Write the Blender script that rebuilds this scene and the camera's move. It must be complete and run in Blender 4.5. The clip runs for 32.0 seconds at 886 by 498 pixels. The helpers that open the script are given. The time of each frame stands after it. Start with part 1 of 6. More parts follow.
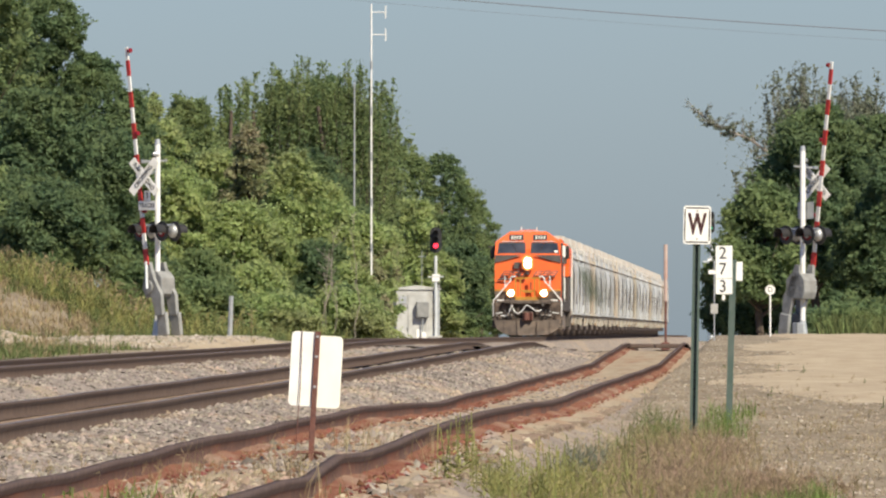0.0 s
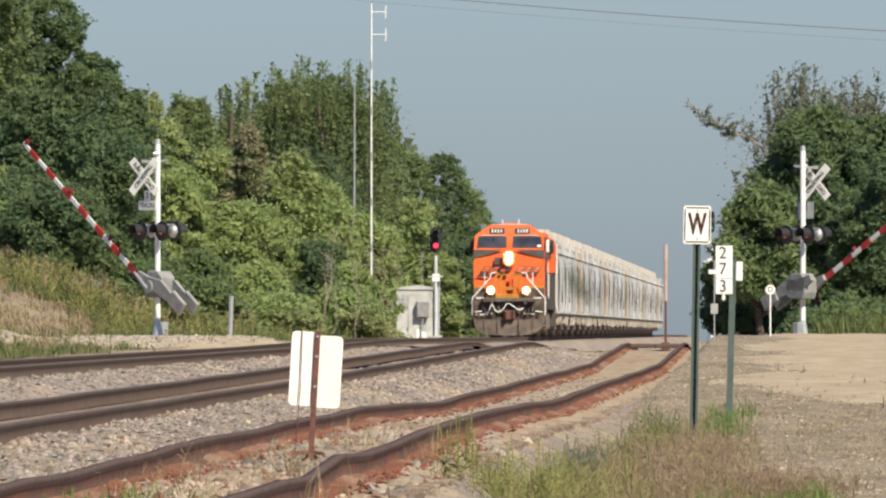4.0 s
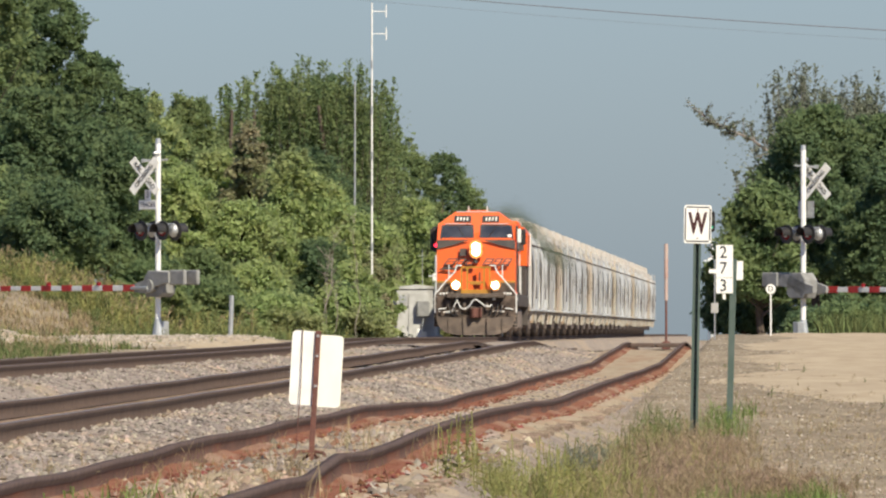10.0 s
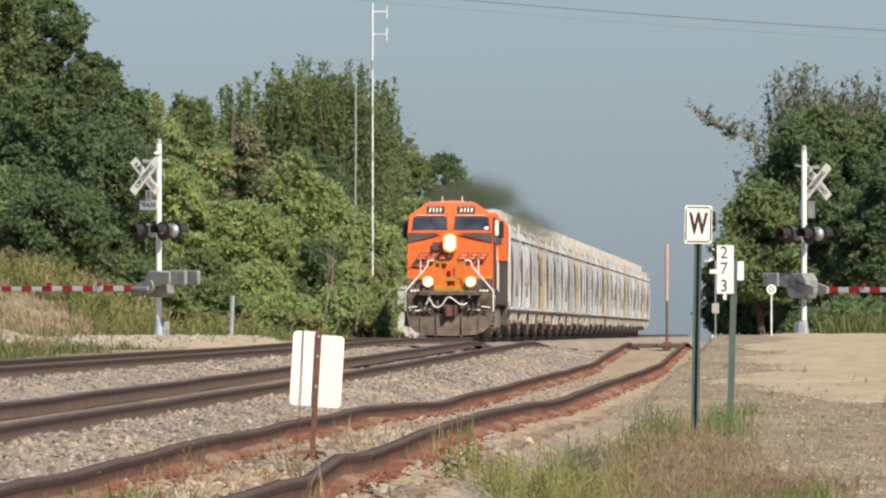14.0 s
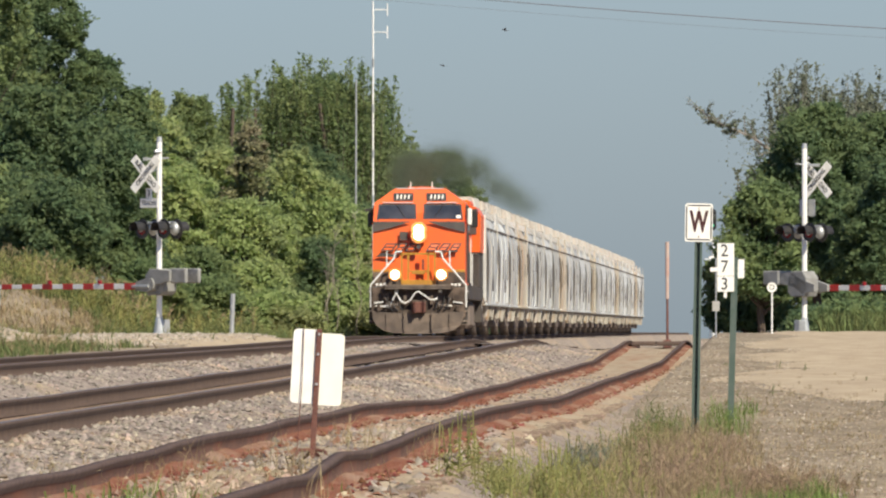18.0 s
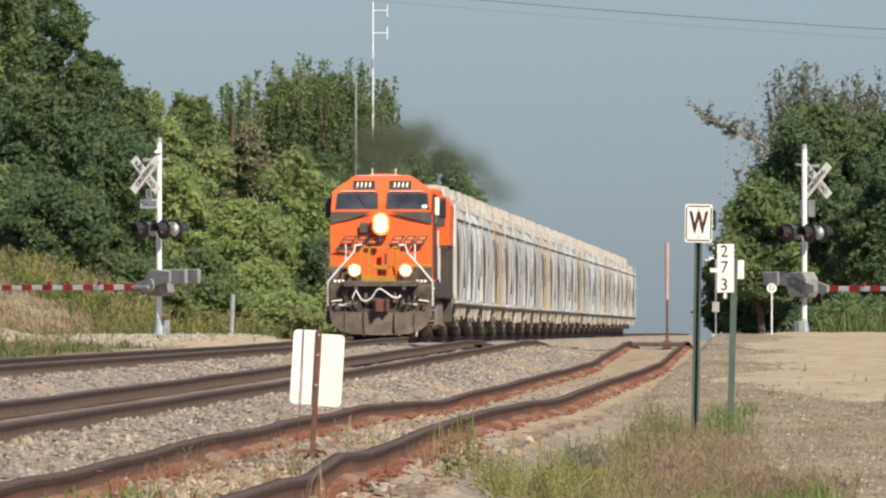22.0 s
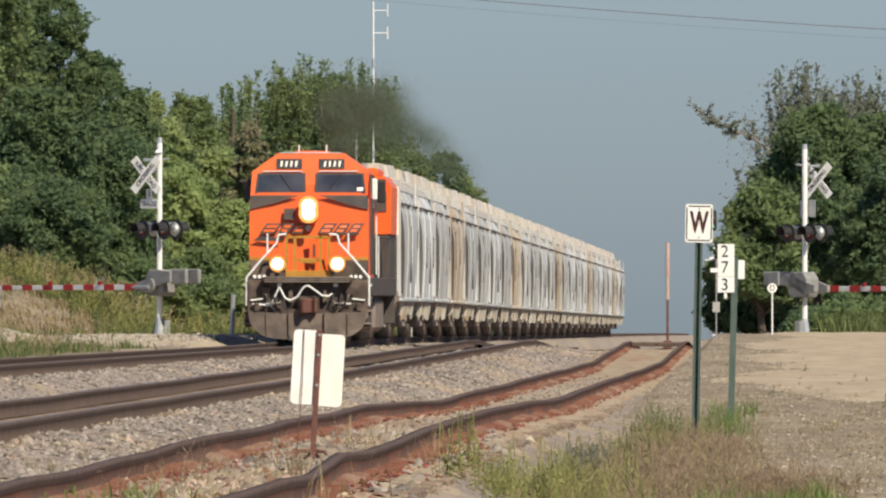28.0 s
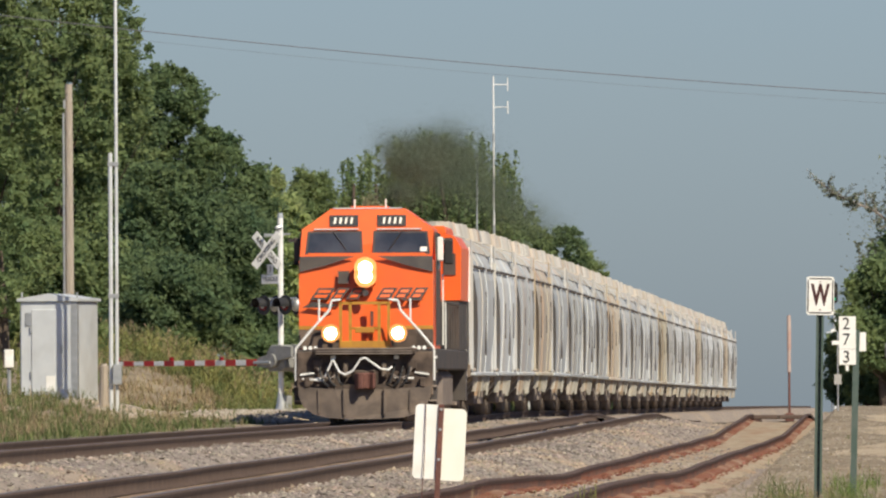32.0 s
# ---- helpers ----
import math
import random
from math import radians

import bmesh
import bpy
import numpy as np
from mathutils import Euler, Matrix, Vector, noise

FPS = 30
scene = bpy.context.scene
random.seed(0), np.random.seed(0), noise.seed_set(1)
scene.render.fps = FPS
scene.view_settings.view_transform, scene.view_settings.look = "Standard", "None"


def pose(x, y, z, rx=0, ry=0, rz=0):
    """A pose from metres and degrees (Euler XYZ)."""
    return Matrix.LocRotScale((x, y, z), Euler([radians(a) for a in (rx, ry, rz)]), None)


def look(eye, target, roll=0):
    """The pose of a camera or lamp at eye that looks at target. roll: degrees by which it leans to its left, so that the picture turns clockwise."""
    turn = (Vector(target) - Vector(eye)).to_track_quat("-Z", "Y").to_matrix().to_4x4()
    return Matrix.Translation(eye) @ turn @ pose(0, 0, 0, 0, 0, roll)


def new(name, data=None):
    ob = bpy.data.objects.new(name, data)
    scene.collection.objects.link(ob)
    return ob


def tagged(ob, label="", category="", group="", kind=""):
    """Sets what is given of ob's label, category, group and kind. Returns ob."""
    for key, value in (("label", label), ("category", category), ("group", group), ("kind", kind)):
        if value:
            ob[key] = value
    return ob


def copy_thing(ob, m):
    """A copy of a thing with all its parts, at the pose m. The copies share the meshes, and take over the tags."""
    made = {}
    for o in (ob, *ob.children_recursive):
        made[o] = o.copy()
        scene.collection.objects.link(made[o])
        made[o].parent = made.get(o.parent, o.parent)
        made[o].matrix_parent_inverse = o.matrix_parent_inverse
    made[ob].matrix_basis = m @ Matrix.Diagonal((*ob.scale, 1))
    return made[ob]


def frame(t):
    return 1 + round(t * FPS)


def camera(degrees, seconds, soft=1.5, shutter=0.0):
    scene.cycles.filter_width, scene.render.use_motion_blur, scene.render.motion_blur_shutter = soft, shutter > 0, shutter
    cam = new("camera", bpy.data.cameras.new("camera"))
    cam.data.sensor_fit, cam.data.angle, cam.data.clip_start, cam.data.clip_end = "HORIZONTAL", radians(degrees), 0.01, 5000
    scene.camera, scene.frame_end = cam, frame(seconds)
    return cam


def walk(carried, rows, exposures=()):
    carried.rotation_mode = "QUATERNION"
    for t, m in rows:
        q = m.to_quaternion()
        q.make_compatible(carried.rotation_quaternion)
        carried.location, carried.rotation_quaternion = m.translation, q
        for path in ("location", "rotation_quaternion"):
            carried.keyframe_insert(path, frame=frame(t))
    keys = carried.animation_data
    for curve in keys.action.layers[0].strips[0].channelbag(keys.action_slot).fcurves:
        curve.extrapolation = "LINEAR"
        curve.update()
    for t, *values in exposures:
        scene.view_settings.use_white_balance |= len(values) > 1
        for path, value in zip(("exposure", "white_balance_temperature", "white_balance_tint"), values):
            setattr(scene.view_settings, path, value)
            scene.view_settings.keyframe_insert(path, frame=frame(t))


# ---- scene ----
# The camera stands on a tripod beside three tracks and looks along them through a long lens (27000 units of focal length
# over a picture 1568 wide). x: to the side, y: along the tracks, z: up from the ground at the tripod.
FOCAL = 27000.0
EYE = 1.6
cam = camera(3.3266, 32.0, soft=2.25)


def aim(dx, dy, lean=0.0):
    """The camera turned by dx to its left and dy up, in parts of FOCAL, from its rest."""
    turn = math.degrees((641 + dx) / FOCAL)
    tilt = math.degrees((157 + dy) / FOCAL)
    return pose(0, 0, EYE, 90 + tilt, 0, turn) @ pose(0, 0, 0, 0, 0, lean)


CAM_ROWS = [
    (0, -1, 1.4, 0), (0.5, -1.8, 2.1, 0), (1, -1.3, 2.8, 0), (1.5, -1.3, 2.2, 0), (2, -1.1, 2.6, 0), (2.5, -1.1, 2.5, 0), (3, -1.3, 1.8, 0),
    (3.5, -0.8, 1.4, 0), (5.5, -1.4, -0, 0), (6, -0.6, -0.4, 0), (6.5, -0.6, 0.5, 0), (7, -0.1, 0.1, 0), (7.5, -0.8, 0.2, 0),
    (8, 0.5, -0.2, 0), (8.5, 0, -0.4, 0), (9, 0, -0, 0), (9.5, -0.3, -0.1, 0), (10, -0.1, -0, 0), (10.5, -0.2, 0.5, 0), (11, 0.5, 0.2, 0),
    (11.5, 0, -0.2, 0), (12, 0.4, -0, 0), (12.5, 1, 0.1, 0), (13, 1, 0.4, 0), (13.5, 1, -0.4, 0), (14, 1.2, 0.6, 0), (14.5, 1, -0.2, 0),
    (16.5, 1.6, -2, 0), (17, 1.5, -2.4, 0), (17.5, 2.1, -3.3, 0), (18, 2, -3, 0), (18.5, 1.8, -2.2, 0), (19, 2.1, -1.9, 0),
    (19.5, 1.6, -1.5, 0), (20, 1.5, -1, 0), (20.5, 2.1, -1.3, 0), (21, 1.7, -1, 0), (21.5, 2.1, -1.9, 0), (22, 1.7, -1.6, 0),
    (22.5, 2, -2.4, 0), (23, 2.3, -2.4, 0), (23.5, 2.4, -2.1, 0), (24, 2.2, -2.9, 0), (24.5, 2.3, -2.4, 0), (25, 2.7, -2.2, 0),
    (25.5, 2.2, -2.1, 0), (27.5, 2.8, -1.9, 0), (28, 2.5, -1.6, 0), (28.5, 2.5, -1.1, 0), (29, 3.6, -1.8, 0), (29.5, 3.7, -2, 0),
    (30, 3.7, -1.9, 0), (30.5, 12.6, 6.2, 0.014), (31, 37.2, 12.1, 0.005), (31.5, 102.5, 61.3, -0.06), (32, 216.4, 130.2, -0.304),
]
walk(cam, [(t, aim(dx, dy, lean)) for t, dx, dy, lean in CAM_ROWS], exposures=[(0.0, 0.41), (6.0, 0.42), (12.0, 0.40), (20.0, 0.40), (23.0, 0.34), (25.0, 0.28), (28.0, 0.24), (30.5, 0.19), (32.0, 0.18)])

# ---- world and sun ----
SUN_EL, SUN_AZ = 43.0, 147.0      # degrees; azimuth clockwise from the tracks' far end
world = bpy.data.worlds.new("sky")
scene.world = world
world.use_nodes = True
wn, wl = world.node_tree.nodes, world.node_tree.links
sky = wn.new("ShaderNodeTexSky")
sky.sky_type = "NISHITA"
sky.sun_disc = False
sky.sun_elevation, sky.sun_rotation = radians(SUN_EL), radians(SUN_AZ)
sky.air_density, sky.dust_density, sky.ozone_density = 1.0, 0.6, 2.0
bgd = wn["Background"]
bgd.inputs[1].default_value = 0.053
tint = wn.new("ShaderNodeMix")
tint.data_type, tint.blend_type = "RGBA", "MULTIPLY"
tint.inputs[0].default_value = 1.0
tint.inputs[7].default_value = (0.82, 1.0, 1.42, 1)
wl.new(sky.outputs[0], tint.inputs[6])
wl.new(tint.outputs[2], bgd.inputs[0])
sun = new("sun", bpy.data.lights.new("sun", "SUN"))
sun.data.energy, sun.data.angle, sun.data.color = 5.0, radians(0.55), (1.0, 0.91, 0.74)
sd = Vector((math.sin(radians(SUN_AZ)) * math.cos(radians(SUN_EL)), math.cos(radians(SUN_AZ)) * math.cos(radians(SUN_EL)), math.sin(radians(SUN_EL))))
sun.matrix_world = look(tuple(sd * 100), (0, 0, 0))


# ---- materials ----
def mat(name, col, rough=0.7, metal=0.0, col2=None, scale=4.0, bump=0.0, bscale=30.0, isl=0.0, col3=None, scale3=0.6, amount3=0.5,
        emit=None, power=0.0, spec=0.4, stretch=(1, 1, 1), obrand=0.0, trans=0.0):
    """A surface with grain (col to col2), larger stains (col3), relief, and variation from piece to piece."""
    m = bpy.data.materials.new(name)
    m.use_nodes = True
    n, l = m.node_tree.nodes, m.node_tree.links
    p = n["Principled BSDF"]
    p.inputs["Roughness"].default_value, p.inputs["Metallic"].default_value = rough, metal
    p.inputs["Specular IOR Level"].default_value = spec
    tc = n.new("ShaderNodeTexCoord")
    mp = n.new("ShaderNodeMapping")
    mp.inputs["Scale"].default_value = stretch
    l.new(tc.outputs["Object"], mp.inputs[0])
    co = mp.outputs[0]
    out = None

    def mix(a, b, fac):
        x = n.new("ShaderNodeMix")
        x.data_type = "RGBA"
        for s, v in ((x.inputs[6], a), (x.inputs[7], b)):
            if isinstance(v, tuple):
                s.default_value = (*v, 1)
            else:
                l.new(v, s)
        if isinstance(fac, float):
            x.inputs[0].default_value = fac
        else:
            l.new(fac, x.inputs[0])
        return x.outputs[2]

    def noise_ramp(sc, lo, hi, detail=5.0):
        t = n.new("ShaderNodeTexNoise")
        t.inputs["Scale"].default_value, t.inputs["Detail"].default_value = sc, detail
        l.new(co, t.inputs["Vector"])
        r = n.new("ShaderNodeMapRange")
        r.inputs[1].default_value, r.inputs[2].default_value = lo, hi
        l.new(t.outputs[0], r.inputs[0])
        return r.outputs[0]

    base = col
    if col2:
        base = mix(col, col2, noise_ramp(scale, 0.35, 0.65))
    if col3:
        f = noise_ramp(scale3, 0.48, 0.68)
        mu = n.new("ShaderNodeMath")
        mu.operation = "MULTIPLY"
        mu.inputs[1].default_value = amount3
        l.new(f, mu.inputs[0])
        base = mix(base, col3, mu.outputs[0])
    if isl or obrand:
        g = n.new("ShaderNodeNewGeometry") if isl else n.new("ShaderNodeObjectInfo")
        h = n.new("ShaderNodeHueSaturation")
        amt = isl or obrand
        for sock, mid, w, seed in ((h.inputs["Value"], 1.0, amt, 1.0), (h.inputs["Hue"], 0.5, amt * 0.06, 7.31)):
            mm = n.new("ShaderNodeMath")
            mm.operation = "MULTIPLY"
            mm.inputs[1].default_value = seed
            l.new(g.outputs["Random Per Island"] if isl else g.outputs["Random"], mm.inputs[0])
            fr = n.new("ShaderNodeMath")
            fr.operation = "FRACT"
            l.new(mm.outputs[0], fr.inputs[0])
            r = n.new("ShaderNodeMapRange")
            r.inputs[3].default_value, r.inputs[4].default_value = mid - w, mid + w
            l.new(fr.outputs[0], r.inputs[0])
            l.new(r.outputs[0], sock)
        if isinstance(base, tuple):
            h.inputs["Color"].default_value = (*base, 1)
        else:
            l.new(base, h.inputs["Color"])
        base = h.outputs[0]
    if isinstance(base, tuple):
        p.inputs["Base Color"].default_value = (*base, 1)
    else:
        l.new(base, p.inputs["Base Color"])
    if bump:
        t = n.new("ShaderNodeTexNoise")
        t.inputs["Scale"].default_value, t.inputs["Detail"].default_value = bscale, 6.0
        l.new(co, t.inputs["Vector"])
        b = n.new("ShaderNodeBump")
        b.inputs["Strength"].default_value, b.inputs["Distance"].default_value = bump, 0.05
        l.new(t.outputs[0], b.inputs["Height"])
        l.new(b.outputs[0], p.inputs["Normal"])
    if emit:
        p.inputs["Emission Color"].default_value = (*emit, 1)
        p.inputs["Emission Strength"].default_value = power
    if trans:
        tl = n.new("ShaderNodeBsdfTranslucent")
        if isinstance(base, tuple):
            tl.inputs[0].default_value = (*base, 1)
        else:
            l.new(base, tl.inputs[0])
        ms = n.new("ShaderNodeMixShader")
        ms.inputs[0].default_value = trans
        l.new(p.outputs[0], ms.inputs[1])
        l.new(tl.outputs[0], ms.inputs[2])
        l.new(ms.outputs[0], n["Material Output"].inputs[0])
    return m


M_GROUND = mat("dry_field_soil", (0.280, 0.228, 0.162), 0.95, col2=(0.180, 0.146, 0.104), scale=2.4, bump=0.6, bscale=9, col3=(0.335, 0.280, 0.200), scale3=0.35, amount3=0.7, spec=0.03, stretch=(1, 0.3, 1))
M_GRAVEL = mat("tan_gravel", (0.45, 0.37, 0.26), 0.95, col2=(0.37, 0.295, 0.205), scale=1.8, bump=0.8, bscale=14, col3=(0.32, 0.255, 0.18), scale3=0.22, amount3=0.35, spec=0.03, stretch=(1, 0.3, 1))
M_BALLAST = mat("grey_ballast", (0.33, 0.28, 0.235), 0.95, col2=(0.23, 0.19, 0.16), scale=5, bump=1.0, bscale=18, col3=(0.38, 0.30, 0.215), scale3=0.42, amount3=0.8, spec=0.03, stretch=(1, 0.3, 1))
M_DIRT = mat("sandy_dirt", (0.40, 0.33, 0.235), 0.95, col2=(0.31, 0.245, 0.17), scale=4, bump=0.8, bscale=16, col3=(0.30, 0.17, 0.105), scale3=0.9, amount3=0.6, spec=0.03, stretch=(1, 0.3, 1))
M_CLOD = mat("dry_clod", (0.315, 0.258, 0.186), 0.95, col2=(0.220, 0.176, 0.126), scale=1.5, isl=0.25, spec=0.02, stretch=(1, 0.3, 1))
M_STONE = mat("ballast_stone", (0.315, 0.272, 0.228), 0.9, col2=(0.200, 0.170, 0.145), scale=1.1, col3=(0.42, 0.32, 0.215), scale3=0.42, amount3=0.85, isl=0.48, bump=0.3, bscale=40, spec=0.05, stretch=(1, 0.3, 1))
M_PALESTONE = mat("pale_limestone_chip", (0.43, 0.38, 0.31), 0.9, col2=(0.33, 0.28, 0.22), scale=1.4, isl=0.35, bump=0.3, bscale=40, spec=0.05)
M_RUSTY = mat("rust_stained_ballast", (0.190, 0.074, 0.048), 0.95, col2=(0.240, 0.118, 0.078), scale=5, bump=0.9, bscale=18, col3=(0.38, 0.30, 0.22), scale3=0.7, amount3=0.6, spec=0.03, stretch=(1, 0.3, 1))
M_RUSTCHIP = mat("rust_stained_chip", (0.225, 0.090, 0.058), 0.95, col2=(0.150, 0.066, 0.046), scale=2.5, isl=0.45, bump=0.3, bscale=40, spec=0.03)
M_RAIL = mat("dark_rail_steel", (0.128, 0.090, 0.070), 0.9, col2=(0.102, 0.073, 0.058), scale=3, bump=0.2, spec=0.06)
M_RAILHEAD = mat("dark_rail_head_side", (0.122, 0.088, 0.071), 0.85, col2=(0.098, 0.071, 0.058), scale=3, spec=0.08)
M_RUSTHEAD = mat("brown_rusted_rail_head", (0.122, 0.086, 0.074), 0.8, col2=(0.092, 0.066, 0.058), scale=3, spec=0.06)
M_RAILTOP = mat("worn_rail_head", (0.20, 0.175, 0.16), 0.5, 0.4, col2=(0.15, 0.13, 0.115), scale=3, spec=0.3)
M_RUSTRAIL = mat("rusted_rail_steel", (0.150, 0.086, 0.066), 0.9, 0.0, col2=(0.112, 0.070, 0.057), scale=3, bump=0.3, col3=(0.205, 0.092, 0.062), scale3=0.5, amount3=0.8, spec=0.05, stretch=(1, 0.5, 2))
M_TIE = mat("weathered_tie", (0.17, 0.12, 0.085), 0.95, col2=(0.26, 0.20, 0.15), scale=5, bump=0.6, bscale=25, obrand=0.3, spec=0.05)
M_ROAD = mat("chip_seal_road", (0.30, 0.27, 0.23), 0.9, col2=(0.24, 0.22, 0.19), scale=3, bump=0.5, bscale=20)
M_WHITE = mat("white_paint", (0.80, 0.79, 0.75), 0.5, col2=(0.70, 0.69, 0.64), scale=3, bump=0.1)
M_SIGN = mat("white_sign_face", (0.86, 0.845, 0.79), 0.4, col2=(0.76, 0.74, 0.66), scale=4)
M_CREAM = mat("cream_sign_face", (0.86, 0.835, 0.73), 0.4, col2=(0.81, 0.78, 0.66), scale=4)
M_BLACK = mat("black_paint", (0.02, 0.02, 0.022), 0.5, col2=(0.035, 0.033, 0.03), scale=5)
M_DBROWN = mat("dark_brown_letter", (0.06, 0.02, 0.018), 0.5)
M_RED = mat("red_reflective", (0.48, 0.035, 0.03), 0.45, col2=(0.38, 0.03, 0.025), scale=6)
M_GALV = mat("galvanised_steel", (0.50, 0.51, 0.50), 0.45, 0.6, col2=(0.40, 0.41, 0.40), scale=5, bump=0.1)
M_GATE = mat("weathered_grey_casting", (0.30, 0.30, 0.285), 0.75, col2=(0.215, 0.215, 0.205), scale=3.5, bump=0.3, bscale=12, col3=(0.20, 0.19, 0.17), scale3=1.6, amount3=0.5, spec=0.15)
M_DULLALU = mat("weathered_aluminium", (0.52, 0.52, 0.49), 0.7, 0.1, col2=(0.41, 0.41, 0.385), scale=2, col3=(0.24, 0.22, 0.19), scale3=1.2, amount3=0.6, spec=0.2)
M_ALU = mat("dull_aluminium", (0.66, 0.68, 0.67), 0.5, 0.25, col2=(0.58, 0.60, 0.59), scale=2, col3=(0.40, 0.38, 0.34), scale3=0.8, amount3=0.4)
M_GREENPOST = mat("green_post_paint", (0.060, 0.092, 0.074), 0.6, col2=(0.085, 0.112, 0.094), scale=6)
M_RUSTPOST = mat("rusty_steel_post", (0.17, 0.07, 0.05), 0.8, col2=(0.11, 0.05, 0.04), scale=9, bump=0.3)
M_FADED = mat("sun_faded_red_paint", (0.44, 0.27, 0.22), 0.8, col2=(0.50, 0.40, 0.34), scale=3)
M_WOODPOLE = mat("weathered_pole_wood", (0.42, 0.36, 0.29), 0.9, col2=(0.33, 0.28, 0.22), scale=6, bump=0.4, stretch=(6, 6, 0.5))
M_CABLE = mat("cable", (0.13, 0.13, 0.14), 0.7)
M_CONC = mat("concrete", (0.42, 0.41, 0.38), 0.9, col2=(0.34, 0.33, 0.30), scale=6, bump=0.3)
M_ORANGE = mat("orange_paint", (0.80, 0.135, 0.02), 0.38, col2=(0.74, 0.12, 0.02), scale=2, col3=(0.55, 0.11, 0.03), scale3=1.3, amount3=0.35, spec=0.45)
M_YELLOW = mat("yellow_paint", (0.47, 0.235, 0.03), 0.5, col2=(0.38, 0.18, 0.03), scale=6)
# Besides soot and dust, this black and the underframe are lifted for haze.
M_LBLACK = mat("sooty_black_paint", (0.062, 0.055, 0.054), 0.7, col2=(0.092, 0.080, 0.070), scale=3, col3=(0.12, 0.092, 0.072), scale3=1.0, amount3=0.5, spec=0.12)
M_UNDER = mat("dusty_underframe", (0.185, 0.150, 0.126), 0.9, col2=(0.245, 0.200, 0.168), scale=3, bump=0.3, col3=(0.30, 0.25, 0.20), scale3=1.5, amount3=0.5, spec=0.08)
M_PILOT = mat("grimy_pilot", (0.115, 0.086, 0.068), 0.85, col2=(0.062, 0.048, 0.040), scale=4, bump=0.3, col3=(0.22, 0.165, 0.125), scale3=1.6, amount3=0.8, spec=0.1)
M_PLOW = mat("dusty_plow", (0.150, 0.116, 0.090), 0.85, col2=(0.095, 0.074, 0.06), scale=3.5, bump=0.2, bscale=9, col3=(0.22, 0.165, 0.12), scale3=1.1, amount3=0.7)
M_GLASS = mat("dark_cab_glass", (0.028, 0.034, 0.044), 0.10, spec=0.6, col2=(0.060, 0.068, 0.080), scale=1.5)
M_LAMP = mat("lit_lamp", (1, 0.9, 0.7), 0.4, emit=(1.0, 0.84, 0.55), power=14.0)
# Orange emission on a ring stands in for the glare round the lenses.
M_LAMPGLARE = mat("lamp_glow_ring", (0.35, 0.14, 0.05), 0.5, emit=(1.0, 0.40, 0.11), power=0.7)
M_REDLAMP = mat("lit_red_lamp", (0.6, 0.02, 0.03), 0.4, emit=(1.0, 0.03, 0.06), power=3.0)
M_REDLENS = mat("unlit_red_lens", (0.20, 0.012, 0.015), 0.25)
M_GREENLAMP = mat("lit_green_lamp", (0.02, 0.5, 0.2), 0.4, emit=(0.05, 1.0, 0.45), power=0.35)
M_TRUNK = mat("tree_bark", (0.13, 0.10, 0.075), 0.95, col2=(0.08, 0.06, 0.045), scale=5, bump=0.6)
M_BARE = mat("bare_grey_twig", (0.29, 0.25, 0.21), 0.9, col2=(0.22, 0.19, 0.155), scale=5)


def leafmat(name, a, b, var=0.35, trans=0.25, c=None):
    return mat(name, a, 0.9, col2=b, scale=0.9, isl=var, trans=trans, spec=0.04, col3=c, scale3=0.32, amount3=0.7)


M_LEAF_DARK = leafmat("dark_green_leaves", (0.120, 0.186, 0.099), (0.188, 0.247, 0.118), 0.14, 0.55, (0.200, 0.252, 0.098))
M_LEAF_MID = leafmat("mid_green_leaves", (0.166, 0.238, 0.112), (0.250, 0.308, 0.132), 0.14, 0.55, (0.262, 0.295, 0.120))
M_LEAF_LIGHT = leafmat("yellow_green_leaves", (0.328, 0.418, 0.174), (0.405, 0.462, 0.192), 0.14, 0.55, (0.280, 0.280, 0.160))
M_LEAF_BROWN = leafmat("browning_leaves", (0.340, 0.310, 0.195), (0.290, 0.315, 0.155), 0.3, 0.5, (0.33, 0.27, 0.19))
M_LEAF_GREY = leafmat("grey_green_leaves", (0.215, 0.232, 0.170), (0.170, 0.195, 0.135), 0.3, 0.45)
M_GRASS = leafmat("green_grass", (0.155, 0.185, 0.072), (0.125, 0.150, 0.060), 0.4, 0.3)
M_DRYGRASS = leafmat("dry_grass", (0.36, 0.285, 0.165), (0.27, 0.215, 0.125), 0.4, 0.3)
M_BRIGHTGRASS = leafmat("bright_green_weed", (0.185, 0.250, 0.075), (0.160, 0.215, 0.070), 0.35, 0.35)
M_YWEED = leafmat("yellow_green_weed", (0.31, 0.30, 0.11), (0.235, 0.245, 0.09), 0.35, 0.35)
M_SEED = leafmat("brown_seed_head", (0.37, 0.265, 0.185), (0.30, 0.225, 0.150), 0.4, 0.4)


# ---- mesh helpers ----
def link(name, bm, material, parent=None, label="", smooth=False):
    me = bpy.data.meshes.new(name)
    bm.normal_update()
    bm.to_mesh(me)
    bm.free()
    if smooth:
        me.shade_smooth()
    for m in (material if isinstance(material, (list, tuple)) else (material,)):
        me.materials.append(m)
    ob = new(name, me)
    if parent:
        ob.parent = parent
    if label:
        ob["label"] = label
    return ob


def part(name, bm, material, parent, label="", smooth=False):
    """ONE mesh object under a thing or a part."""
    return link(name, bm, material, parent, label, smooth)


def thing(name, label, category, group="", kind="", at=None):
    ob = tagged(new(name), label, category, group, kind)
    if at is not None:
        ob.matrix_basis = at
    return ob


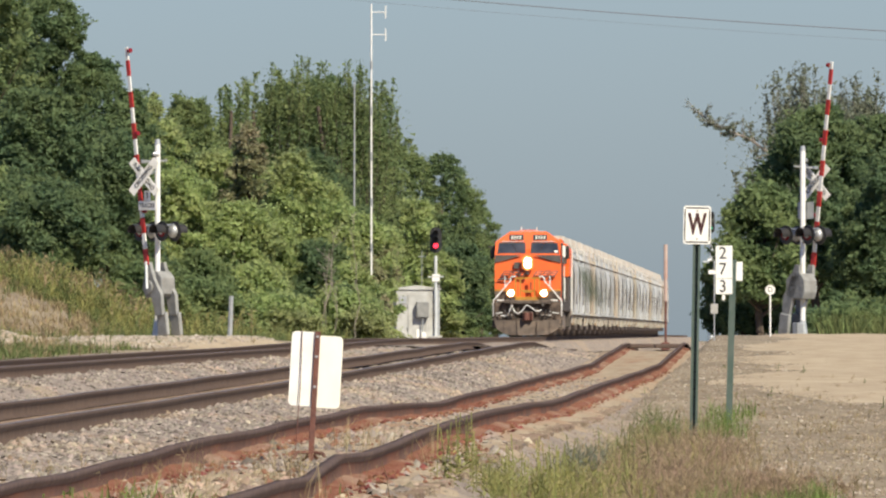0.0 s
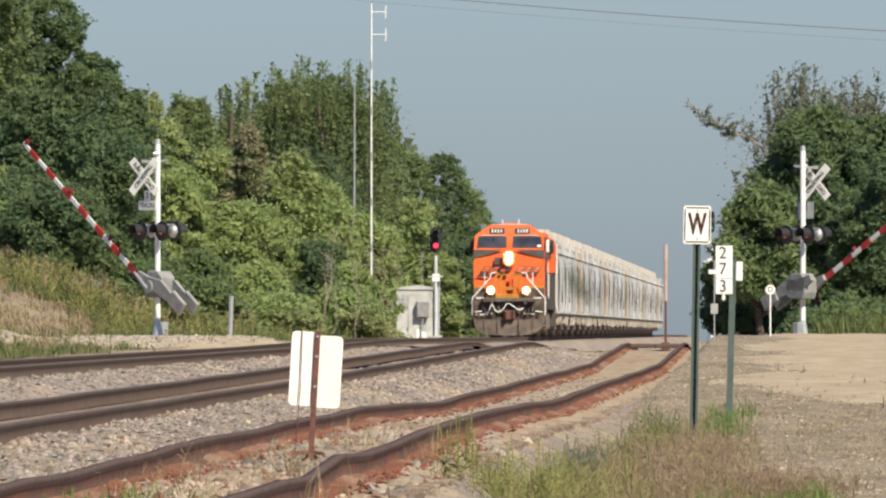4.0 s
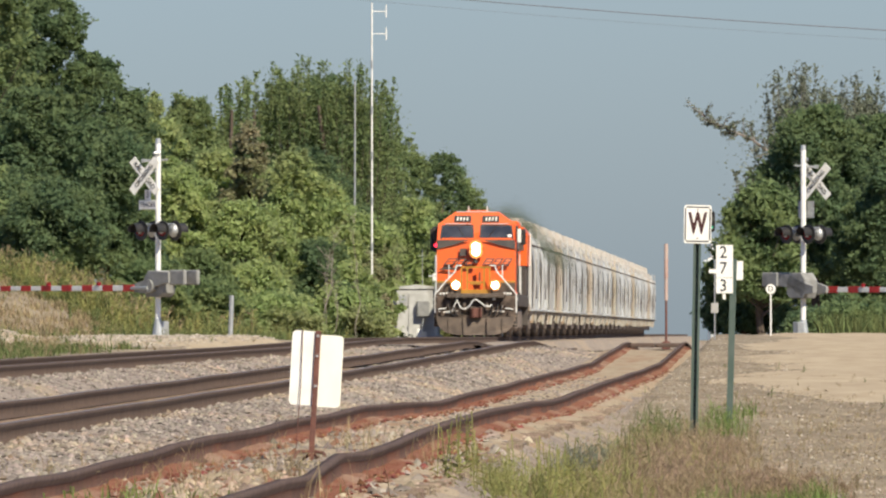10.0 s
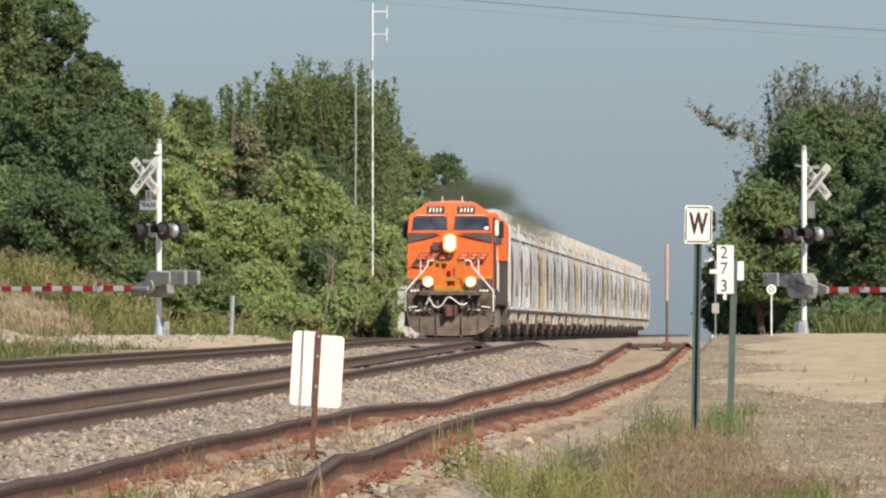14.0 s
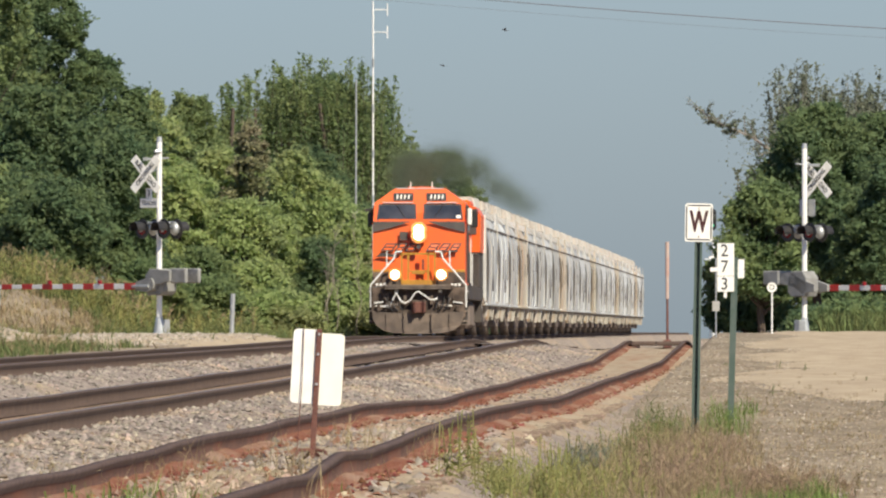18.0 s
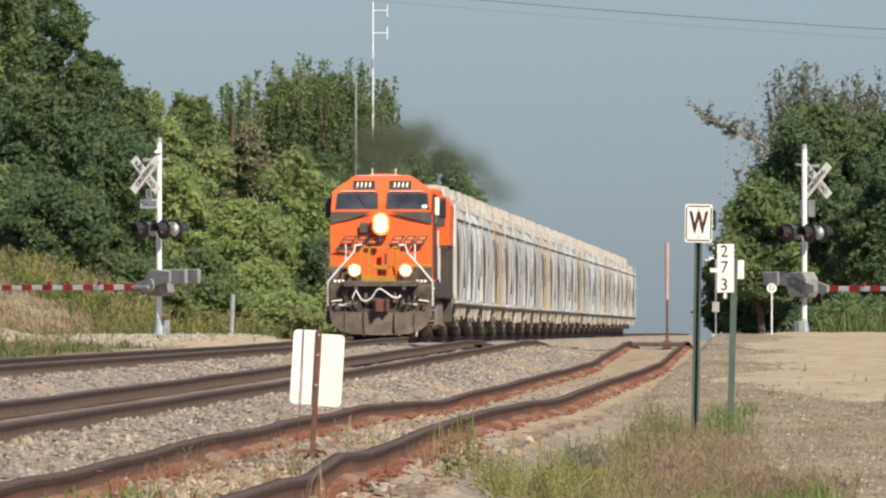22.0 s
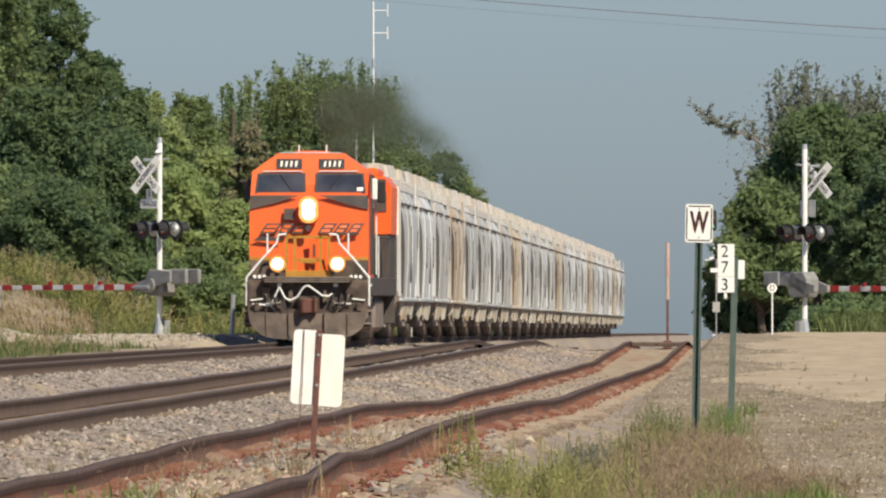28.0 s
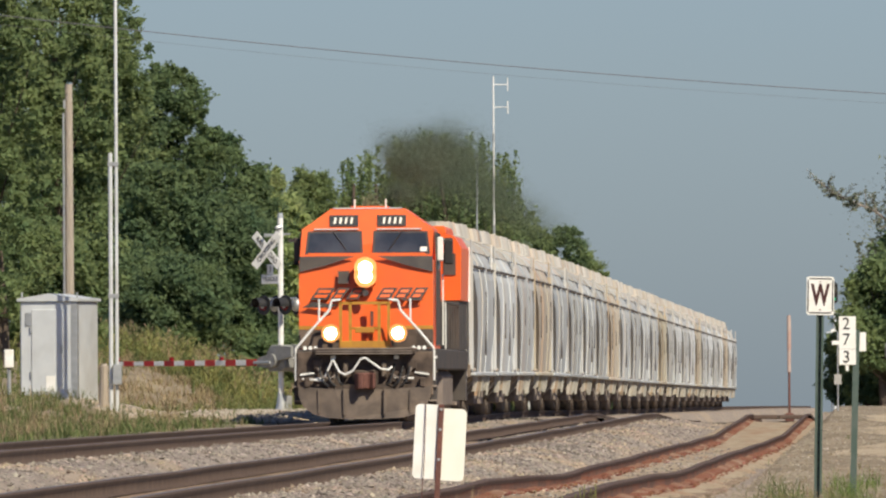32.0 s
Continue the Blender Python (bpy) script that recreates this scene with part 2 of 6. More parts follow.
def box(bm, x0, x1, y0, y1, z0, z1, bevel=0.0, m=None):
    made = bmesh.ops.create_cube(bm, size=1.0)["verts"]
    for v in made:
        v.co = Vector(((x0 + x1) / 2 + v.co.x * (x1 - x0), (y0 + y1) / 2 + v.co.y * (y1 - y0), (z0 + z1) / 2 + v.co.z * (z1 - z0)))
    if m is not None:
        bmesh.ops.transform(bm, matrix=m, verts=made)
    if bevel:
        es = list({e for v in made for e in v.link_edges})
        bmesh.ops.bevel(bm, geom=es, offset=bevel, segments=1, affect="EDGES", profile=0.5)
    return bm


def B(*a, **k):
    return box(bmesh.new(), *a, **k)


def rod(bm, a, b, r, n=8, r2=None):
    """A round bar from a to b."""
    a, b = Vector(a), Vector(b)
    d = b - a
    if d.length < 1e-6:
        return bm
    m = Matrix.Translation((a + b) / 2) @ d.to_track_quat("Z", "Y").to_matrix().to_4x4()
    bmesh.ops.create_cone(bm, cap_ends=True, segments=n, radius1=r, radius2=r if r2 is None else r2, depth=d.length, matrix=m)
    return bm


def R(a, b, r, n=8, r2=None):
    return rod(bmesh.new(), a, b, r, n, r2)


def pipe(bm, pts, r, n=6):
    for a, b in zip(pts, pts[1:]):
        rod(bm, a, b, r, n)
    return bm


def prism(bm, prof, axis, a, b):
    """A closed outline drawn out along an axis. Outline in the two other axes, in their order."""
    def put(p, w):
        q = list(p)
        q.insert("xyz".index(axis), w)
        return bm.verts.new(q)
    A, C = [put(p, a) for p in prof], [put(p, b) for p in prof]
    n = len(prof)
    bm.faces.new(A), bm.faces.new(C[::-1])
    for i in range(n):
        bm.faces.new((A[i], C[i], C[(i + 1) % n], A[(i + 1) % n]))
    bmesh.ops.recalc_face_normals(bm, faces=bm.faces[:])
    return bm


def P(*a):
    return prism(bmesh.new(), *a)


def sheet(name, verts, faces, material, parent=None, smooth=False, idx=None):
    """A mesh from computed arrays."""
    me = bpy.data.meshes.new(name)
    v, f = np.asarray(verts, dtype=np.float32), np.asarray(faces, dtype=np.int32)
    me.vertices.add(len(v))
    me.vertices.foreach_set("co", v.ravel())
    k = f.shape[1]
    me.loops.add(f.size)
    me.loops.foreach_set("vertex_index", f.ravel())
    me.polygons.add(len(f))
    me.polygons.foreach_set("loop_start", np.arange(0, f.size, k, dtype=np.int32))
    for m in (material if isinstance(material, (list, tuple)) else (material,)):
        me.materials.append(m)
    if idx is not None:
        me.polygons.foreach_set("material_index", np.asarray(idx, dtype=np.int32))
    me.update(calc_edges=True)
    if smooth:
        me.shade_smooth()
    ob = new(name, me)
    if parent:
        ob.parent = parent
    return ob


def letters(name, body, size, material, parent, m, label="", squeeze=1.0, bold=0.0):
    """Flat raised writing in the built-in font, centred on m, as a mesh."""
    cu = bpy.data.curves.new(name, "FONT")
    cu.body, cu.size, cu.align_x, cu.align_y, cu.extrude, cu.offset = body, size, "CENTER", "CENTER", 0.002, bold
    tmp = new("tmp_text", cu)
    me = bpy.data.meshes.new_from_object(tmp.evaluated_get(bpy.context.evaluated_depsgraph_get()))
    bpy.data.objects.remove(tmp)
    bpy.data.curves.remove(cu)
    me.transform(m @ Matrix.Diagonal((squeeze, 1, 1, 1)))
    me.materials.append(material)
    ob = new(name, me)
    ob.parent = parent
    if label:
        ob["label"] = label
    return ob


FACE = pose(0, 0, 0, 90)     # stands writing upright, facing the tripod


# ---- the lie of the land ----
def lerp(pts):
    xs, ys = [p[0] for p in pts], [p[1] for p in pts]
    return lambda v: np.interp(v, xs, ys)


# height of the rail heads along each track
railA = lerp([(0, 0.80), (208, 1.215), (241, 1.272), (264, 1.308), (290, 1.352), (328, 1.405), (363, 1.485), (388, 1.55), (420, 1.60), (548, 1.63), (650, 1.68), (800, 1.75), (960, 1.81), (1150, 1.87), (1420, 1.9), (5000, 1.4)])
railB = lerp([(0, 0.49), (133, 0.848), (160, 0.908), (206, 1.015), (262, 1.163), (304, 1.288), (380, 1.505), (396, 1.52), (430, 1.30), (600, 1.2), (5000, 0.9)])
railC = lerp([(0, 0.60), (88, 0.735), (96, 0.752), (103, 0.798), (110, 0.797), (117, 0.808), (127, 0.838), (136, 0.860), (150, 0.868), (162, 0.884), (173, 0.862), (190, 0.822),
              (203, 0.832), (222, 0.866), (262, 0.930), (303, 0.995), (335, 1.07), (363, 1.27), (377, 1.348), (391, 1.46), (402, 1.49), (430, 1.25), (600, 1.1), (5000, 0.8)])
# how far each rail of the siding has sunk or risen from the mean
sagC = {-1: lerp([(86, 0.0), (91, 0.018), (98, -0.006), (104, -0.018), (108, -0.010), (112, 0.016), (118, 0.012), (124, -0.004), (129, -0.014), (136, -0.004), (150, -0.016), (162, 0.002), (186, -0.012), (195, -0.032), (205, -0.010), (240, -0.018), (262, 0.0)]),
        1: lerp([(86, 0.0), (92, 0.006), (96.5, -0.024), (101, 0.008), (103, 0.018), (109, -0.014), (117, -0.010), (126, 0.016), (136, 0.005), (150, 0.016), (162, -0.003), (178, 0.006), (200, 0.006), (226, 0.020), (262, 0.010), (300, 0.0)])}
TRACK_X = {"A": -11.7, "B": -7.8, "C": -3.9}
RAIL_Z = {"A": railA, "B": railB, "C": railC}
right = lerp([(-300, -0.1), (0, 0.0), (90, 0.32), (150, 0.34), (176, 0.37), (193, 0.53), (260, 0.95), (330, 1.30), (385, 1.62), (400, 1.68), (425, 1.55), (700, 1.0), (6000, 0.6)])
left = lerp([(-300, 0.0), (0, 0.2), (208, 1.0), (245, 1.10), (287, 1.22), (330, 1.38), (385, 1.55), (400, 1.55), (425, 1.50), (700, 1.3), (6000, 0.6)])


def step(a, b, v):
    u = np.clip((v - a) / (b - a), 0, 1)
    return u * u * (3 - 2 * u)


def land(x, y):
    """Height of the ground."""
    x, y = np.asarray(x, dtype=float), np.asarray(y, dtype=float)
    r, l = right(y), left(y)
    mid = np.minimum(np.minimum(railA(y), railB(y)), railC(y)) - 0.75
    # a low bank on the left, higher behind the road
    bank = 0.48 * step(-16.8, -19.2, x) * step(270, 325, y) * (1 - step(342, 354, y))
    bank += 1.75 * step(-18.5, -24.0, x) * step(402, 440, y) * (1 - step(580, 700, y))
    l = l + bank
    z = np.where(x > -2.3, r, np.where(x < -13.9, l, mid))
    z = np.where((x > -3.0) & (x <= -2.3), mid + (r - mid) * step(-3.0, -2.3, x), z)
    z = np.where((x >= -13.9) & (x < -13.2), mid + (l - mid) * step(-13.2, -13.9, x), z)
    wob = 0.03 * np.sin(x * 0.9 + y * 0.13) * np.sin(y * 0.21 + x * 0.3) + 0.018 * np.sin(x * 2.3 - y * 0.5)
    return z + wob * np.where((x > -2.3) | (x < -13.9), 1, 0) * step(60, 90, y)


def grid(xs, ys, fn):
    X, Y = np.meshgrid(xs, ys)
    Z = fn(X, Y)
    v = np.stack([X.ravel(), Y.ravel(), Z.ravel()], 1)
    nx, ny = len(xs), len(ys)
    i = (np.arange(ny - 1)[:, None] * nx + np.arange(nx - 1)[None, :]).ravel()
    return v, np.stack([i, i + 1, i + nx + 1, i + nx], 1)


gx = np.unique(np.concatenate([[-4500, -2500, -1200, -600, -300, -150, -90, -60, -50, -44], np.arange(-40, -13, 0.7), np.arange(-13.9, -13.1, 0.2), np.arange(-13, -3, 2.5),
                               np.arange(-3.0, -2.2, 0.15), np.arange(-2.2, 14, 0.6), [16, 20, 30, 60, 120, 300, 600, 1200, 2500, 4500]]))
gy = np.unique(np.concatenate([[-4000, -1500, -500, -200, -80, 0, 40, 70], np.arange(80, 480, 3.0), [490, 510, 540, 580, 640, 720, 850, 1000, 1300, 1700, 2300, 3000, 3800, 4700]]))
v, f = grid(gx, gy, land)
tagged(sheet("ground", v, f, M_GROUND, smooth=True), "dry tan soil with patches of short grass beside the tracks", "ground", kind="structure")


# gravel yard that climbs to the road on the near side of the tracks
def yard_z(x, y):
    u = 205 + 10 * np.sin(x * 0.8) + 14 * np.clip(1 - x, 0, 3)
    return land(x, y) - 0.03 + 0.065 * step(u, u + 9, y) * step(-1.9, 0.2, x + 0.5 * np.sin(y * 0.13) + 0.3 * np.sin(y * 0.41))


v, f = grid(np.concatenate([np.arange(-2.0, 10, 0.5), [12, 16, 24, 40]]), np.arange(190, 397, 2.0), yard_z)
tagged(sheet("gravel_yard", v, f, M_GRAVEL, smooth=True), "pale tan gravel yard rising to the road", "gravel", kind="structure")

def shoulder_z(x, y):
    z = land(np.minimum(x, -14.1), y) - 0.02 + 0.10 * step(330, 342, y + 3 * np.sin(x)) * step(-19.4, -18.2, x + 0.5 * np.sin(y * 0.3))
    return z + (railA(y) - 0.27 - z) * step(-14.3, -12.95, x)


v, f = grid(np.concatenate([np.arange(-19.5, -17, 0.8), np.arange(-17, -12.9, 0.3)]), np.arange(326, 405, 2.0), shoulder_z)
tagged(sheet("gravel_shoulder", v, f, M_GRAVEL, smooth=True), "pale gravel shoulder between the road and the main line", "gravel", kind="structure")

# the road that crosses the tracks askew
ROAD_DIR, ROAD_AT = Vector((0.73, 0.683, 0)).normalized(), Vector((-7.8, 398.0, 0))
ROAD_N = Vector((-ROAD_DIR.y, ROAD_DIR.x, 0))


def road_z(x, y):
    return np.interp(x, [-200, -60, -24, -20, -14, -11.7, -7.8, -3.9, -2.2, 3, 60, 300], [1.3, 1.5, 1.64, 1.57, 1.47, 1.43, 1.40, 1.38, 1.50, 1.66, 1.5, 1.0])


us, ws = np.arange(-140, 141, 1.0), np.arange(-3.6, 3.7, 0.8)
U, W = np.meshgrid(us, ws)
X, Y = ROAD_AT.x + U * ROAD_DIR.x + W * ROAD_N.x, ROAD_AT.y + U * ROAD_DIR.y + W * ROAD_N.y
nx = len(us)
i = (np.arange(len(ws) - 1)[:, None] * nx + np.arange(nx - 1)[None, :]).ravel()
tagged(sheet("road", np.stack([X.ravel(), Y.ravel(), np.maximum(road_z(X, Y), 0).ravel()], 1), np.stack([i, i + 1, i + nx + 1, i + nx], 1), M_ROAD), "pale chip-seal country road crossing the tracks askew", "road", kind="structure")


# ---- tracks ----


def make_rail(name, x0, zf, y0, y1, dy, material, parent, wob=0.0, seed=0):
    ys = np.arange(y0, y1, dy)
    rng = np.random.default_rng(seed)
    ph = rng.uniform(0, 6, 4)
    wx = wob * (0.5 * np.sin(ys / 6.1 + ph[0]) + 0.5 * np.sin(ys / 3.3 + ph[1]))
    wz = wob * 0.6 * (np.sin(ys / 5.2 + ph[2]) + 0.6 * np.sin(ys / 2.9 + ph[3]))
    prof = np.array([(-0.036, 0), (0.036, 0), (0.036, -0.030), (0.014, -0.062), (0.011, -0.150), (0.072, -0.172), (0.072, -0.185),
                     (-0.072, -0.185), (-0.072, -0.172), (-0.011, -0.150), (-0.014, -0.062), (-0.036, -0.030)])
    z = zf(ys) + wz
    v = np.zeros((len(ys), 12, 3))
    v[:, :, 0] = x0 + wx[:, None] + prof[None, :, 0]
    v[:, :, 1] = ys[:, None]
    v[:, :, 2] = z[:, None] + prof[None, :, 1]
    n = len(ys)
    i, j = np.meshgrid(np.arange(n - 1), np.arange(12), indexing="ij")
    a = (i * 12 + j).ravel()
    b = (i * 12 + (j + 1) % 12).ravel()
    f = np.stack([a, b, b + 12, a + 12], 1)
    jj = j.ravel()
    idx = np.where(jj == 0, 1, np.where((jj == 1) | (jj == 11) | (jj == 2) | (jj == 10), 2, 0))
    return sheet(name, v.reshape(-1, 3), f, material, parent, idx=idx)


def make_track(key, label, y0, y1, dy, mats, wob):
    x = TRACK_X[key]
    tr = thing("railway_track", label, "railway track", "tracks side by side", "structure")
    for s, n in ((-1, 1), (1, 2)):
        zf = (lambda y, s=s: railC(y) + sagC[s](y)) if key == "C" else RAIL_Z[key]
        make_rail("rail", x + s * 0.7525, zf, y0, y1, dy, mats, tr, wob, ord(key) + n)
    return tr


track_a = make_track("A", "main line with dark worn steel rails in grey ballast", -60, 1420, 2.0, (M_RAIL, M_RAILTOP, M_RAILHEAD), 0.0)
track_b = make_track("B", "middle line with dark brown steel rails in grey ballast", -60, 470, 1.5, (M_RAIL, M_RAILTOP, M_RAILHEAD), 0.006)
track_c = make_track("C", "disused siding with wavy rusted rails in stained ballast", -60, 425, 0.8, (M_RUSTRAIL, M_RUSTHEAD, M_RUSTHEAD), 0.007)


def ballast_z(x, y):
    x, y = np.asarray(x, dtype=float), np.asarray(y, dtype=float)
    a, b, c = railA(y), railB(y), railC(y)
    pts = [(-14.2, a - 0.75), (-13.3, a - 0.24), (-12.7, a - 0.19), (-12.35, a - 0.24), (-11.2, a - 0.24), (-10.85, a - 0.175), (-10.2, a - 0.19), (-9.9, a - 0.24), (-9.5, b - 0.25), (-8.8, b - 0.175), (-8.45, b - 0.24), (-7.3, b - 0.24), (-6.95, b - 0.165), (-6.4, b - 0.18), (-6.0, b - 0.25),
           (-5.3, c - 0.26), (-4.9, c - 0.22), (-2.9, c - 0.22), (-2.5, c - 0.30), (-2.1, right(y) - 0.02)]
    z = np.zeros_like(x)
    for (x0, z0), (x1, z1) in zip(pts, pts[1:]):
        t = np.clip((x - x0) / (x1 - x0), 0, 1)
        z = np.where((x >= x0) & (x <= x1), z0 + (z1 - z0) * t, z)
    return z + 0.018 * np.sin(x * 3.1 + y * 0.8) * np.sin(y * 0.37 - x) + 0.012 * np.sin(y * 1.9 + x * 5)


v, f = grid(np.concatenate([[-14.2, -13.7], np.arange(-13.3, -2.4, 0.28), [-2.3, -2.1]]), np.concatenate([np.arange(-60, 80, 4), np.arange(80, 430, 1.1), np.arange(430, 1420, 12)]), ballast_z)
tagged(sheet("ballast", v, f, M_BALLAST, smooth=True), "grey crushed-stone ballast under the three tracks", "ballast", kind="structure")

def bed_z(x, y):
    edge = step(-2.75, -2.45, x + 0.12 * np.sin(y * 0.5) + 0.08 * np.sin(y * 1.37))
    return ballast_z(x, y) + 0.02 - 0.16 * edge + 0.012 * np.sin(x * 7 + y * 1.3) * np.sin(y * 0.9 - x * 4)


v, f = grid(np.arange(-5.2, -2.2, 0.15), np.arange(-60, 400, 0.8), bed_z)
tagged(sheet("siding_bed", v, f, M_DIRT, smooth=True), "sandy dirt silted over the bed of the siding", "dirt", kind="structure")
for s in (-1, 1):
    xr = TRACK_X["C"] + s * 0.7525
    xs = np.array([-0.14, -0.135, -0.10, -0.07, -0.03, 0.03, 0.07, 0.10, 0.135, 0.14])

    def stain_z(x, y, xr=xr, s=s):
        d = np.abs(x - xr)
        lumps = np.random.default_rng(int(70 + s)).normal(0, 1, 1400)
        heap = 0.012 * np.interp(y / 2.7 + 30, np.arange(1400), lumps) + 0.006 * np.interp(y / 0.7 + 100 + 3 * x, np.arange(1400), lumps)
        return np.maximum(railC(y) + sagC[s](y) - 0.138 - 0.31 * np.clip(d - 0.03, 0, 1) + heap * (d > 0.02), bed_z(x, y) + 0.035) - np.where(d > 0.137, 0.10, 0.0)
    v, f = grid(xs + xr, np.arange(-60, 400, 0.6), stain_z)
    tagged(sheet("rust_stain", v, f, M_RUSTY, track_c), "rust-red stained stones along a rail")

# ties of the siding and of the middle line
for key, n, y0 in (("C", 240, 86.0), ("B", 290, 120.0), ("A", 290, 205.0)):
    par = {"A": track_a, "B": track_b, "C": track_c}[key]
    me = B(-1.28, 1.28, -0.11, 0.11, -0.17, 0.0, bevel=0.012)
    first = part("tie", me, M_TIE, par)
    for i in range(n):
        ob = first if i == 0 else new("tie", first.data)
        ob.parent = par
        y = y0 + 0.56 * i
        ob.matrix_basis = pose(TRACK_X[key] + random.uniform(-0.04, 0.04), y, float(RAIL_Z[key](y)) - (0.232 if key == "C" else 0.188), 0, 0, random.uniform(-1.2, 1.2))


def scatter_stones(name, n, x0, x1, y0, y1, zf, s0, s1, material, label, seed):
    rng = np.random.default_rng(seed)
    x, y = rng.uniform(x0, x1, n), y0 + (y1 - y0) * rng.uniform(0, 1, n) ** 1.3
    c = np.stack([x, y, zf(x, y)], 1)
    o = np.array([(1, 0, 0), (-1, 0, 0), (0, 1, 0), (0, -1, 0), (0, 0, 1), (0, 0, -1)], dtype=float)
    size = s0 + (s1 - s0) * rng.uniform(0, 1, n) ** 1.7
    v = o[None] * rng.uniform(0.5, 1.15, (n, 6, 1)) + rng.uniform(-0.3, 0.3, (n, 6, 3))
    v = v * size[:, None, None] * np.array([1, 1, 0.75]) + c[:, None, :]
    f0 = np.array([(0, 2, 4), (2, 1, 4), (1, 3, 4), (3, 0, 4)])
    f = (f0[None] + 6 * np.arange(n)[:, None, None]).reshape(-1, 3)
    return tagged(sheet(name, v.reshape(-1, 3), f, material), label, "stones", kind="stuff")


scatter_stones("shoulder_stones", 5000, -19.0, -13.8, 332, 402, lambda x, y: shoulder_z(x, y) + 0.02, 0.015, 0.06, M_PALESTONE, "pale loose stones over the gravel shoulder", 9)
scatter_stones("ballast_stones", 62000, -13.2, -5.1, 92, 270, ballast_z, 0.015, 0.052, M_STONE, "loose grey and tan ballast stones between the rails", 3)
scatter_stones("ballast_stones", 14000, -13.2, -5.1, 250, 400, ballast_z, 0.024, 0.065, M_STONE, "loose grey ballast stones towards the crossing", 4)
scatter_stones("siding_stones", 7000, -5.1, -3.1, 88, 300, lambda x, y: ballast_z(x, y) + 0.025, 0.012, 0.045, M_STONE, "stray stones in the dirt of the siding", 5)
scatter_stones("yard_stones", 14000, -2.4, 6.0, 112, 390, lambda x, y: land(x, y) + 0.012, 0.006, 0.030, M_PALESTONE, "loose stones scattered over the gravel yard", 6)

scatter_stones("siding_grit", 4000, -2.8, -1.9, 88, 300, lambda x, y: ballast_z(x, y) + 0.02, 0.006, 0.028, M_CLOD, "fine grit on the silted edge of the siding", 14)
scatter_stones("debris", 700, -9.6, -5.0, 92, 230, lambda x, y: ballast_z(x, y) + 0.02, 0.012, 0.055, M_TIE, "dark splinters and dirt clods among the ballast", 15)
scatter_stones("rust_flakes", 420, -4.95, -4.2, 92, 126, lambda x, y: ballast_z(x, y) + 0.03, 0.008, 0.05, M_RUSTY, "rust-red flakes and stones against the siding rail", 12)
scatter_stones("rust_flakes", 220, -3.1, -2.7, 88, 130, lambda x, y: ballast_z(x, y) + 0.02, 0.006, 0.035, M_RUSTY, "rust-red flakes and stones against the siding rail", 13)

scatter_stones("siding_stones", 900, -5.2, -2.6, 87, 150, lambda x, y: ballast_z(x, y) + 0.02, 0.03, 0.085, M_STONE, "larger broken stones lying about the siding", 21)
scatter_stones("siding_stones", 420, -4.9, -2.6, 87, 140, lambda x, y: ballast_z(x, y) + 0.02, 0.02, 0.07, M_RUSTY, "rust-stained broken stones lying about the siding", 22)
for x0, x1, seed in ((-4.98, -4.34, 24), (-3.46, -2.86, 25)):
    scatter_stones("rust_chips", 2600, x0, x1, 87, 330, lambda x, y: np.maximum(railC(y) - 0.178, bed_z(x, y) + 0.02), 0.010, 0.042, M_RUSTCHIP, "rust-red stained chips along a siding rail", seed)
scatter_stones("pale_stones", 1500, -9.4, -2.8, 92, 260, lambda x, y: ballast_z(x, y) + 0.02, 0.012, 0.040, M_PALESTONE, "pale limestone chips among the ballast", 23)

# ---- crossing panels between the rails ----
for key, y in (("C", 401.5),):
    x = TRACK_X[key]
    cp = thing("crossing_panel", "worn crossing panels between the rails at the road", "crossing panel", "crossing panels", "structure")
    for a, b in ((-0.64, -0.02), (0.02, 0.64)):
        part("panel", B(x + a, x + b, y - 5.5, y + 5.5, float(RAIL_Z[key](y)) - 0.14, float(RAIL_Z[key](y)) - 0.03, bevel=0.02), M_RAILHEAD, cp)


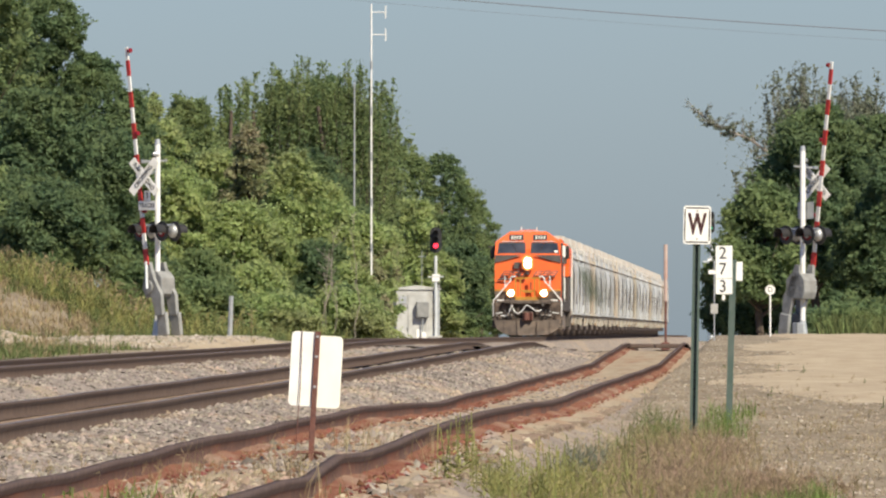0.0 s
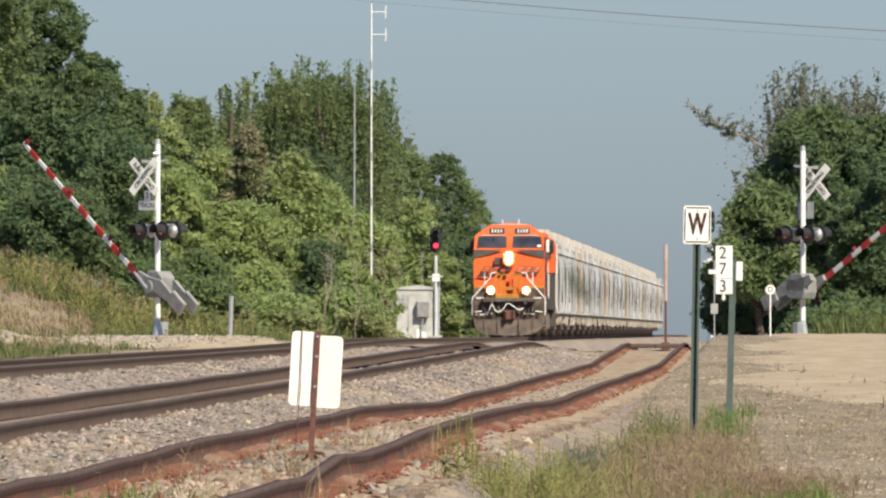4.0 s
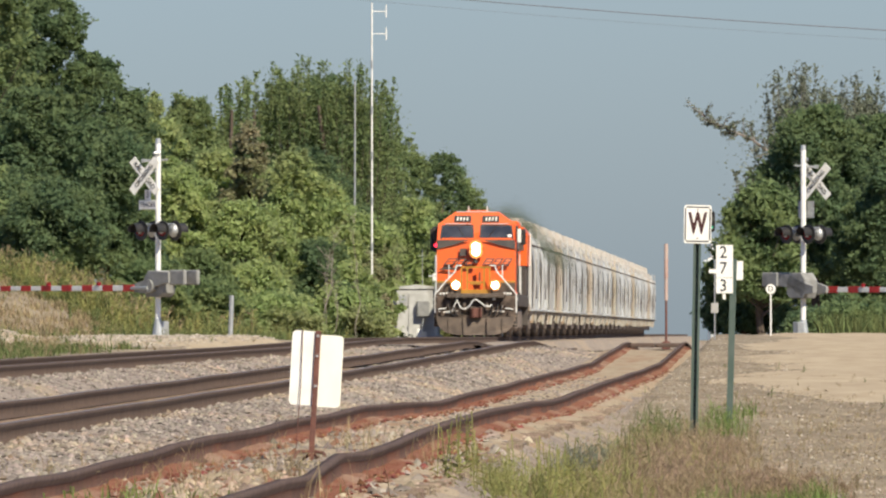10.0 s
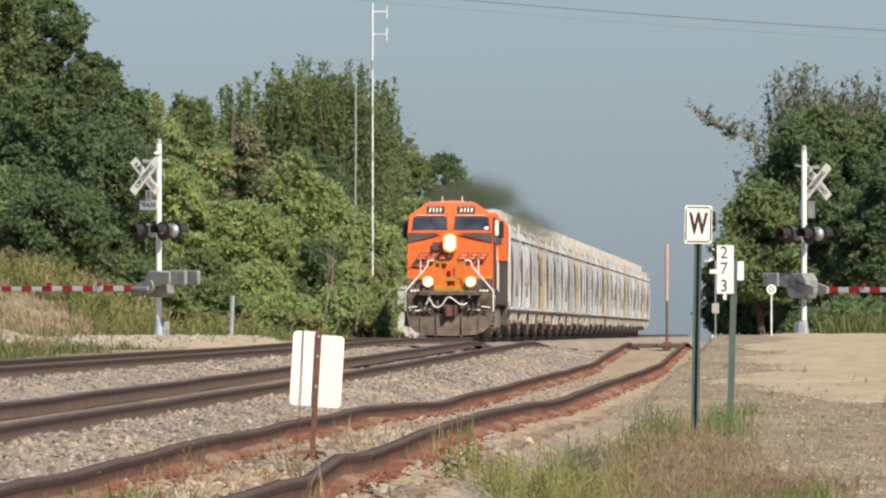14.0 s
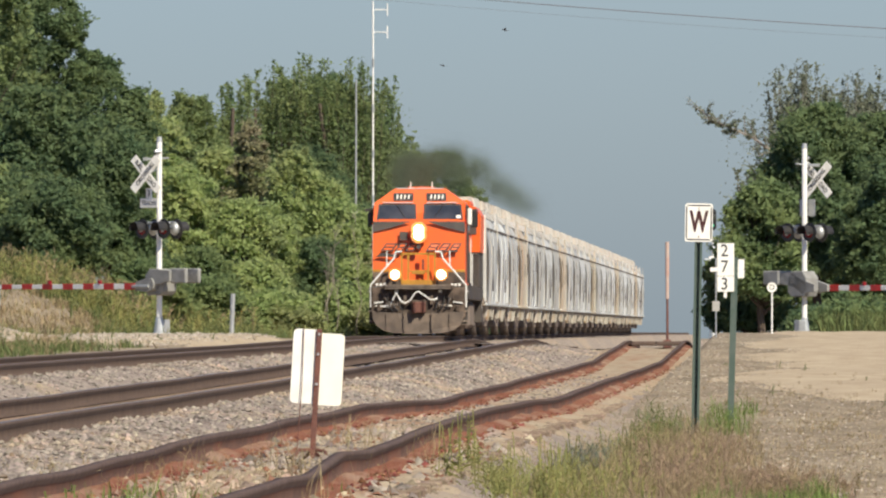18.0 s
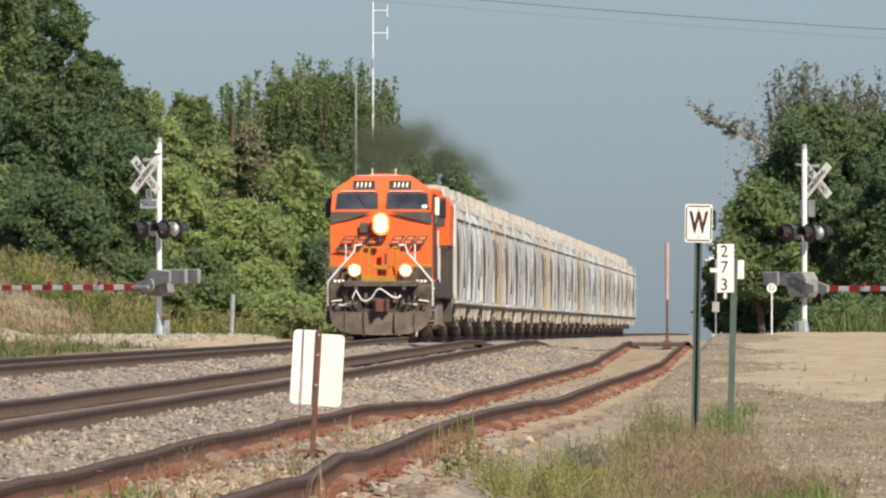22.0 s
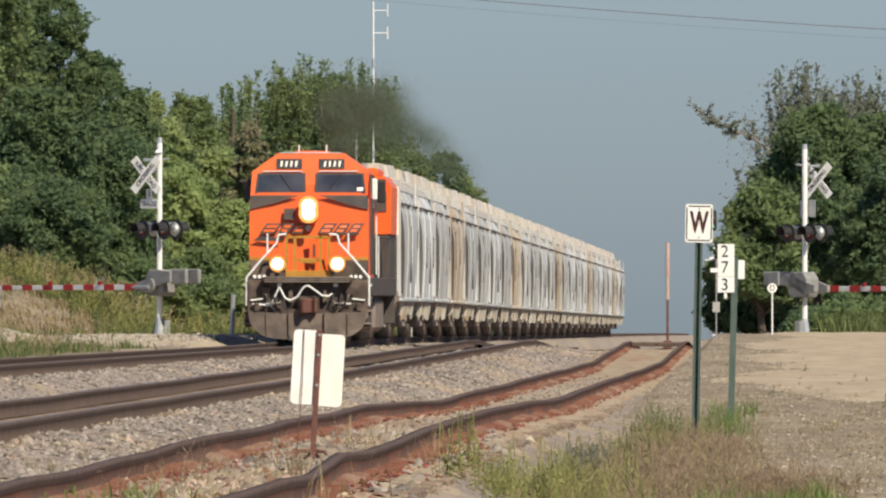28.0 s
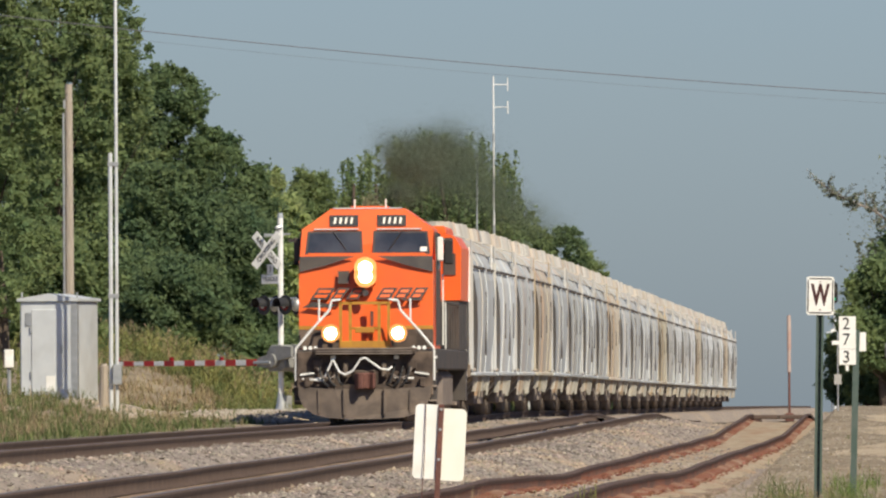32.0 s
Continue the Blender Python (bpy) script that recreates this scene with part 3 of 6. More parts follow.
# ---- level-crossing gates ----
def make_gate(at, flip, tracks_plate, length=6.25):
    g = thing("crossing_gate", "white crossing mast with crossbuck, flashing lights and striped barrier arm", "crossing gate", "crossing gates", at=at)
    part("mast", R((0, 0, 0.2), (0, 0, 4.85), 0.072, 14), M_WHITE, g, "white steel mast")
    part("cap", R((0, 0, 4.85), (0, 0, 4.98), 0.08, 12, 0.06), M_GALV, g)
    fb = B(-0.24, 0.24, -0.24, 0.24, -0.6, -0.10, bevel=0.02)
    part("foundation", fb, M_CONC, g, "grey concrete foundation")
    part("base_casting", R((0, 0, -0.12), (0, 0, 0.36), 0.16, 12, 0.085), M_GALV, g)
    part("junction_box", B(-0.11, 0.11, -0.28, -0.06, -0.08, 0.30, bevel=0.02), M_GALV, g)
    # crossbuck held off the mast
    part("bracket", pipe(bmesh.new(), [(-0.02, 0, 4.40), (0, 0.55, 4.43)], 0.022), M_GALV, g)
    part("bracket", pipe(bmesh.new(), [(0, 0, 4.20), (0, 0.45, 3.98)], 0.018), M_GALV, g)
    part("cross_arm", pipe(bmesh.new(), [(0, -0.32, 4.44), (0, 0.55, 4.38)], 0.025), M_GALV, g)
    for s in (-1, 1):
        m = pose(0, 0.46, 4.02, 0, 0, 14) @ pose(0, 0, 0, 0, s * 47, 0)
        bl = part("crossbuck_blade", B(-0.57, 0.57, -0.008 + s * 0.009, 0.008 + s * 0.009, -0.115, 0.115, m=m), M_SIGN, g, "white reflective crossbuck blade")
        for side in ((0, 1) if flip else (0,)):
            turn = pose(0, 0, 0, 90, 0, 180) if side == 0 else pose(0, 0, 0, 90)
            off = pose(0, (0.019 + s * 0.009) if side == 0 else (-0.019 + s * 0.009), 0)
            words = "CROSSING" if s == (1 if side == 0 else -1) else "RAIL   ROAD"
            letters("lettering", words, 0.17, M_BLACK, bl, m @ off @ turn, "black capital letters", 0.92)
    if tracks_plate:
        tp = part("tracks_plate", B(-0.34, 0.34, 0.34, 0.355, 3.16, 3.40, bevel=0.004), M_SIGN, g, "white plate giving the number of tracks")
        part("number_plate", B(-0.115, 0.115, 0.34, 0.355, 3.405, 3.66), M_SIGN, g)
        part("bracket", pipe(bmesh.new(), [(0, 0, 3.3), (0, 0.34, 3.3)], 0.018), M_GALV, g)
        letters("lettering", "TRACKS", 0.16, M_BLACK, tp, pose(0, 0.358, 3.28) @ pose(0, 0, 0, 90, 0, 180), "black capital letters")
        letters("lettering", "3", 0.22, M_BLACK, tp, pose(0, 0.358, 3.53) @ pose(0, 0, 0, 90, 0, 180), "black figure")
    else:
        part("sign_back", B(-0.3, 0.3, 0.10, 0.115, 3.05, 3.5, bevel=0.004), M_GALV, g, "grey back of a small sign")
    # lamps: a pair each way
    part("lamp_bar", R((-0.62, 0, 2.78), (0.62, 0, 2.78), 0.03), M_GALV, g)
    for ny, yy in ((1, 0.20), (-1, -0.20)):
        for xx in (-0.42, 0.42):
            lamp = part("lamp_background", R((xx, yy, 2.62), (xx, yy + 0.025 * ny, 2.62), 0.255, 22), M_BLACK, g, "round black lamp background")
            part("lens", R((xx, yy + 0.02 * ny, 2.62), (xx, yy + 0.06 * ny, 2.62), 0.15, 18, 0.13), M_REDLENS, lamp, "dark red lens")
            hood = bmesh.new()
            bmesh.ops.create_cone(hood, cap_ends=False, segments=20, radius1=0.17, radius2=0.18, depth=0.30, matrix=pose(xx, yy + 0.16 * ny, 2.63, 90))
            bmesh.ops.delete(hood, geom=[q for q in hood.verts if q.co.z < 2.56], context="VERTS")
            bmesh.ops.solidify(hood, geom=hood.faces[:], thickness=0.006)
            part("hood", hood, M_BLACK, lamp)
            cn = bmesh.new()
            bmesh.ops.create_uvsphere(cn, u_segments=14, v_segments=8, radius=0.15, matrix=pose(xx, yy - 0.04 * ny, 2.62) @ Matrix.Diagonal((1, 0.8, 1.15, 1)))
            part("lamp_housing", cn, M_GALV, lamp, "dull aluminium lamp housing", smooth=True)
            part("hanger", R((xx, 0, 2.78), (xx, yy - 0.04 * ny, 2.72), 0.02), M_GALV, lamp)
    part("bell", R((0, 0.02, 4.60), (0, 0.16, 4.60), 0.10, 14, 0.03), M_GALV, g)
    # drive housing
    dh = bmesh.new()
    prism(dh, [(-0.34, 1.02), (-0.20, 0.92), (0.30, 0.92), (0.38, 1.10), (0.38, 1.42), (0.22, 1.60), (-0.16, 1.60), (-0.34, 1.44)], "y", -0.30, 0.16)
    bmesh.ops.bevel(dh, geom=dh.edges[:], offset=0.03, segments=2, affect="EDGES", profile=0.5)
    part("drive_housing", dh, M_GATE, g, "grey cast drive housing")
    part("motor", R((0.02, 0.16, 1.20), (0.02, 0.34, 1.20), 0.17, 16), M_GATE, g)
    # the arm, in its own space: pivot at its origin, along +x when level
    arm = part("gate_arm", pipe(bmesh.new(), [(0.0, 0.36, 0), (0.70, 0.30, 0)], 0.045), M_GALV, g, "red and white striped barrier arm with counterweights")
    x, i = 0.62, 0
    while x < length - 0.03:
        w = min(0.407, length - x)
        h = (0.088 if i % 2 == 0 else 0.074) - 0.004 * x
        part("stripe", B(x, x + w, 0.27, 0.31, -h, h, bevel=0.006), M_RED if i % 2 == 0 else M_WHITE, arm)
        x, i = x + w, i + 1
    for xx in (2.0, 4.0, length - 0.1):
        part("arm_lamp", R((xx, 0.29, 0.06), (xx, 0.29, 0.16), 0.06, 10), M_REDLENS, arm, "small red arm lamp")
    for y0 in (-0.34, 0.10):
        part("counterweight", B(-1.26, -0.66, y0, y0 + 0.11, 0.08, 0.46, bevel=0.025), M_GATE, arm, "grey slab counterweight")
    for y0 in (-0.30, 0.18):
        br = P([(-0.72, 0.14), (-0.72, 0.40), (-0.22, 0.42), (0.24, 0.20), (0.68, 0.085), (0.68, -0.085), (0.22, -0.14), (-0.16, 0.04)], "y", y0, y0 + 0.10)
        part("arm_bracket", br, M_GATE, arm, "weathered cranked arm support")
    return g, arm


GATE_L = pose(-16.55, 390.0, 1.72, 0, 0, 133.0)
GATE_R = pose(-0.05, 404.0, 1.72, 0, 0, 313.0)
gate_left, arm_left = make_gate(GATE_L, False, True)
gate_right, arm_right = make_gate(GATE_R, True, False, 6.1)


def place(px, d):
    """Sideways place at the distance d of what lies px to the side of the tracks' vanishing line, in parts of FOCAL."""
    return px * d / FOCAL


# ---- whistle post, milepost, board between the rails ----
wx, wy = -1.30, 178.0
wz = float(land(wx, wy))
wp = thing("whistle_post", "white whistle sign with dark letter on a green flanged steel post", "railway sign", at=pose(wx, wy, wz, 0, 1.05, 0) @ pose(0, 0, -wz))
wb = bmesh.new()
prism(wb, [(-0.045, 0.0), (-0.045, -0.012), (-0.02, -0.012), (-0.014, 0.04), (0.014, 0.04), (0.02, -0.012), (0.045, -0.012), (0.045, 0.0), (0.026, 0.0), (0.018, 0.052), (-0.018, 0.052), (-0.026, 0.0)], "z", wz - 0.3, 2.72)
part("post", wb, M_GREENPOST, wp, "dark green flanged post")
for k in range(22):
    part("post_hole", B(-0.007, 0.007, 0.036, 0.0385, wz + 0.2 + 0.1 * k, wz + 0.222 + 0.1 * k), M_BLACK, wp)
sg = B(-0.161, 0.161, -0.027, -0.021, 2.70, 3.148)
es = [e for e in sg.edges if abs(e.verts[0].co.y - e.verts[1].co.y) > 0.003]
bmesh.ops.bevel(sg, geom=es, offset=0.03, segments=4, affect="EDGES", profile=0.5)
plate = part("sign_plate", sg, M_SIGN, wp, "white rounded plate with a black border")
for x0, x1, z0, z1 in ((-0.132, 0.132, 3.116, 3.130), (-0.132, 0.132, 2.718, 2.732), (-0.150, -0.136, 2.74, 3.108), (0.136, 0.150, 2.74, 3.108)):
    part("border", B(x0, x1, -0.0295, -0.0265, z0, z1), M_BLACK, plate)
letters("lettering", "W", 0.335, M_DBROWN, plate, pose(0, -0.030, 2.925) @ FACE, "dark brown capital letter", 0.58, 0.012)
for zz in (2.76, 3.09):
    part("bolt", R((0, -0.034, zz), (0, -0.02, zz), 0.009, 8), M_RUSTPOST, plate)

mx, my = -0.975, 193.0
mz = float(land(mx, my))
mp = thing("milepost", "white milepost plate with black figures on a green steel post", "railway sign", at=pose(mx, my, 0))
mb = bmesh.new()
prism(mb, [(-0.04, 0.0), (-0.04, -0.012), (0.04, -0.012), (0.04, 0.0), (0.018, 0.0), (0.014, 0.045), (-0.014, 0.045), (-0.018, 0.0)], "z", mz - 0.3, 2.6)
bmesh.ops.transform(mb, matrix=Matrix.Shear("XY", 4, (0.028, 0)), verts=mb.verts)
part("post", mb, M_GREENPOST, mp, "dark green leaning post")
for z0, z1 in ((2.36, 2.773), (2.16, 2.355)):
    part("plate", B(-0.152, 0.062, -0.024, -0.018, z0, z1, bevel=0.002), M_SIGN, mp, "white figure plate")
for ch, zz in (("2", 2.675), ("7", 2.475), ("3", 2.255)):
    letters("lettering", ch, 0.215, M_BLACK, mp, pose(-0.06, -0.027, zz) @ FACE, "black figure", 0.95)
part("small_plate", B(0.075, 0.19, 0.0, 0.006, 2.33, 2.57, bevel=0.002), M_SIGN, mp, "small white side plate")
part("strap", B(0.03, 0.10, -0.004, 0.0, 2.05, 2.5), M_GALV, mp)
part("small_plate", B(-0.07, -0.03, -0.02, -0.016, 2.085, 2.155), M_SIGN, mp)

bx, by = -3.938, 121.5
bz = float(railC(by)) - 0.225
bd = thing("derail_board", "white two-panel board on a thin leaning rusty post between rails", "railway sign", at=pose(bx, by, bz, 0, 3.3, 0))
part("post", B(-0.022, 0.022, -0.02, 0.02, -0.1, 1.06, bevel=0.004), M_RUSTPOST, bd, "rusty flat steel post")
for x0, x1, z0, z1, mt, side in ((-0.205, -0.022, 0.462, 1.055, M_SIGN, -1), (0.022, 0.205, 0.455, 1.030, M_CREAM, 1)):
    q = B(x0, x1, 0.004, 0.012, z0, z1)
    es = [e for e in q.edges if abs(e.verts[0].co.y - e.verts[1].co.y) > 0.003 and e.verts[0].co.x * side > 0.1]
    bmesh.ops.bevel(q, geom=es, offset=0.035, segments=4, affect="EDGES", profile=0.5)
    part("panel", q, mt, bd, "sun-bleached white panel")
part("wire", pipe(bmesh.new(), [(-0.125, -0.01, 1.06), (-0.115, -0.02, 0.6), (-0.125, -0.05, 0.02)], 0.004, 5), M_RUSTPOST, bd, "thin hanging wire")
part("foot", pipe(bmesh.new(), [(-0.16, -0.3, -0.03), (-0.11, -0.05, 0.09), (0.02, 0, 0.10), (0.10, -0.04, 0.09), (0.14, -0.25, 0.0)], 0.014), M_RUSTPOST, bd)
part("foot", pipe(bmesh.new(), [(-0.12, 0.3, -0.03), (0, 0.0, 0.10), (0.12, 0.3, -0.03)], 0.014), M_RUSTPOST, bd)
for zz in (0.62, 0.86, 1.02):
    part("bolt", R((0.0, -0.03, zz), (0, -0.018, zz), 0.012, 8), M_GALV, bd)

# small round sign and marker posts near the crossing
rs = thing("round_sign", "small round white sign with a black letter on a thin post", "road sign", at=pose(place(-61, 385), 385, float(land(-0.9, 385))))
part("post", R((0, 0, -0.2), (0, 0, 1.07), 0.022, 8), M_WHITE, rs)
disc = part("disc", R((0, -0.03, 1.18), (0, -0.02, 1.18), 0.125, 20), M_SIGN, rs)
letters("lettering", "D", 0.19, M_BLACK, disc, pose(0, -0.033, 1.18) @ FACE, "black capital letter")
mk = thing("marker_post", "slender leaning white marker post by the road", "marker post", at=pose(place(-1018, 395), 395, 1.55))
part("post", R((0, 0, -0.2), (0.04, 0, 1.15), 0.06, 8), M_GALV, mk)
mk2 = thing("marker_post", "tall dark red and white marker post beyond the crossing", "marker post", at=pose(place(-246, 430), 430, 1.2))
part("post", R((0, 0, -0.1), (0, 0, 1.45), 0.036, 8, 0.032), M_RUSTPOST, mk2)
part("middle_section", R((0, 0, 1.45), (0, 0, 2.1), 0.050, 8, 0.048), M_FADED, mk2, "sun-faded red section")
part("top_section", R((0, 0, 2.1), (0, 0, 3.05), 0.058, 8, 0.054), M_FADED, mk2, "sun-faded pinkish top")
part("base", B(-0.12, 0.12, -0.12, 0.12, -0.1, 0.30, bevel=0.03), M_RUSTPOST, mk2)
mk3 = thing("far_sign", "small weathered grey sign on a thin post", "sign", at=pose(place(-160, 372), 372, float(land(-2.2, 372))))
part("post", R((0, 0, -0.1), (0, 0, 1.95), 0.02, 6), M_GALV, mk3)
part("plate", B(-0.09, 0.09, -0.02, -0.01, 0.65, 0.9, bevel=0.01), M_CONC, mk3)
part("plate", B(-0.14, 0.03, -0.02, -0.01, 1.62, 1.72), M_SIGN, mk3)


# ---- signal, relay houses, poles ----
def make_signal(at, lit, height, k=1.0):
    s = thing("track_signal", "black searchlight railway signal on a pale lattice-footed mast", "railway signal", "signals", at=at)
    part("mast", R((0, 0, -0.5), (0, 0, height), 0.065, 10), M_ALU, s)
    part("base", B(-0.25, 0.25, -0.25, 0.25, -0.6, 0.25, bevel=0.03), M_CONC, s)
    part("ladder", pipe(pipe(bmesh.new(), [(-0.13, 0.3, 0), (-0.13, 0.12, height - 0.9)], 0.015, 5), [(0.13, 0.3, 0), (0.13, 0.12, height - 0.9)], 0.015, 5), M_ALU, s)
    part("platform", B(-0.30, 0.30, -0.1, 0.35, height - 0.85, height - 0.80), M_ALU, s)
    part("number_plate", B(-0.14, 0.16, -0.09, -0.08, height - 1.0, height - 0.72), M_SIGN, s)
    bp = bmesh.new()
    prism(bp, [(0.24 * k * math.cos(a), height + 0.62 + 0.24 * k * math.sin(a) + (0.27 if math.sin(a) > 0 else -0.27)) for a in [i * math.pi / 12 for i in range(24)]], "y", -0.12, -0.10)
    tb = part("target_board", bp, M_BLACK, s, "tall oval black target board")
    for zz, on in ((height + 0.90, False), (height + 0.65, False), (height + 0.40, True)):
        part("lens", R((0, -0.14, zz), (0, -0.115, zz), 0.095 * k, 14), (lit if on else M_BLACK), tb)
        hb = bmesh.new()
        bmesh.ops.create_cone(hb, cap_ends=False, segments=14, radius1=0.135 * k, radius2=0.125 * k, depth=0.34, matrix=pose(0, -0.29, zz, 90))
        bmesh.ops.delete(hb, geom=[q for q in hb.verts if q.co.z < zz - 0.06], context="VERTS")
        bmesh.ops.solidify(hb, geom=hb.faces[:], thickness=0.008)
        part("hood", hb, M_BLACK, tb)
    return s


make_signal(pose(place(-653, 600), 600, 1.45), M_REDLAMP, 3.40)
make_signal(pose(place(-165, 560), 560, 0.9), M_GREENLAMP, 4.35, 0.5)


def make_case(name, label, at, w, d, h, skin=M_ALU):
    c = thing(name, label, "relay house", "relay houses", at=at)
    part("body", B(-w / 2, w / 2, 0, d, 0.0, h - 0.1, bevel=0.03), skin, c, "brushed aluminium body")
    rf = bmesh.new()
    prism(rf, [(-w / 2 - 0.06, h - 0.1), (w / 2 + 0.06, h - 0.1), (w / 2 + 0.06, h - 0.04), (0, h + 0.07), (-w / 2 - 0.06, h - 0.04)], "y", -0.06, d + 0.06)
    part("roof", rf, skin, c, "low ridged aluminium roof")
    part("base", B(-w / 2 + 0.05, w / 2 - 0.05, 0.05, d - 0.05, -0.6, 0.0), M_CONC, c)
    dr = part("door", B(-0.38, 0.38, -0.03, -0.002, 0.1, h - 0.28, bevel=0.01), skin, c)
    part("handle", B(0.28, 0.33, -0.06, -0.03, h * 0.45, h * 0.45 + 0.2, bevel=0.008), M_GALV, dr)
    part("hinge", R((-0.40, -0.03, 0.5), (-0.40, -0.03, 0.65), 0.02, 6), M_GALV, dr)
    part("hinge", R((-0.40, -0.03, h - 0.8), (-0.40, -0.03, h - 0.65), 0.02, 6), M_GALV, dr)
    part("vent", B(-w / 2 + 0.12, -w / 2 + 0.42, -0.025, -0.003, h - 0.65, h - 0.35, bevel=0.01), M_GALV, c)
    part("label_plate", B(-0.05, 0.16, -0.045, -0.031, 0.2, 0.55), M_SIGN, c, "white paper label on the door")
    part("corner_trim", B(w / 2 - 0.13, w / 2 + 0.012, -0.012, 0.12, 0.0, h - 0.1), M_GALV, c)
    for s in (-1, 1):
        part("lifting_eye", R((s * (w / 2 - 0.02), 0.1, h - 0.04), (s * (w / 2 - 0.02), 0.1, h + 0.10), 0.02, 6), M_GALV, c)
    return c


far_case = make_case("relay_house", "dull silver aluminium relay house beside the signal mast", pose(place(-685, 600), 600, 1.42, 0, 0, 8), 1.72, 1.7, 2.2, M_DULLALU)
part("meter_box", B(-0.08, 0.42, -0.34, -0.08, 1.0, 1.62, bevel=0.03), M_GATE, far_case, "dark grey meter box")
part("meter_post", R((0.17, -0.20, -0.4), (0.17, -0.20, 1.0), 0.035, 8), M_GALV, far_case)
part("junction_box", B(0.12, 0.30, -0.30, -0.16, 0.12, 0.42, bevel=0.02), M_SIGN, far_case, "small white box")
part("aerial", R((0.20, 0.3, 2.1), (0.20, 0.3, 3.65), 0.018, 6), M_GALV, far_case)
part("aerial_arm", R((0.05, 0.3, 3.4), (0.35, 0.3, 3.4), 0.015, 6), M_GALV, far_case)
make_case("relay_house", "large silver aluminium relay house in tall grass by the gate", pose(place(-1558, 337), 337, 1.88, 0, 0, -11), 1.30, 1.9, 2.30)

wpole = thing("utility_pole", "weathered grey wooden pole behind the relay house", "utility pole", at=pose(place(-1520, 345), 345, 1.7))
part("pole", R((0, 0, -0.5), (0, 0, 7.35), 0.115, 12, 0.085), M_WOODPOLE, wpole)
part("insulator", R((-0.10, -0.02, 6.8), (-0.10, -0.02, 7.0), 0.03, 8), M_GALV, wpole)
part("conduit", R((-0.12, -0.05, -0.3), (-0.12, -0.05, 6.7), 0.025, 6), M_GALV, wpole)
am = thing("antenna_mast", "twin galvanised pipes with a small box beside the relay house", "mast", at=pose(place(-1447, 335), 335, 1.72))
part("pipe", R((0, 0, -0.3), (0, 0, 5.6), 0.05, 10), M_ALU, am)
part("pipe", R((0.13, 0, -0.3), (0.13, 0, 11.5), 0.04, 10), M_ALU, am)
part("clamp", B(-0.06, 0.18, -0.05, 0.05, 2.4, 2.5, bevel=0.01), M_GALV, am)
part("clamp", B(-0.06, 0.18, -0.05, 0.05, 5.3, 5.4, bevel=0.01), M_GALV, am)
part("box", B(0.04, 0.24, -0.16, -0.05, 0.5, 0.95, bevel=0.015), M_GALV, am)
sb = thing("meter_box", "small white meter box on a short post", "meter box", at=pose(place(-1628, 333), 333, 1.75))
part("post", R((0, 0, -0.3), (0, 0, 1.2), 0.04, 8), M_GALV, sb)
part("box", B(-0.10, 0.10, -0.1, 0.04, 0.85, 1.25, bevel=0.015), M_SIGN, sb)

stake = thing("wooden_stake", "short thick weathered wooden stake by the relay house", "stake", at=pose(place(-1461, 336), 336, 1.85))
part("stake", R((0, 0, -0.3), (0.02, 0, 0.78), 0.11, 8, 0.09), M_WOODPOLE, stake)
part("cap", R((0.02, 0, 0.78), (0.02, 0, 0.84), 0.09, 8, 0.05), M_WOODPOLE, stake)

tall = thing("radio_mast", "tall thin white radio mast with two looped aerials", "mast", at=pose(place(-767, 535), 535, 1.45))
part("pole", R((0, 0, -0.5), (0, 0, 11.90), 0.042, 10, 0.029), M_WHITE, tall)
for zz in (11.60, 10.81):
    part("aerial", pipe(pipe(bmesh.new(), [(0, 0, zz), (0.50, 0, zz)], 0.018), [(0.50, 0, zz - 0.22), (0.50, 0, zz + 0.22)], 0.024), M_WHITE, tall, "white dipole aerial on a side arm")
for zz in (1.6, 3.2, 4.8, 6.4, 8.0, 9.6):
    part("joint", R((0, 0, zz), (0, 0, zz + 0.28), 0.048, 10), M_GALV, tall)
short = thing("pole", "thin grey pole among the trees", "pole", at=pose(place(-798, 648), 648, 1.3))
part("pole", R((0, 0, -0.5), (0.03, 0, 11.2), 0.045, 8, 0.035), M_GALV, short)

# overhead line, strung across the tracks
line = thing("overhead_line", "thin dark overhead cable strung across the tracks", "cable", kind="structure")
for off, rr in ((0.0, 0.013), (-0.26, 0.004)):
    pts = []
    for i in range(41):
        u = i / 40
        x = -40 + 60 * u
        pts.append((x, 425 + 3 * u, 10.69 + off - 0.075 * (x + 5.0) + 0.0011 * (x + 5) ** 2))
    part("cable", pipe(bmesh.new(), pts, rr, 5), M_CABLE, line)
for u in (0, 1):
    x = -40 + 60 * u
    zt = 10.69 - 0.075 * (x + 5.0) + 0.0011 * (x + 5) ** 2
    up = thing("utility_pole", "tall brown wooden pole carrying the overhead cable", "utility pole", "line poles", at=pose(x, 425 + 3 * u, 0))
    part("pole", R((0, 0, 0), (0, 0, zt + 0.4), 0.16, 10, 0.11), M_WOODPOLE, up)
    part("crossarm", B(-0.06, 0.06, -0.9, 0.9, zt - 0.1, zt + 0.02, bevel=0.01), M_WOODPOLE, up)


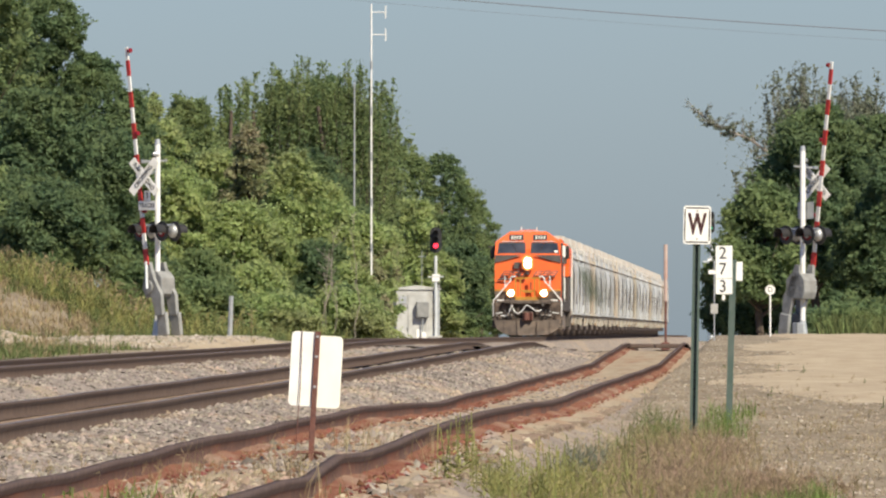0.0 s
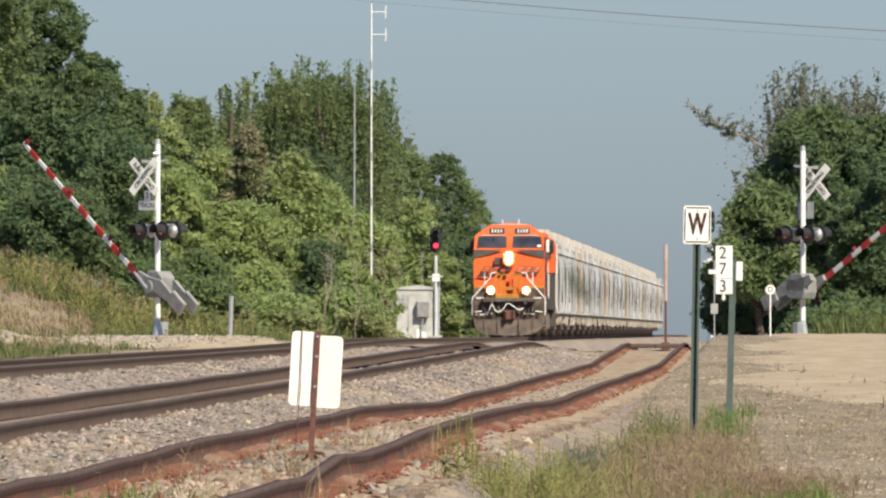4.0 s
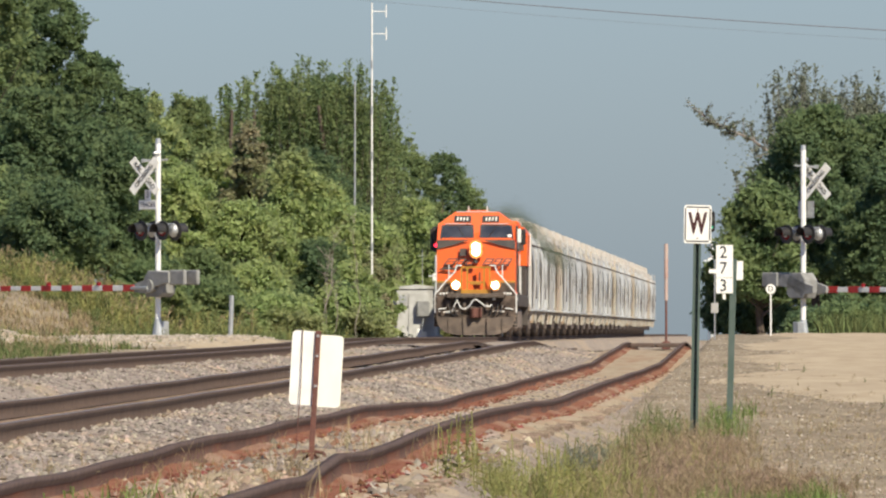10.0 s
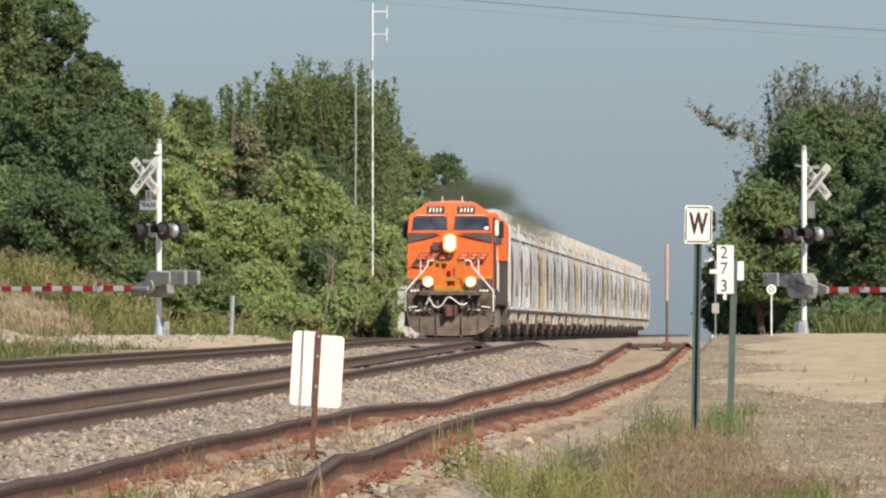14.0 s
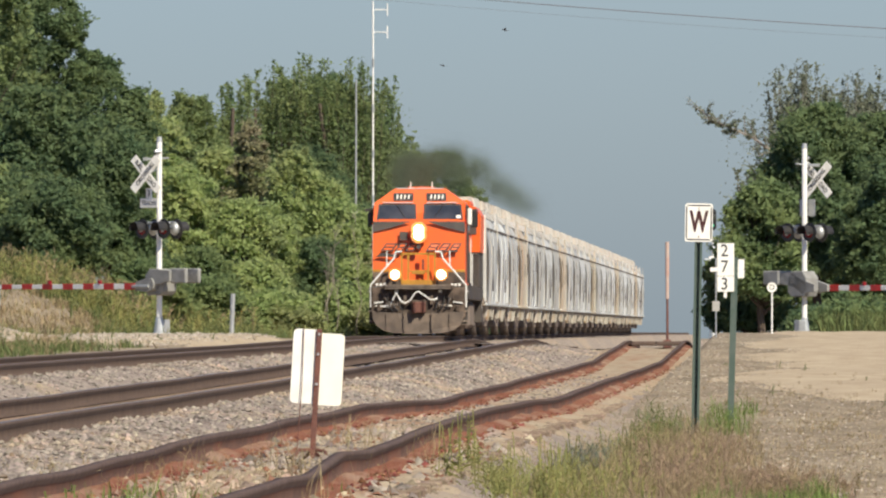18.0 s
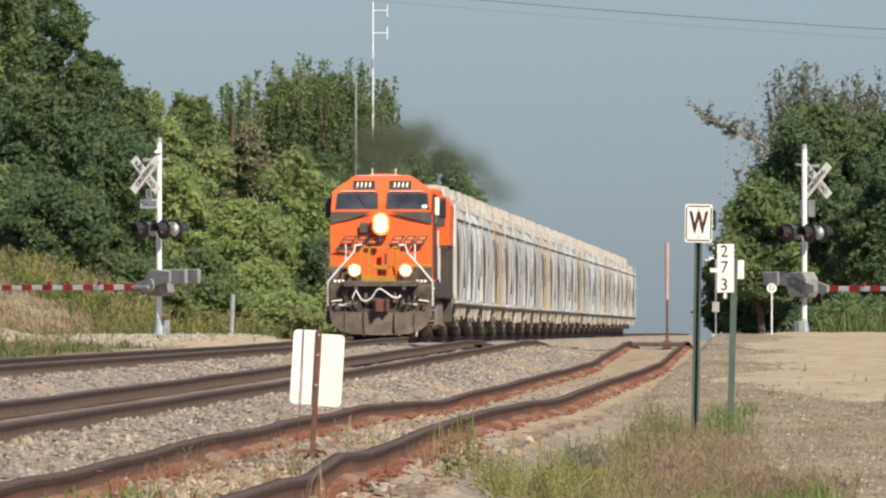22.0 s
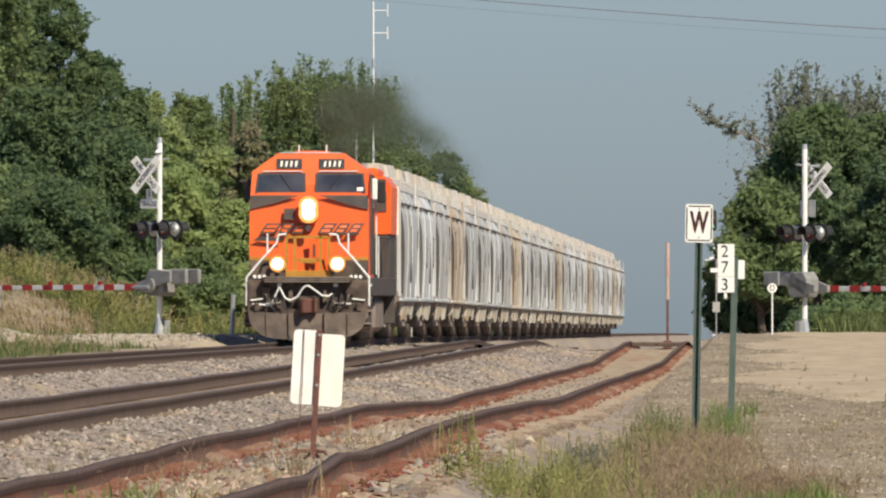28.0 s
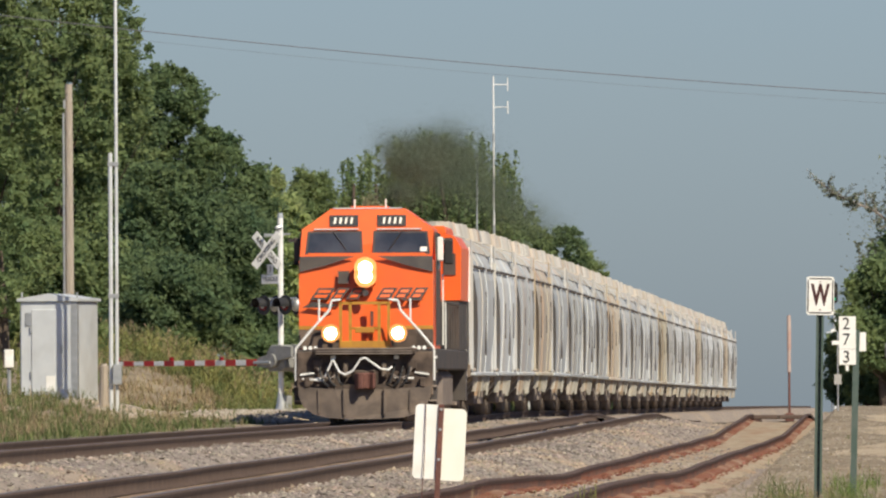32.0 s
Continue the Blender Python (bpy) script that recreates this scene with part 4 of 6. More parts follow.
# ---- trees and undergrowth ----
def leaves(centres, spread, count, size, rng, flat=0.6):
    """Kite-shaped leaves scattered round clump centres: vertices and faces."""
    n = len(centres) * count
    c = np.repeat(centres, count, 0)
    sp = np.repeat(spread, count)
    d = rng.normal(0, 1, (n, 3))
    d /= np.linalg.norm(d, axis=1)[:, None] + 1e-9
    q = rng.uniform(0.15, 1.0, n) ** 0.6
    p = c + d * (sp * q * (1 + 0.35 * np.sin(d[:, 0] * 4 + c[:, 2] * 3) * np.sin(d[:, 2] * 5 + c[:, 0])))[:, None] * np.array([1, 1, 0.75])
    nrm = d * 0.35 + rng.normal(0, 0.70, (n, 3)) + np.array([0, -0.15, flat])
    nrm /= np.linalg.norm(nrm, axis=1)[:, None] + 1e-9
    a = np.cross(nrm, rng.normal(0, 1, (n, 3)))
    a /= np.linalg.norm(a, axis=1)[:, None] + 1e-9
    b = np.cross(nrm, a)
    # larger leaves within, finer ones at the outside
    s = (size * np.where(q < 0.62, 1.35, 0.72) * rng.uniform(0.65, 1.3, n))[:, None]
    v = np.stack([p - a * s - b * s * 0.45, p - a * s * 0.7 + b * s * 0.55, p + a * s - nrm * s * 0.3], 1)
    f = np.arange(n * 3).reshape(n, 3)
    return v.reshape(-1, 3), f


def make_tree(label, x, y, z0, h, r, material, seed, style="round", dens=1.0, leaf=0.110, name="tree", low=0.12, group="trees beside the line", tilt=0.0, s0=0.12):
    rng = np.random.default_rng(seed)
    t = thing(name, label, "tree" if name == "tree" else "bush", group, at=pose(x, y, z0))
    tb = bmesh.new()
    lean = rng.normal(0, 0.04, 2)
    top = Vector((lean[0] * h, lean[1] * h, h * 0.8))
    prev, pr = Vector((0, 0, -0.4)), 0.035 * h * 0.5 + 0.06
    for i in range(1, 5):
        q = Vector((top.x * i / 4 + rng.normal(0, 0.05), top.y * i / 4 + rng.normal(0, 0.05), top.z * i / 4))
        rod(tb, prev, q, pr, 8, pr * 0.72)
        prev, pr = q, pr * 0.72
    if style in ("spiky", "sparse"):
        thin = style == "sparse"
        k = int((34 if thin else 36) * dens) + 8
        cs, sp = [], []
        for i in range(k):
            a, rr = rng.uniform(0, 6.28), r * rng.uniform(0, 1) ** 0.6
            hh = h * (0.66 + 0.34 * rng.uniform(0, 1) ** 0.7) * (1 - 0.10 * rr / r)
            bx, by = rr * math.cos(a), rr * math.sin(a)
            tx = bx * (1.3 if thin else 1.0) + rng.normal(0, 0.3 if thin else 0.2) + tilt * h * 0.3 * rng.uniform(0.6, 1.1)
            b0 = 0.5 if thin else 0.7
            n = 240 if thin else 520
            u = np.clip(1 - rng.uniform(0, 1, n) ** 1.15, 0, 1) * (1 - s0) + s0
            w = np.minimum(r * (0.26 if thin else 0.32), 0.04 + (1.0 - u) * h * (0.085 if thin else 0.15)) * (0.8 + 0.35 * np.sin(u * 31 + i * 2.1))
            side = np.where(rng.uniform(0, 1, n) < 0.45, rng.normal(0, 1.0, n), 0) * np.minimum(0.95 if thin else 0.55, (1.05 - u) * h * (0.17 if thin else 0.12))
            cs.append(np.stack([bx * b0 + (tx - bx * b0) * u ** 1.3 + side, by * (0.7 + 0.4 * u), hh * u + np.abs(side) * 0.8], 1))
            sp.append(w)
            q0 = Vector((bx * b0 * 0.6, by * 0.5, h * 0.25))
            q1 = Vector((bx * b0 + (tx - bx * b0) * 0.55, by, hh * 0.63))
            rod(tb, q0, q1, 0.026, 5, 0.018)
            rod(tb, q1, (tx, by * 1.1, hh * 0.97), 0.018, 5, 0.006)
        cs, sp = np.concatenate(cs), np.concatenate(sp)
        cnt = 1
        leaf = leaf * (0.72 if thin else 0.8)
    else:
        k = int(250 * dens)
        u = rng.uniform(low, 1, k)
        a = rng.uniform(0, 6.2832, k)
        a = np.where((np.sin(a) > 0.2) & (rng.uniform(0, 1, k) < 0.35), -a, a)      # fuller towards the open side
        if style == "hedge":
            env = np.sqrt(np.clip(1 - (u * 0.98) ** 3, 0, 1))
        else:
            env = np.sqrt(np.clip(1 - ((u - 0.45) / 0.56) ** 2, 0.02, 1))
        lump = 1 + 0.30 * np.sin(3 * a + seed) * np.sin(7 * u + seed) + 0.20 * np.sin(5 * a + 9 * u + seed * 2)
        rad = r * env * lump * rng.uniform(0.30, 1.04, k) ** 0.5
        cs = np.stack([rad * np.cos(a), rad * np.sin(a), h * u * (1 - 0.05 * rng.uniform(0, 1, k))], 1)
        cs[:, 0] += lean[0] * h * u
        sp = (0.22 + 0.12 * r) * rng.uniform(0.4, 1.5, k)
        # a ragged outline: stray sprays beyond the envelope
        e = int(k * 0.45)
        pick = rng.integers(0, k, e)
        ex = cs[pick] * np.array([1.08, 1.08, 1.0]) * rng.uniform(0.95, 1.04, (e, 1)) + np.stack([rng.normal(0, 0.1, e), np.zeros(e), rng.uniform(-0.3, 0.3, e) * np.minimum(0.06 * h, 0.4)], 1)
        cs, sp = np.concatenate([cs, ex]), np.concatenate([sp, sp[pick] * rng.uniform(0.25, 0.55, e)])
        cnt = 66
        for i in rng.integers(0, k, 16):
            b = Vector(cs[i])
            st = Vector((top.x, top.y, 0)) * 0.5 + Vector((0, 0, max(0.1 * h, b.z * 0.55)))
            mid = st.lerp(b, 0.5) + Vector(rng.normal(0, 0.12, 3))
            rod(tb, st, mid, 0.03 + 0.004 * h, 5, 0.02)
            rod(tb, mid, b, 0.022, 5, 0.008)
    part("trunk", tb, M_BARE if style == "sparse" else M_TRUNK, t)
    v, f = leaves(cs, sp, cnt, leaf, rng)
    v[:, 2] = np.maximum(v[:, 2], 0.05)
    sheet("crown", v, f, material, t)
    return t


def tree_at(label, px, d, top, rad, material, seed, style="round", base=None, **k):
    """px, top: sideways and upward directions in parts of FOCAL from the tracks' vanishing line and the eye's level; rad alike."""
    x = place(px, d)
    z0 = float(land(x, d)) if base is None else base
    make_tree(label, x, d, z0, EYE + place(top, d) - z0, place(rad, d), material, seed, style, **k)


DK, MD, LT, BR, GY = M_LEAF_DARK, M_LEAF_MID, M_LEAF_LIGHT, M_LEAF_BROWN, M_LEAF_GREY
L_DK, L_MD, L_LT = "tall dense dark green broadleaf tree", "leafy mid-green tree at the wood's edge", "sunlit yellow-green young tree in the hedgerow"
for i, (px, d, top, rad, m, lab, st, dn) in enumerate([
        (-1640, 430, 860, 120, MD, L_MD, "round", 1.3), (-1525, 445, 850, 100, MD, L_MD, "round", 1.4), (-1590, 450, 640, 90, MD, L_MD, "round", 1.0), (-1610, 440, 330, 130, MD, L_MD, "hedge", 1.0),
        (-1480, 520, 790, 100, MD, L_MD, "round", 1.5), (-1450, 525, 715, 70, DK, L_DK, "round", 1.1), (-1358, 530, 618, 90, DK, L_DK, "round", 1.4), (-1268, 540, 508, 82, DK, L_DK, "round", 1.3),
        (-1480, 530, 560, 120, DK, L_DK, "round", 1.3), (-1370, 505, 440, 120, DK, L_DK, "hedge", 1.4), (-1240, 510, 360, 90, DK, L_DK, "hedge", 1.3),
        (-1195, 545, 445, 55, DK, L_DK, "round", 0.9),
        (-1150, 560, 425, 65, LT, L_LT, "round", 0.9), (-1118, 575, 415, 60, LT, L_LT, "round", 0.9), (-1085, 570, 425, 70, MD, L_MD, "round", 1.0), (-1030, 600, 490, 45, MD, L_MD, "spiky", 0.5),
        (-1030, 548, 330, 85, LT, L_LT, "hedge", 1.1), (-1110, 530, 300, 85, LT, L_LT, "hedge", 1.0), (-895, 540, 325, 70, LT, L_LT, "round", 1.0),
        (-840, 545, 270, 60, LT, L_LT, "round", 0.9), (-975, 545, 385, 42, BR, "half-dead tree with browning leaves", "round", 0.6),
        (-1000, 530, 240, 70, LT, L_LT, "hedge", 0.9), (-940, 535, 230, 55, LT, L_LT, "hedge", 0.8),
        # Trees past 690 m mostly take mid-green leaves, haze put into the colour.
        (-955, 690, 505, 80, MD, L_MD, "spiky", 1.3), (-880, 690, 520, 75, MD, L_MD, "spiky", 1.3), (-805, 690, 515, 70, MD, L_MD, "spiky", 1.2),
        (-765, 700, 470, 45, MD, L_MD, "spiky", 0.8), (-860, 672, 330, 110, DK, L_DK, "hedge", 1.2), (-925, 700, 455, 75, MD, L_MD, "round", 1.2), (-845, 705, 462, 85, DK, L_DK, "round", 1.3), (-785, 708, 420, 60, MD, L_MD, "round", 1.0),
        (-778, 604, 215, 50, BR, "half-dead tree with browning leaves", "round", 0.8), (-960, 600, 300, 80, LT, L_LT, "hedge", 0.9),
        (-705, 800, 352, 70, MD, L_MD, "round", 1.1), (-655, 850, 330, 55, DK, L_DK, "round", 1.0), (-610, 930, 285, 50, MD, L_MD, "round", 0.9),
        (-575, 1020, 245, 38, MD, L_MD, "round", 0.7), (-545, 1100, 205, 30, DK, L_DK, "round", 0.6),
        (-700, 790, 250, 80, MD, L_MD, "hedge", 1.0), (-620, 900, 190, 60, DK, L_DK, "hedge", 0.9), (-550, 1080, 140, 40, DK, L_DK, "hedge", 0.7),
        (-1440, 500, 300, 110, DK, L_DK, "hedge", 1.2), (-1325, 495, 270, 90, DK, L_DK, "hedge", 1.1)]):
    tree_at(lab, px, d, top, rad, m, 100 + i, st, dens=dn)
for i, (px, d, top, rad, m, lab, dn) in enumerate([
        # At -870 the dark leaves stand in for a shaded hollow.
        (-785, 575, 215, 65, LT, "scrubby sunlit roadside bush", 0.9), (-705, 630, 245, 48, LT, L_LT, 0.8), (-870, 535, 170, 62, DK, "dark shaded roadside thicket", 0.8),
        (-975, 520, 130, 75, LT, "low yellow-green roadside brush", 0.8), (-1075, 515, 150, 60, MD, "low green roadside thicket", 0.8), (-1165, 495, 130, 70, MD, "low green roadside thicket", 0.8),
        (-825, 535, 130, 70, LT, "low yellow-green roadside brush", 0.8), (-795, 570, 150, 50, BR, "scrubby bush with brown and green leaves", 0.8),
        (-605, 750, 170, 48, DK, "dark shaded roadside thicket", 0.7), (-650, 700, 150, 50, LT, "low yellow-green roadside brush", 0.7),
        (-1085, 500, 95, 90, MD, "low green roadside thicket", 0.7), (-945, 510, 70, 90, LT, "low yellow-green roadside brush", 0.7), (-815, 530, 80, 75, LT, "low yellow-green roadside brush", 0.7)]):
    tree_at(lab, px, d, top, rad, m, 200 + i, "hedge", dens=dn, name="bush", group="bushes at the wood's edge", low=0.02)
for i, (px, d, top, rad, m, lab, st, dn) in enumerate([
        (20, 455, 405, 110, DK, L_DK, "round", 1.15), (115, 470, 395, 105, DK, L_DK, "round", 1.1), (-75, 448, 270, 75, MD, L_MD, "round", 1.0),
        # Deep shade under the crowns is partly put into these hedges' dark leaves.
        (-105, 458, 170, 60, DK, L_DK, "hedge", 0.8), (-35, 461, 215, 85, DK, L_DK, "hedge", 1.0), (75, 466, 190, 95, DK, L_DK, "hedge", 1.1), (180, 450, 330, 90, DK, L_DK, "round", 1.0),
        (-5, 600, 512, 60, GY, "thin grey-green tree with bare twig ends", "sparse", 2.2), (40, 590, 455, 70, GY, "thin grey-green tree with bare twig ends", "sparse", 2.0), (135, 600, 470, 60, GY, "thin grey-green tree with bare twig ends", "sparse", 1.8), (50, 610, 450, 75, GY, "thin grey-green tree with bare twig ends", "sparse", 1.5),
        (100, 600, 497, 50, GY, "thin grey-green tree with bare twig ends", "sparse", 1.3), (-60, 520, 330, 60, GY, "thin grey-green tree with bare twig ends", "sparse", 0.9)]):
    tree_at(lab, px, d, top, rad, m, 300 + i, st, dens=dn, low=0.30 if st == "round" else 0.12, s0=0.45 if st == "sparse" else 0.12, group="trees by the right of way")

# leafless saplings at the wood's edge
for px, d, top, seed in ((-858, 520, 165, 1), (-850, 521, 205, 2), (-842, 522, 150, 3), (-795, 520, 215, 4)):
    brng = np.random.default_rng(seed)
    x = place(px, d)
    z0 = float(land(x, d))
    hh = EYE + place(top, d) - z0
    sap = thing("sapling", "leafless grey sapling with forked twigs", "sapling", "bare saplings", at=pose(x, d, z0 - 0.1))
    pts = [Vector((0, 0, 0))]
    for j in range(6):
        pts.append(Vector((pts[-1].x + brng.normal(0.03, 0.09), pts[-1].y + brng.normal(0, 0.08), hh * (j + 1) / 6)))
    tb = bmesh.new()
    for j, (p, q) in enumerate(zip(pts, pts[1:])):
        rod(tb, p, q, 0.018 - 0.0022 * j, 5, 0.016 - 0.0022 * j)
    stem = part("stem", tb, M_BARE, sap)
    for j, (p, q) in enumerate(zip(pts, pts[1:])):
        for _ in range(2 if j > 1 else 0):
            u = p.lerp(q, brng.uniform(0, 1))
            e = u + Vector((brng.normal(0, 0.28), brng.normal(0, 0.25), brng.uniform(0.1, 0.6)))
            m = u.lerp(e, 0.5)
            tw = rod(bmesh.new(), u, e, 0.012, 4, 0.004)
            part("twig", rod(tw, m, m + Vector((brng.normal(0, 0.2), brng.normal(0, 0.2), brng.uniform(0.1, 0.35))), 0.007, 4, 0.003), M_BARE, stem)

# a thin tree whose limb reaches out over the siding
lt = thing("tree", "thin grey tree with one limb reaching over the track", "tree", "trees by the right of way", at=pose(place(-70, 560), 560, 0.9))
lrng = np.random.default_rng(9)
tb, lc, ls = bmesh.new(), [], []
K = 560 / FOCAL
limb = [(0.0, -0.4), (-0.1, 4.0), (10 * K, 360 * K), (-25 * K, 385 * K), (-60 * K, 400 * K), (-88 * K, 412 * K), (-112 * K, 428 * K)]
for j, (a, b) in enumerate(zip(limb, limb[1:])):
    rod(tb, (a[0], 0, a[1]), (b[0], 0, b[1]), 0.075 - 0.011 * j, 6, 0.064 - 0.011 * j)
    if j >= 2:
        for _ in range(9):
            u = lrng.uniform(0, 1)
            p = Vector((a[0] + (b[0] - a[0]) * u, 0, a[1] + (b[1] - a[1]) * u))
            q = p + Vector((lrng.normal(-0.25, 0.35), lrng.normal(0, 0.4), lrng.uniform(-0.25, 0.85)))
            rod(tb, p, q, 0.02, 5, 0.006)
            for v in np.linspace(0.25, 1.0, 34):
                lc.append(tuple(p.lerp(q, v)))
                ls.append(0.15)
part("trunk", tb, M_BARE, lt)
lv, lf = leaves(np.array(lc), np.array(ls), 1, 0.062, lrng)
sheet("crown", lv, lf, GY, lt)
for i, (px, d, top, rad, m) in enumerate([(85, 425, 52, 90, MD), (160, 425, 50, 80, MD), (20, 430, 44, 50, DK)]):
    tree_at("low yellow-green roadside brush", px, d, top, rad, m, 350 + i, "hedge", dens=0.7, name="bush", group="bushes by the road", low=0.02)


def grass(name, label, n, x0, x1, y0, y1, h0, h1, material, seed, zf=land, keep=None, width=0.012, heads=None):
    """Bent blades of grass, each of three faces' width."""
    rng = np.random.default_rng(seed)
    x, y = rng.uniform(x0, x1, n), rng.uniform(y0, y1, n)
    # growing in tufts
    tx, ty = rng.uniform(x0, x1, max(3, n // 40)), rng.uniform(y0, y1, max(3, n // 40))
    pick = rng.integers(0, len(tx), n)
    w = rng.uniform(0, 1, n) < 0.75
    x = np.where(w, tx[pick] + rng.normal(0, 0.10, n), x)
    y = np.where(w, ty[pick] + rng.normal(0, 0.6, n), y)
    if keep is not None:
        k = keep(x, y)
        x, y = x[k], y[k]
        n = len(x)
    base = np.stack([x, y, zf(x, y) - 0.01], 1)
    a = rng.uniform(0, 6.283, n)
    h = rng.uniform(h0, h1, n) * rng.uniform(0.6, 1.0, n)
    side = np.stack([np.cos(a), np.sin(a), np.zeros(n)], 1)
    bend = np.stack([np.cos(a + 1.4), np.sin(a + 1.4), np.zeros(n)], 1) * (h * rng.uniform(0.10, 0.85, n))[:, None]
    up = np.array([0, 0, 1.0])
    wv = side * (width * rng.uniform(0.6, 1.4, n))[:, None]
    m1 = base + up * (h * 0.55)[:, None] + bend * 0.35
    tip = base + up * h[:, None] + bend
    v = np.stack([base - wv, base + wv, m1 + wv * 0.8, m1 - wv * 0.8, tip + wv * 0.12, tip - wv * 0.12], 1).reshape(-1, 3)
    q = 6 * np.arange(n)[:, None]
    f = np.concatenate([q + np.array([0, 1, 2, 3]), q + np.array([3, 2, 4, 5])])
    return tagged(sheet(name, v, f, material), label, "grass", kind="stuff")


# beside the siding, near the tripod
def patchy(seed, cover):
    return lambda x, y: (np.sin(x * 4.1 + seed) * np.sin(y * 0.23 + seed * 2) + 0.6 * np.sin(x * 9.3 - y * 0.41 + seed) + np.random.default_rng(seed).normal(0, 0.35, len(x))) > cover


scatter_stones("clods", 60000, -2.4, 6.5, 112, 330, lambda x, y: land(x, y) + 0.008, 0.007, 0.032, M_CLOD, "dry clods and grit over the yard", 8)
def drift(cx, cy, rx, ry, seed, cover=0.0):
    """Thick in the middle, thinning out and broken towards the edge."""
    def keep(x, y):
        w = np.exp(-((x - cx) / rx) ** 2 - ((y - cy) / ry) ** 2)
        lump = 0.5 + 0.5 * np.sin(x * 7.3 + seed + 0.11 * y) * np.sin(y * 0.31 - x * 2.1 + seed * 1.7)
        return w * (0.25 + 0.75 * lump) > np.random.default_rng(seed).uniform(cover, 1, len(x))
    return keep


def plumes(label, n, cx, cy, rx, ry, h0, h1, material, seed, stems=9, sprays=11, width=0.0023, zf=land, name="weeds", start=0.40, bare=None):
    """Loose tufts: thin arching stems with short hair-like sprays along their upper half."""
    rng = np.random.default_rng(seed)
    px, py = cx + rng.normal(0, rx * 0.6, n), cy + rng.normal(0, ry * 0.6, n)
    if bare:
        k = ~((px > bare[0]) & (px < bare[1]) & (py > bare[2]) & (py < bare[3]))
        px, py = px[k], py[k]
        n = len(px)
    base = np.stack([px, py, zf(px, py) - 0.01], 1)
    h = rng.uniform(h0, h1, n)
    base, h = np.repeat(base, stems, 0), np.repeat(h, stems) * rng.uniform(0.45, 1.05, n * stems)
    k = len(h)
    base[:, 0] += rng.normal(0, 0.02, k)
    a = rng.uniform(0, 6.283, k)
    out = np.stack([np.cos(a), np.sin(a), np.zeros(k)], 1) * (h * rng.uniform(0.06, 0.5, k))[:, None]
    up = np.array([0, 0, 1.0])

    def at(u):
        return base + up * (h * (u - 0.25 * u * u))[:, None] + out * (u ** 1.8)
    side = np.stack([-np.sin(a + 0.6), np.cos(a + 0.6), np.zeros(k)], 1) * width
    ring = [at(u) for u in (0.0, 0.35, 0.7, 1.0)]
    V, F, o = [], [], 0
    for (p, q, w0, w1) in zip(ring, ring[1:], (1.0, 0.9, 0.7), (0.9, 0.7, 0.3)):
        V.append(np.stack([p - side * w0, p + side * w0, q + side * w1, q - side * w1], 1).reshape(-1, 3))
        F.append(o + np.arange(4 * k).reshape(-1, 4))
        o += 4 * k
    for j in range(sprays):
        p = at(start + (0.98 - start) * j / max(1, sprays - 1))
        d = rng.normal(0, 1, (k, 3)) * np.array([1, 1, 0.6]) + np.array([0, 0, 1.1])
        d = d / np.linalg.norm(d, axis=1)[:, None] * (0.025 + 0.16 * h * rng.uniform(0.4, 1.2, k))[:, None]
        q = p + d
        w = np.cross(d, rng.normal(0, 1, (k, 3)))
        w = w / (np.linalg.norm(w, axis=1)[:, None] + 1e-9) * width * 0.9
        V.append(np.stack([p, (p + q) / 2 + w, q, (p + q) / 2 - w], 1).reshape(-1, 3))
        F.append(o + np.arange(4 * k).reshape(-1, 4))
        o += 4 * k
    return tagged(sheet(name, np.concatenate(V), np.concatenate(F), material), label, "grass" if name != "weeds" else "weeds", kind="stuff")


grass("dry_grass", "dry straw-coloured grass beside the siding", 9000, -2.7, 1.2, 108, 200, 0.04, 0.13, M_DRYGRASS, 11, width=0.0025, keep=patchy(1, 0.1))
grass("seeding_grass", "reddish-brown seeding grass round the whistle post", 3400, -2.3, -0.3, 112, 182, 0.06, 0.24, M_SEED, 13, width=0.0024, keep=drift(-1.25, 143, 0.55, 26, 2))
grass("dry_grass", "straw-coloured stalks round the whistle post", 6000, -2.6, 0.2, 110, 186, 0.05, 0.26, M_DRYGRASS, 31, width=0.0022, keep=drift(-1.35, 140, 0.75, 30, 3))
grass("weeds", "grey-green weeds round the whistle post", 2000, -2.6, -0.4, 110, 190, 0.05, 0.24, M_GRASS, 14, width=0.0035, keep=drift(-1.6, 145, 0.6, 30, 4))
plumes("feathery reddish seeding grass round the whistle post", 240, -1.12, 138, 0.45, 22, 0.18, 0.50, M_SEED, 41, stems=7, sprays=7)
plumes("feathery straw-coloured grass round the whistle post", 330, -1.25, 140, 0.65, 26, 0.18, 0.54, M_DRYGRASS, 42, stems=6, sprays=6)
plumes("soft grey-green weeds beside the siding", 95, -1.5, 140, 0.55, 26, 0.18, 0.56, M_YWEED, 43, stems=6, sprays=6, width=0.0026)
plumes("reddish seeding grass at the near verge", 160, -0.45, 124, 0.5, 9, 0.10, 0.26, M_SEED, 48)
plumes("straw-coloured grass at the near verge", 130, -0.6, 121, 0.7, 8, 0.10, 0.28, M_DRYGRASS, 49)
grass("weeds", "coarse yellow-green grass at the foot of the verge", 450, -2.5, -1.15, 109, 124, 0.10, 0.40, M_YWEED, 71, width=0.0055, keep=patchy(9, -0.1))
plumes("tall yellow-green weeds at the foot of the verge", 34, -1.85, 117, 0.45, 5, 0.22, 0.52, M_YWEED, 72, stems=6, width=0.0032)
plumes("tall straw-coloured stalks leaning over the verge", 40, -2.2, 114, 0.7, 6, 0.25, 0.60, M_DRYGRASS, 73, stems=3, sprays=4)
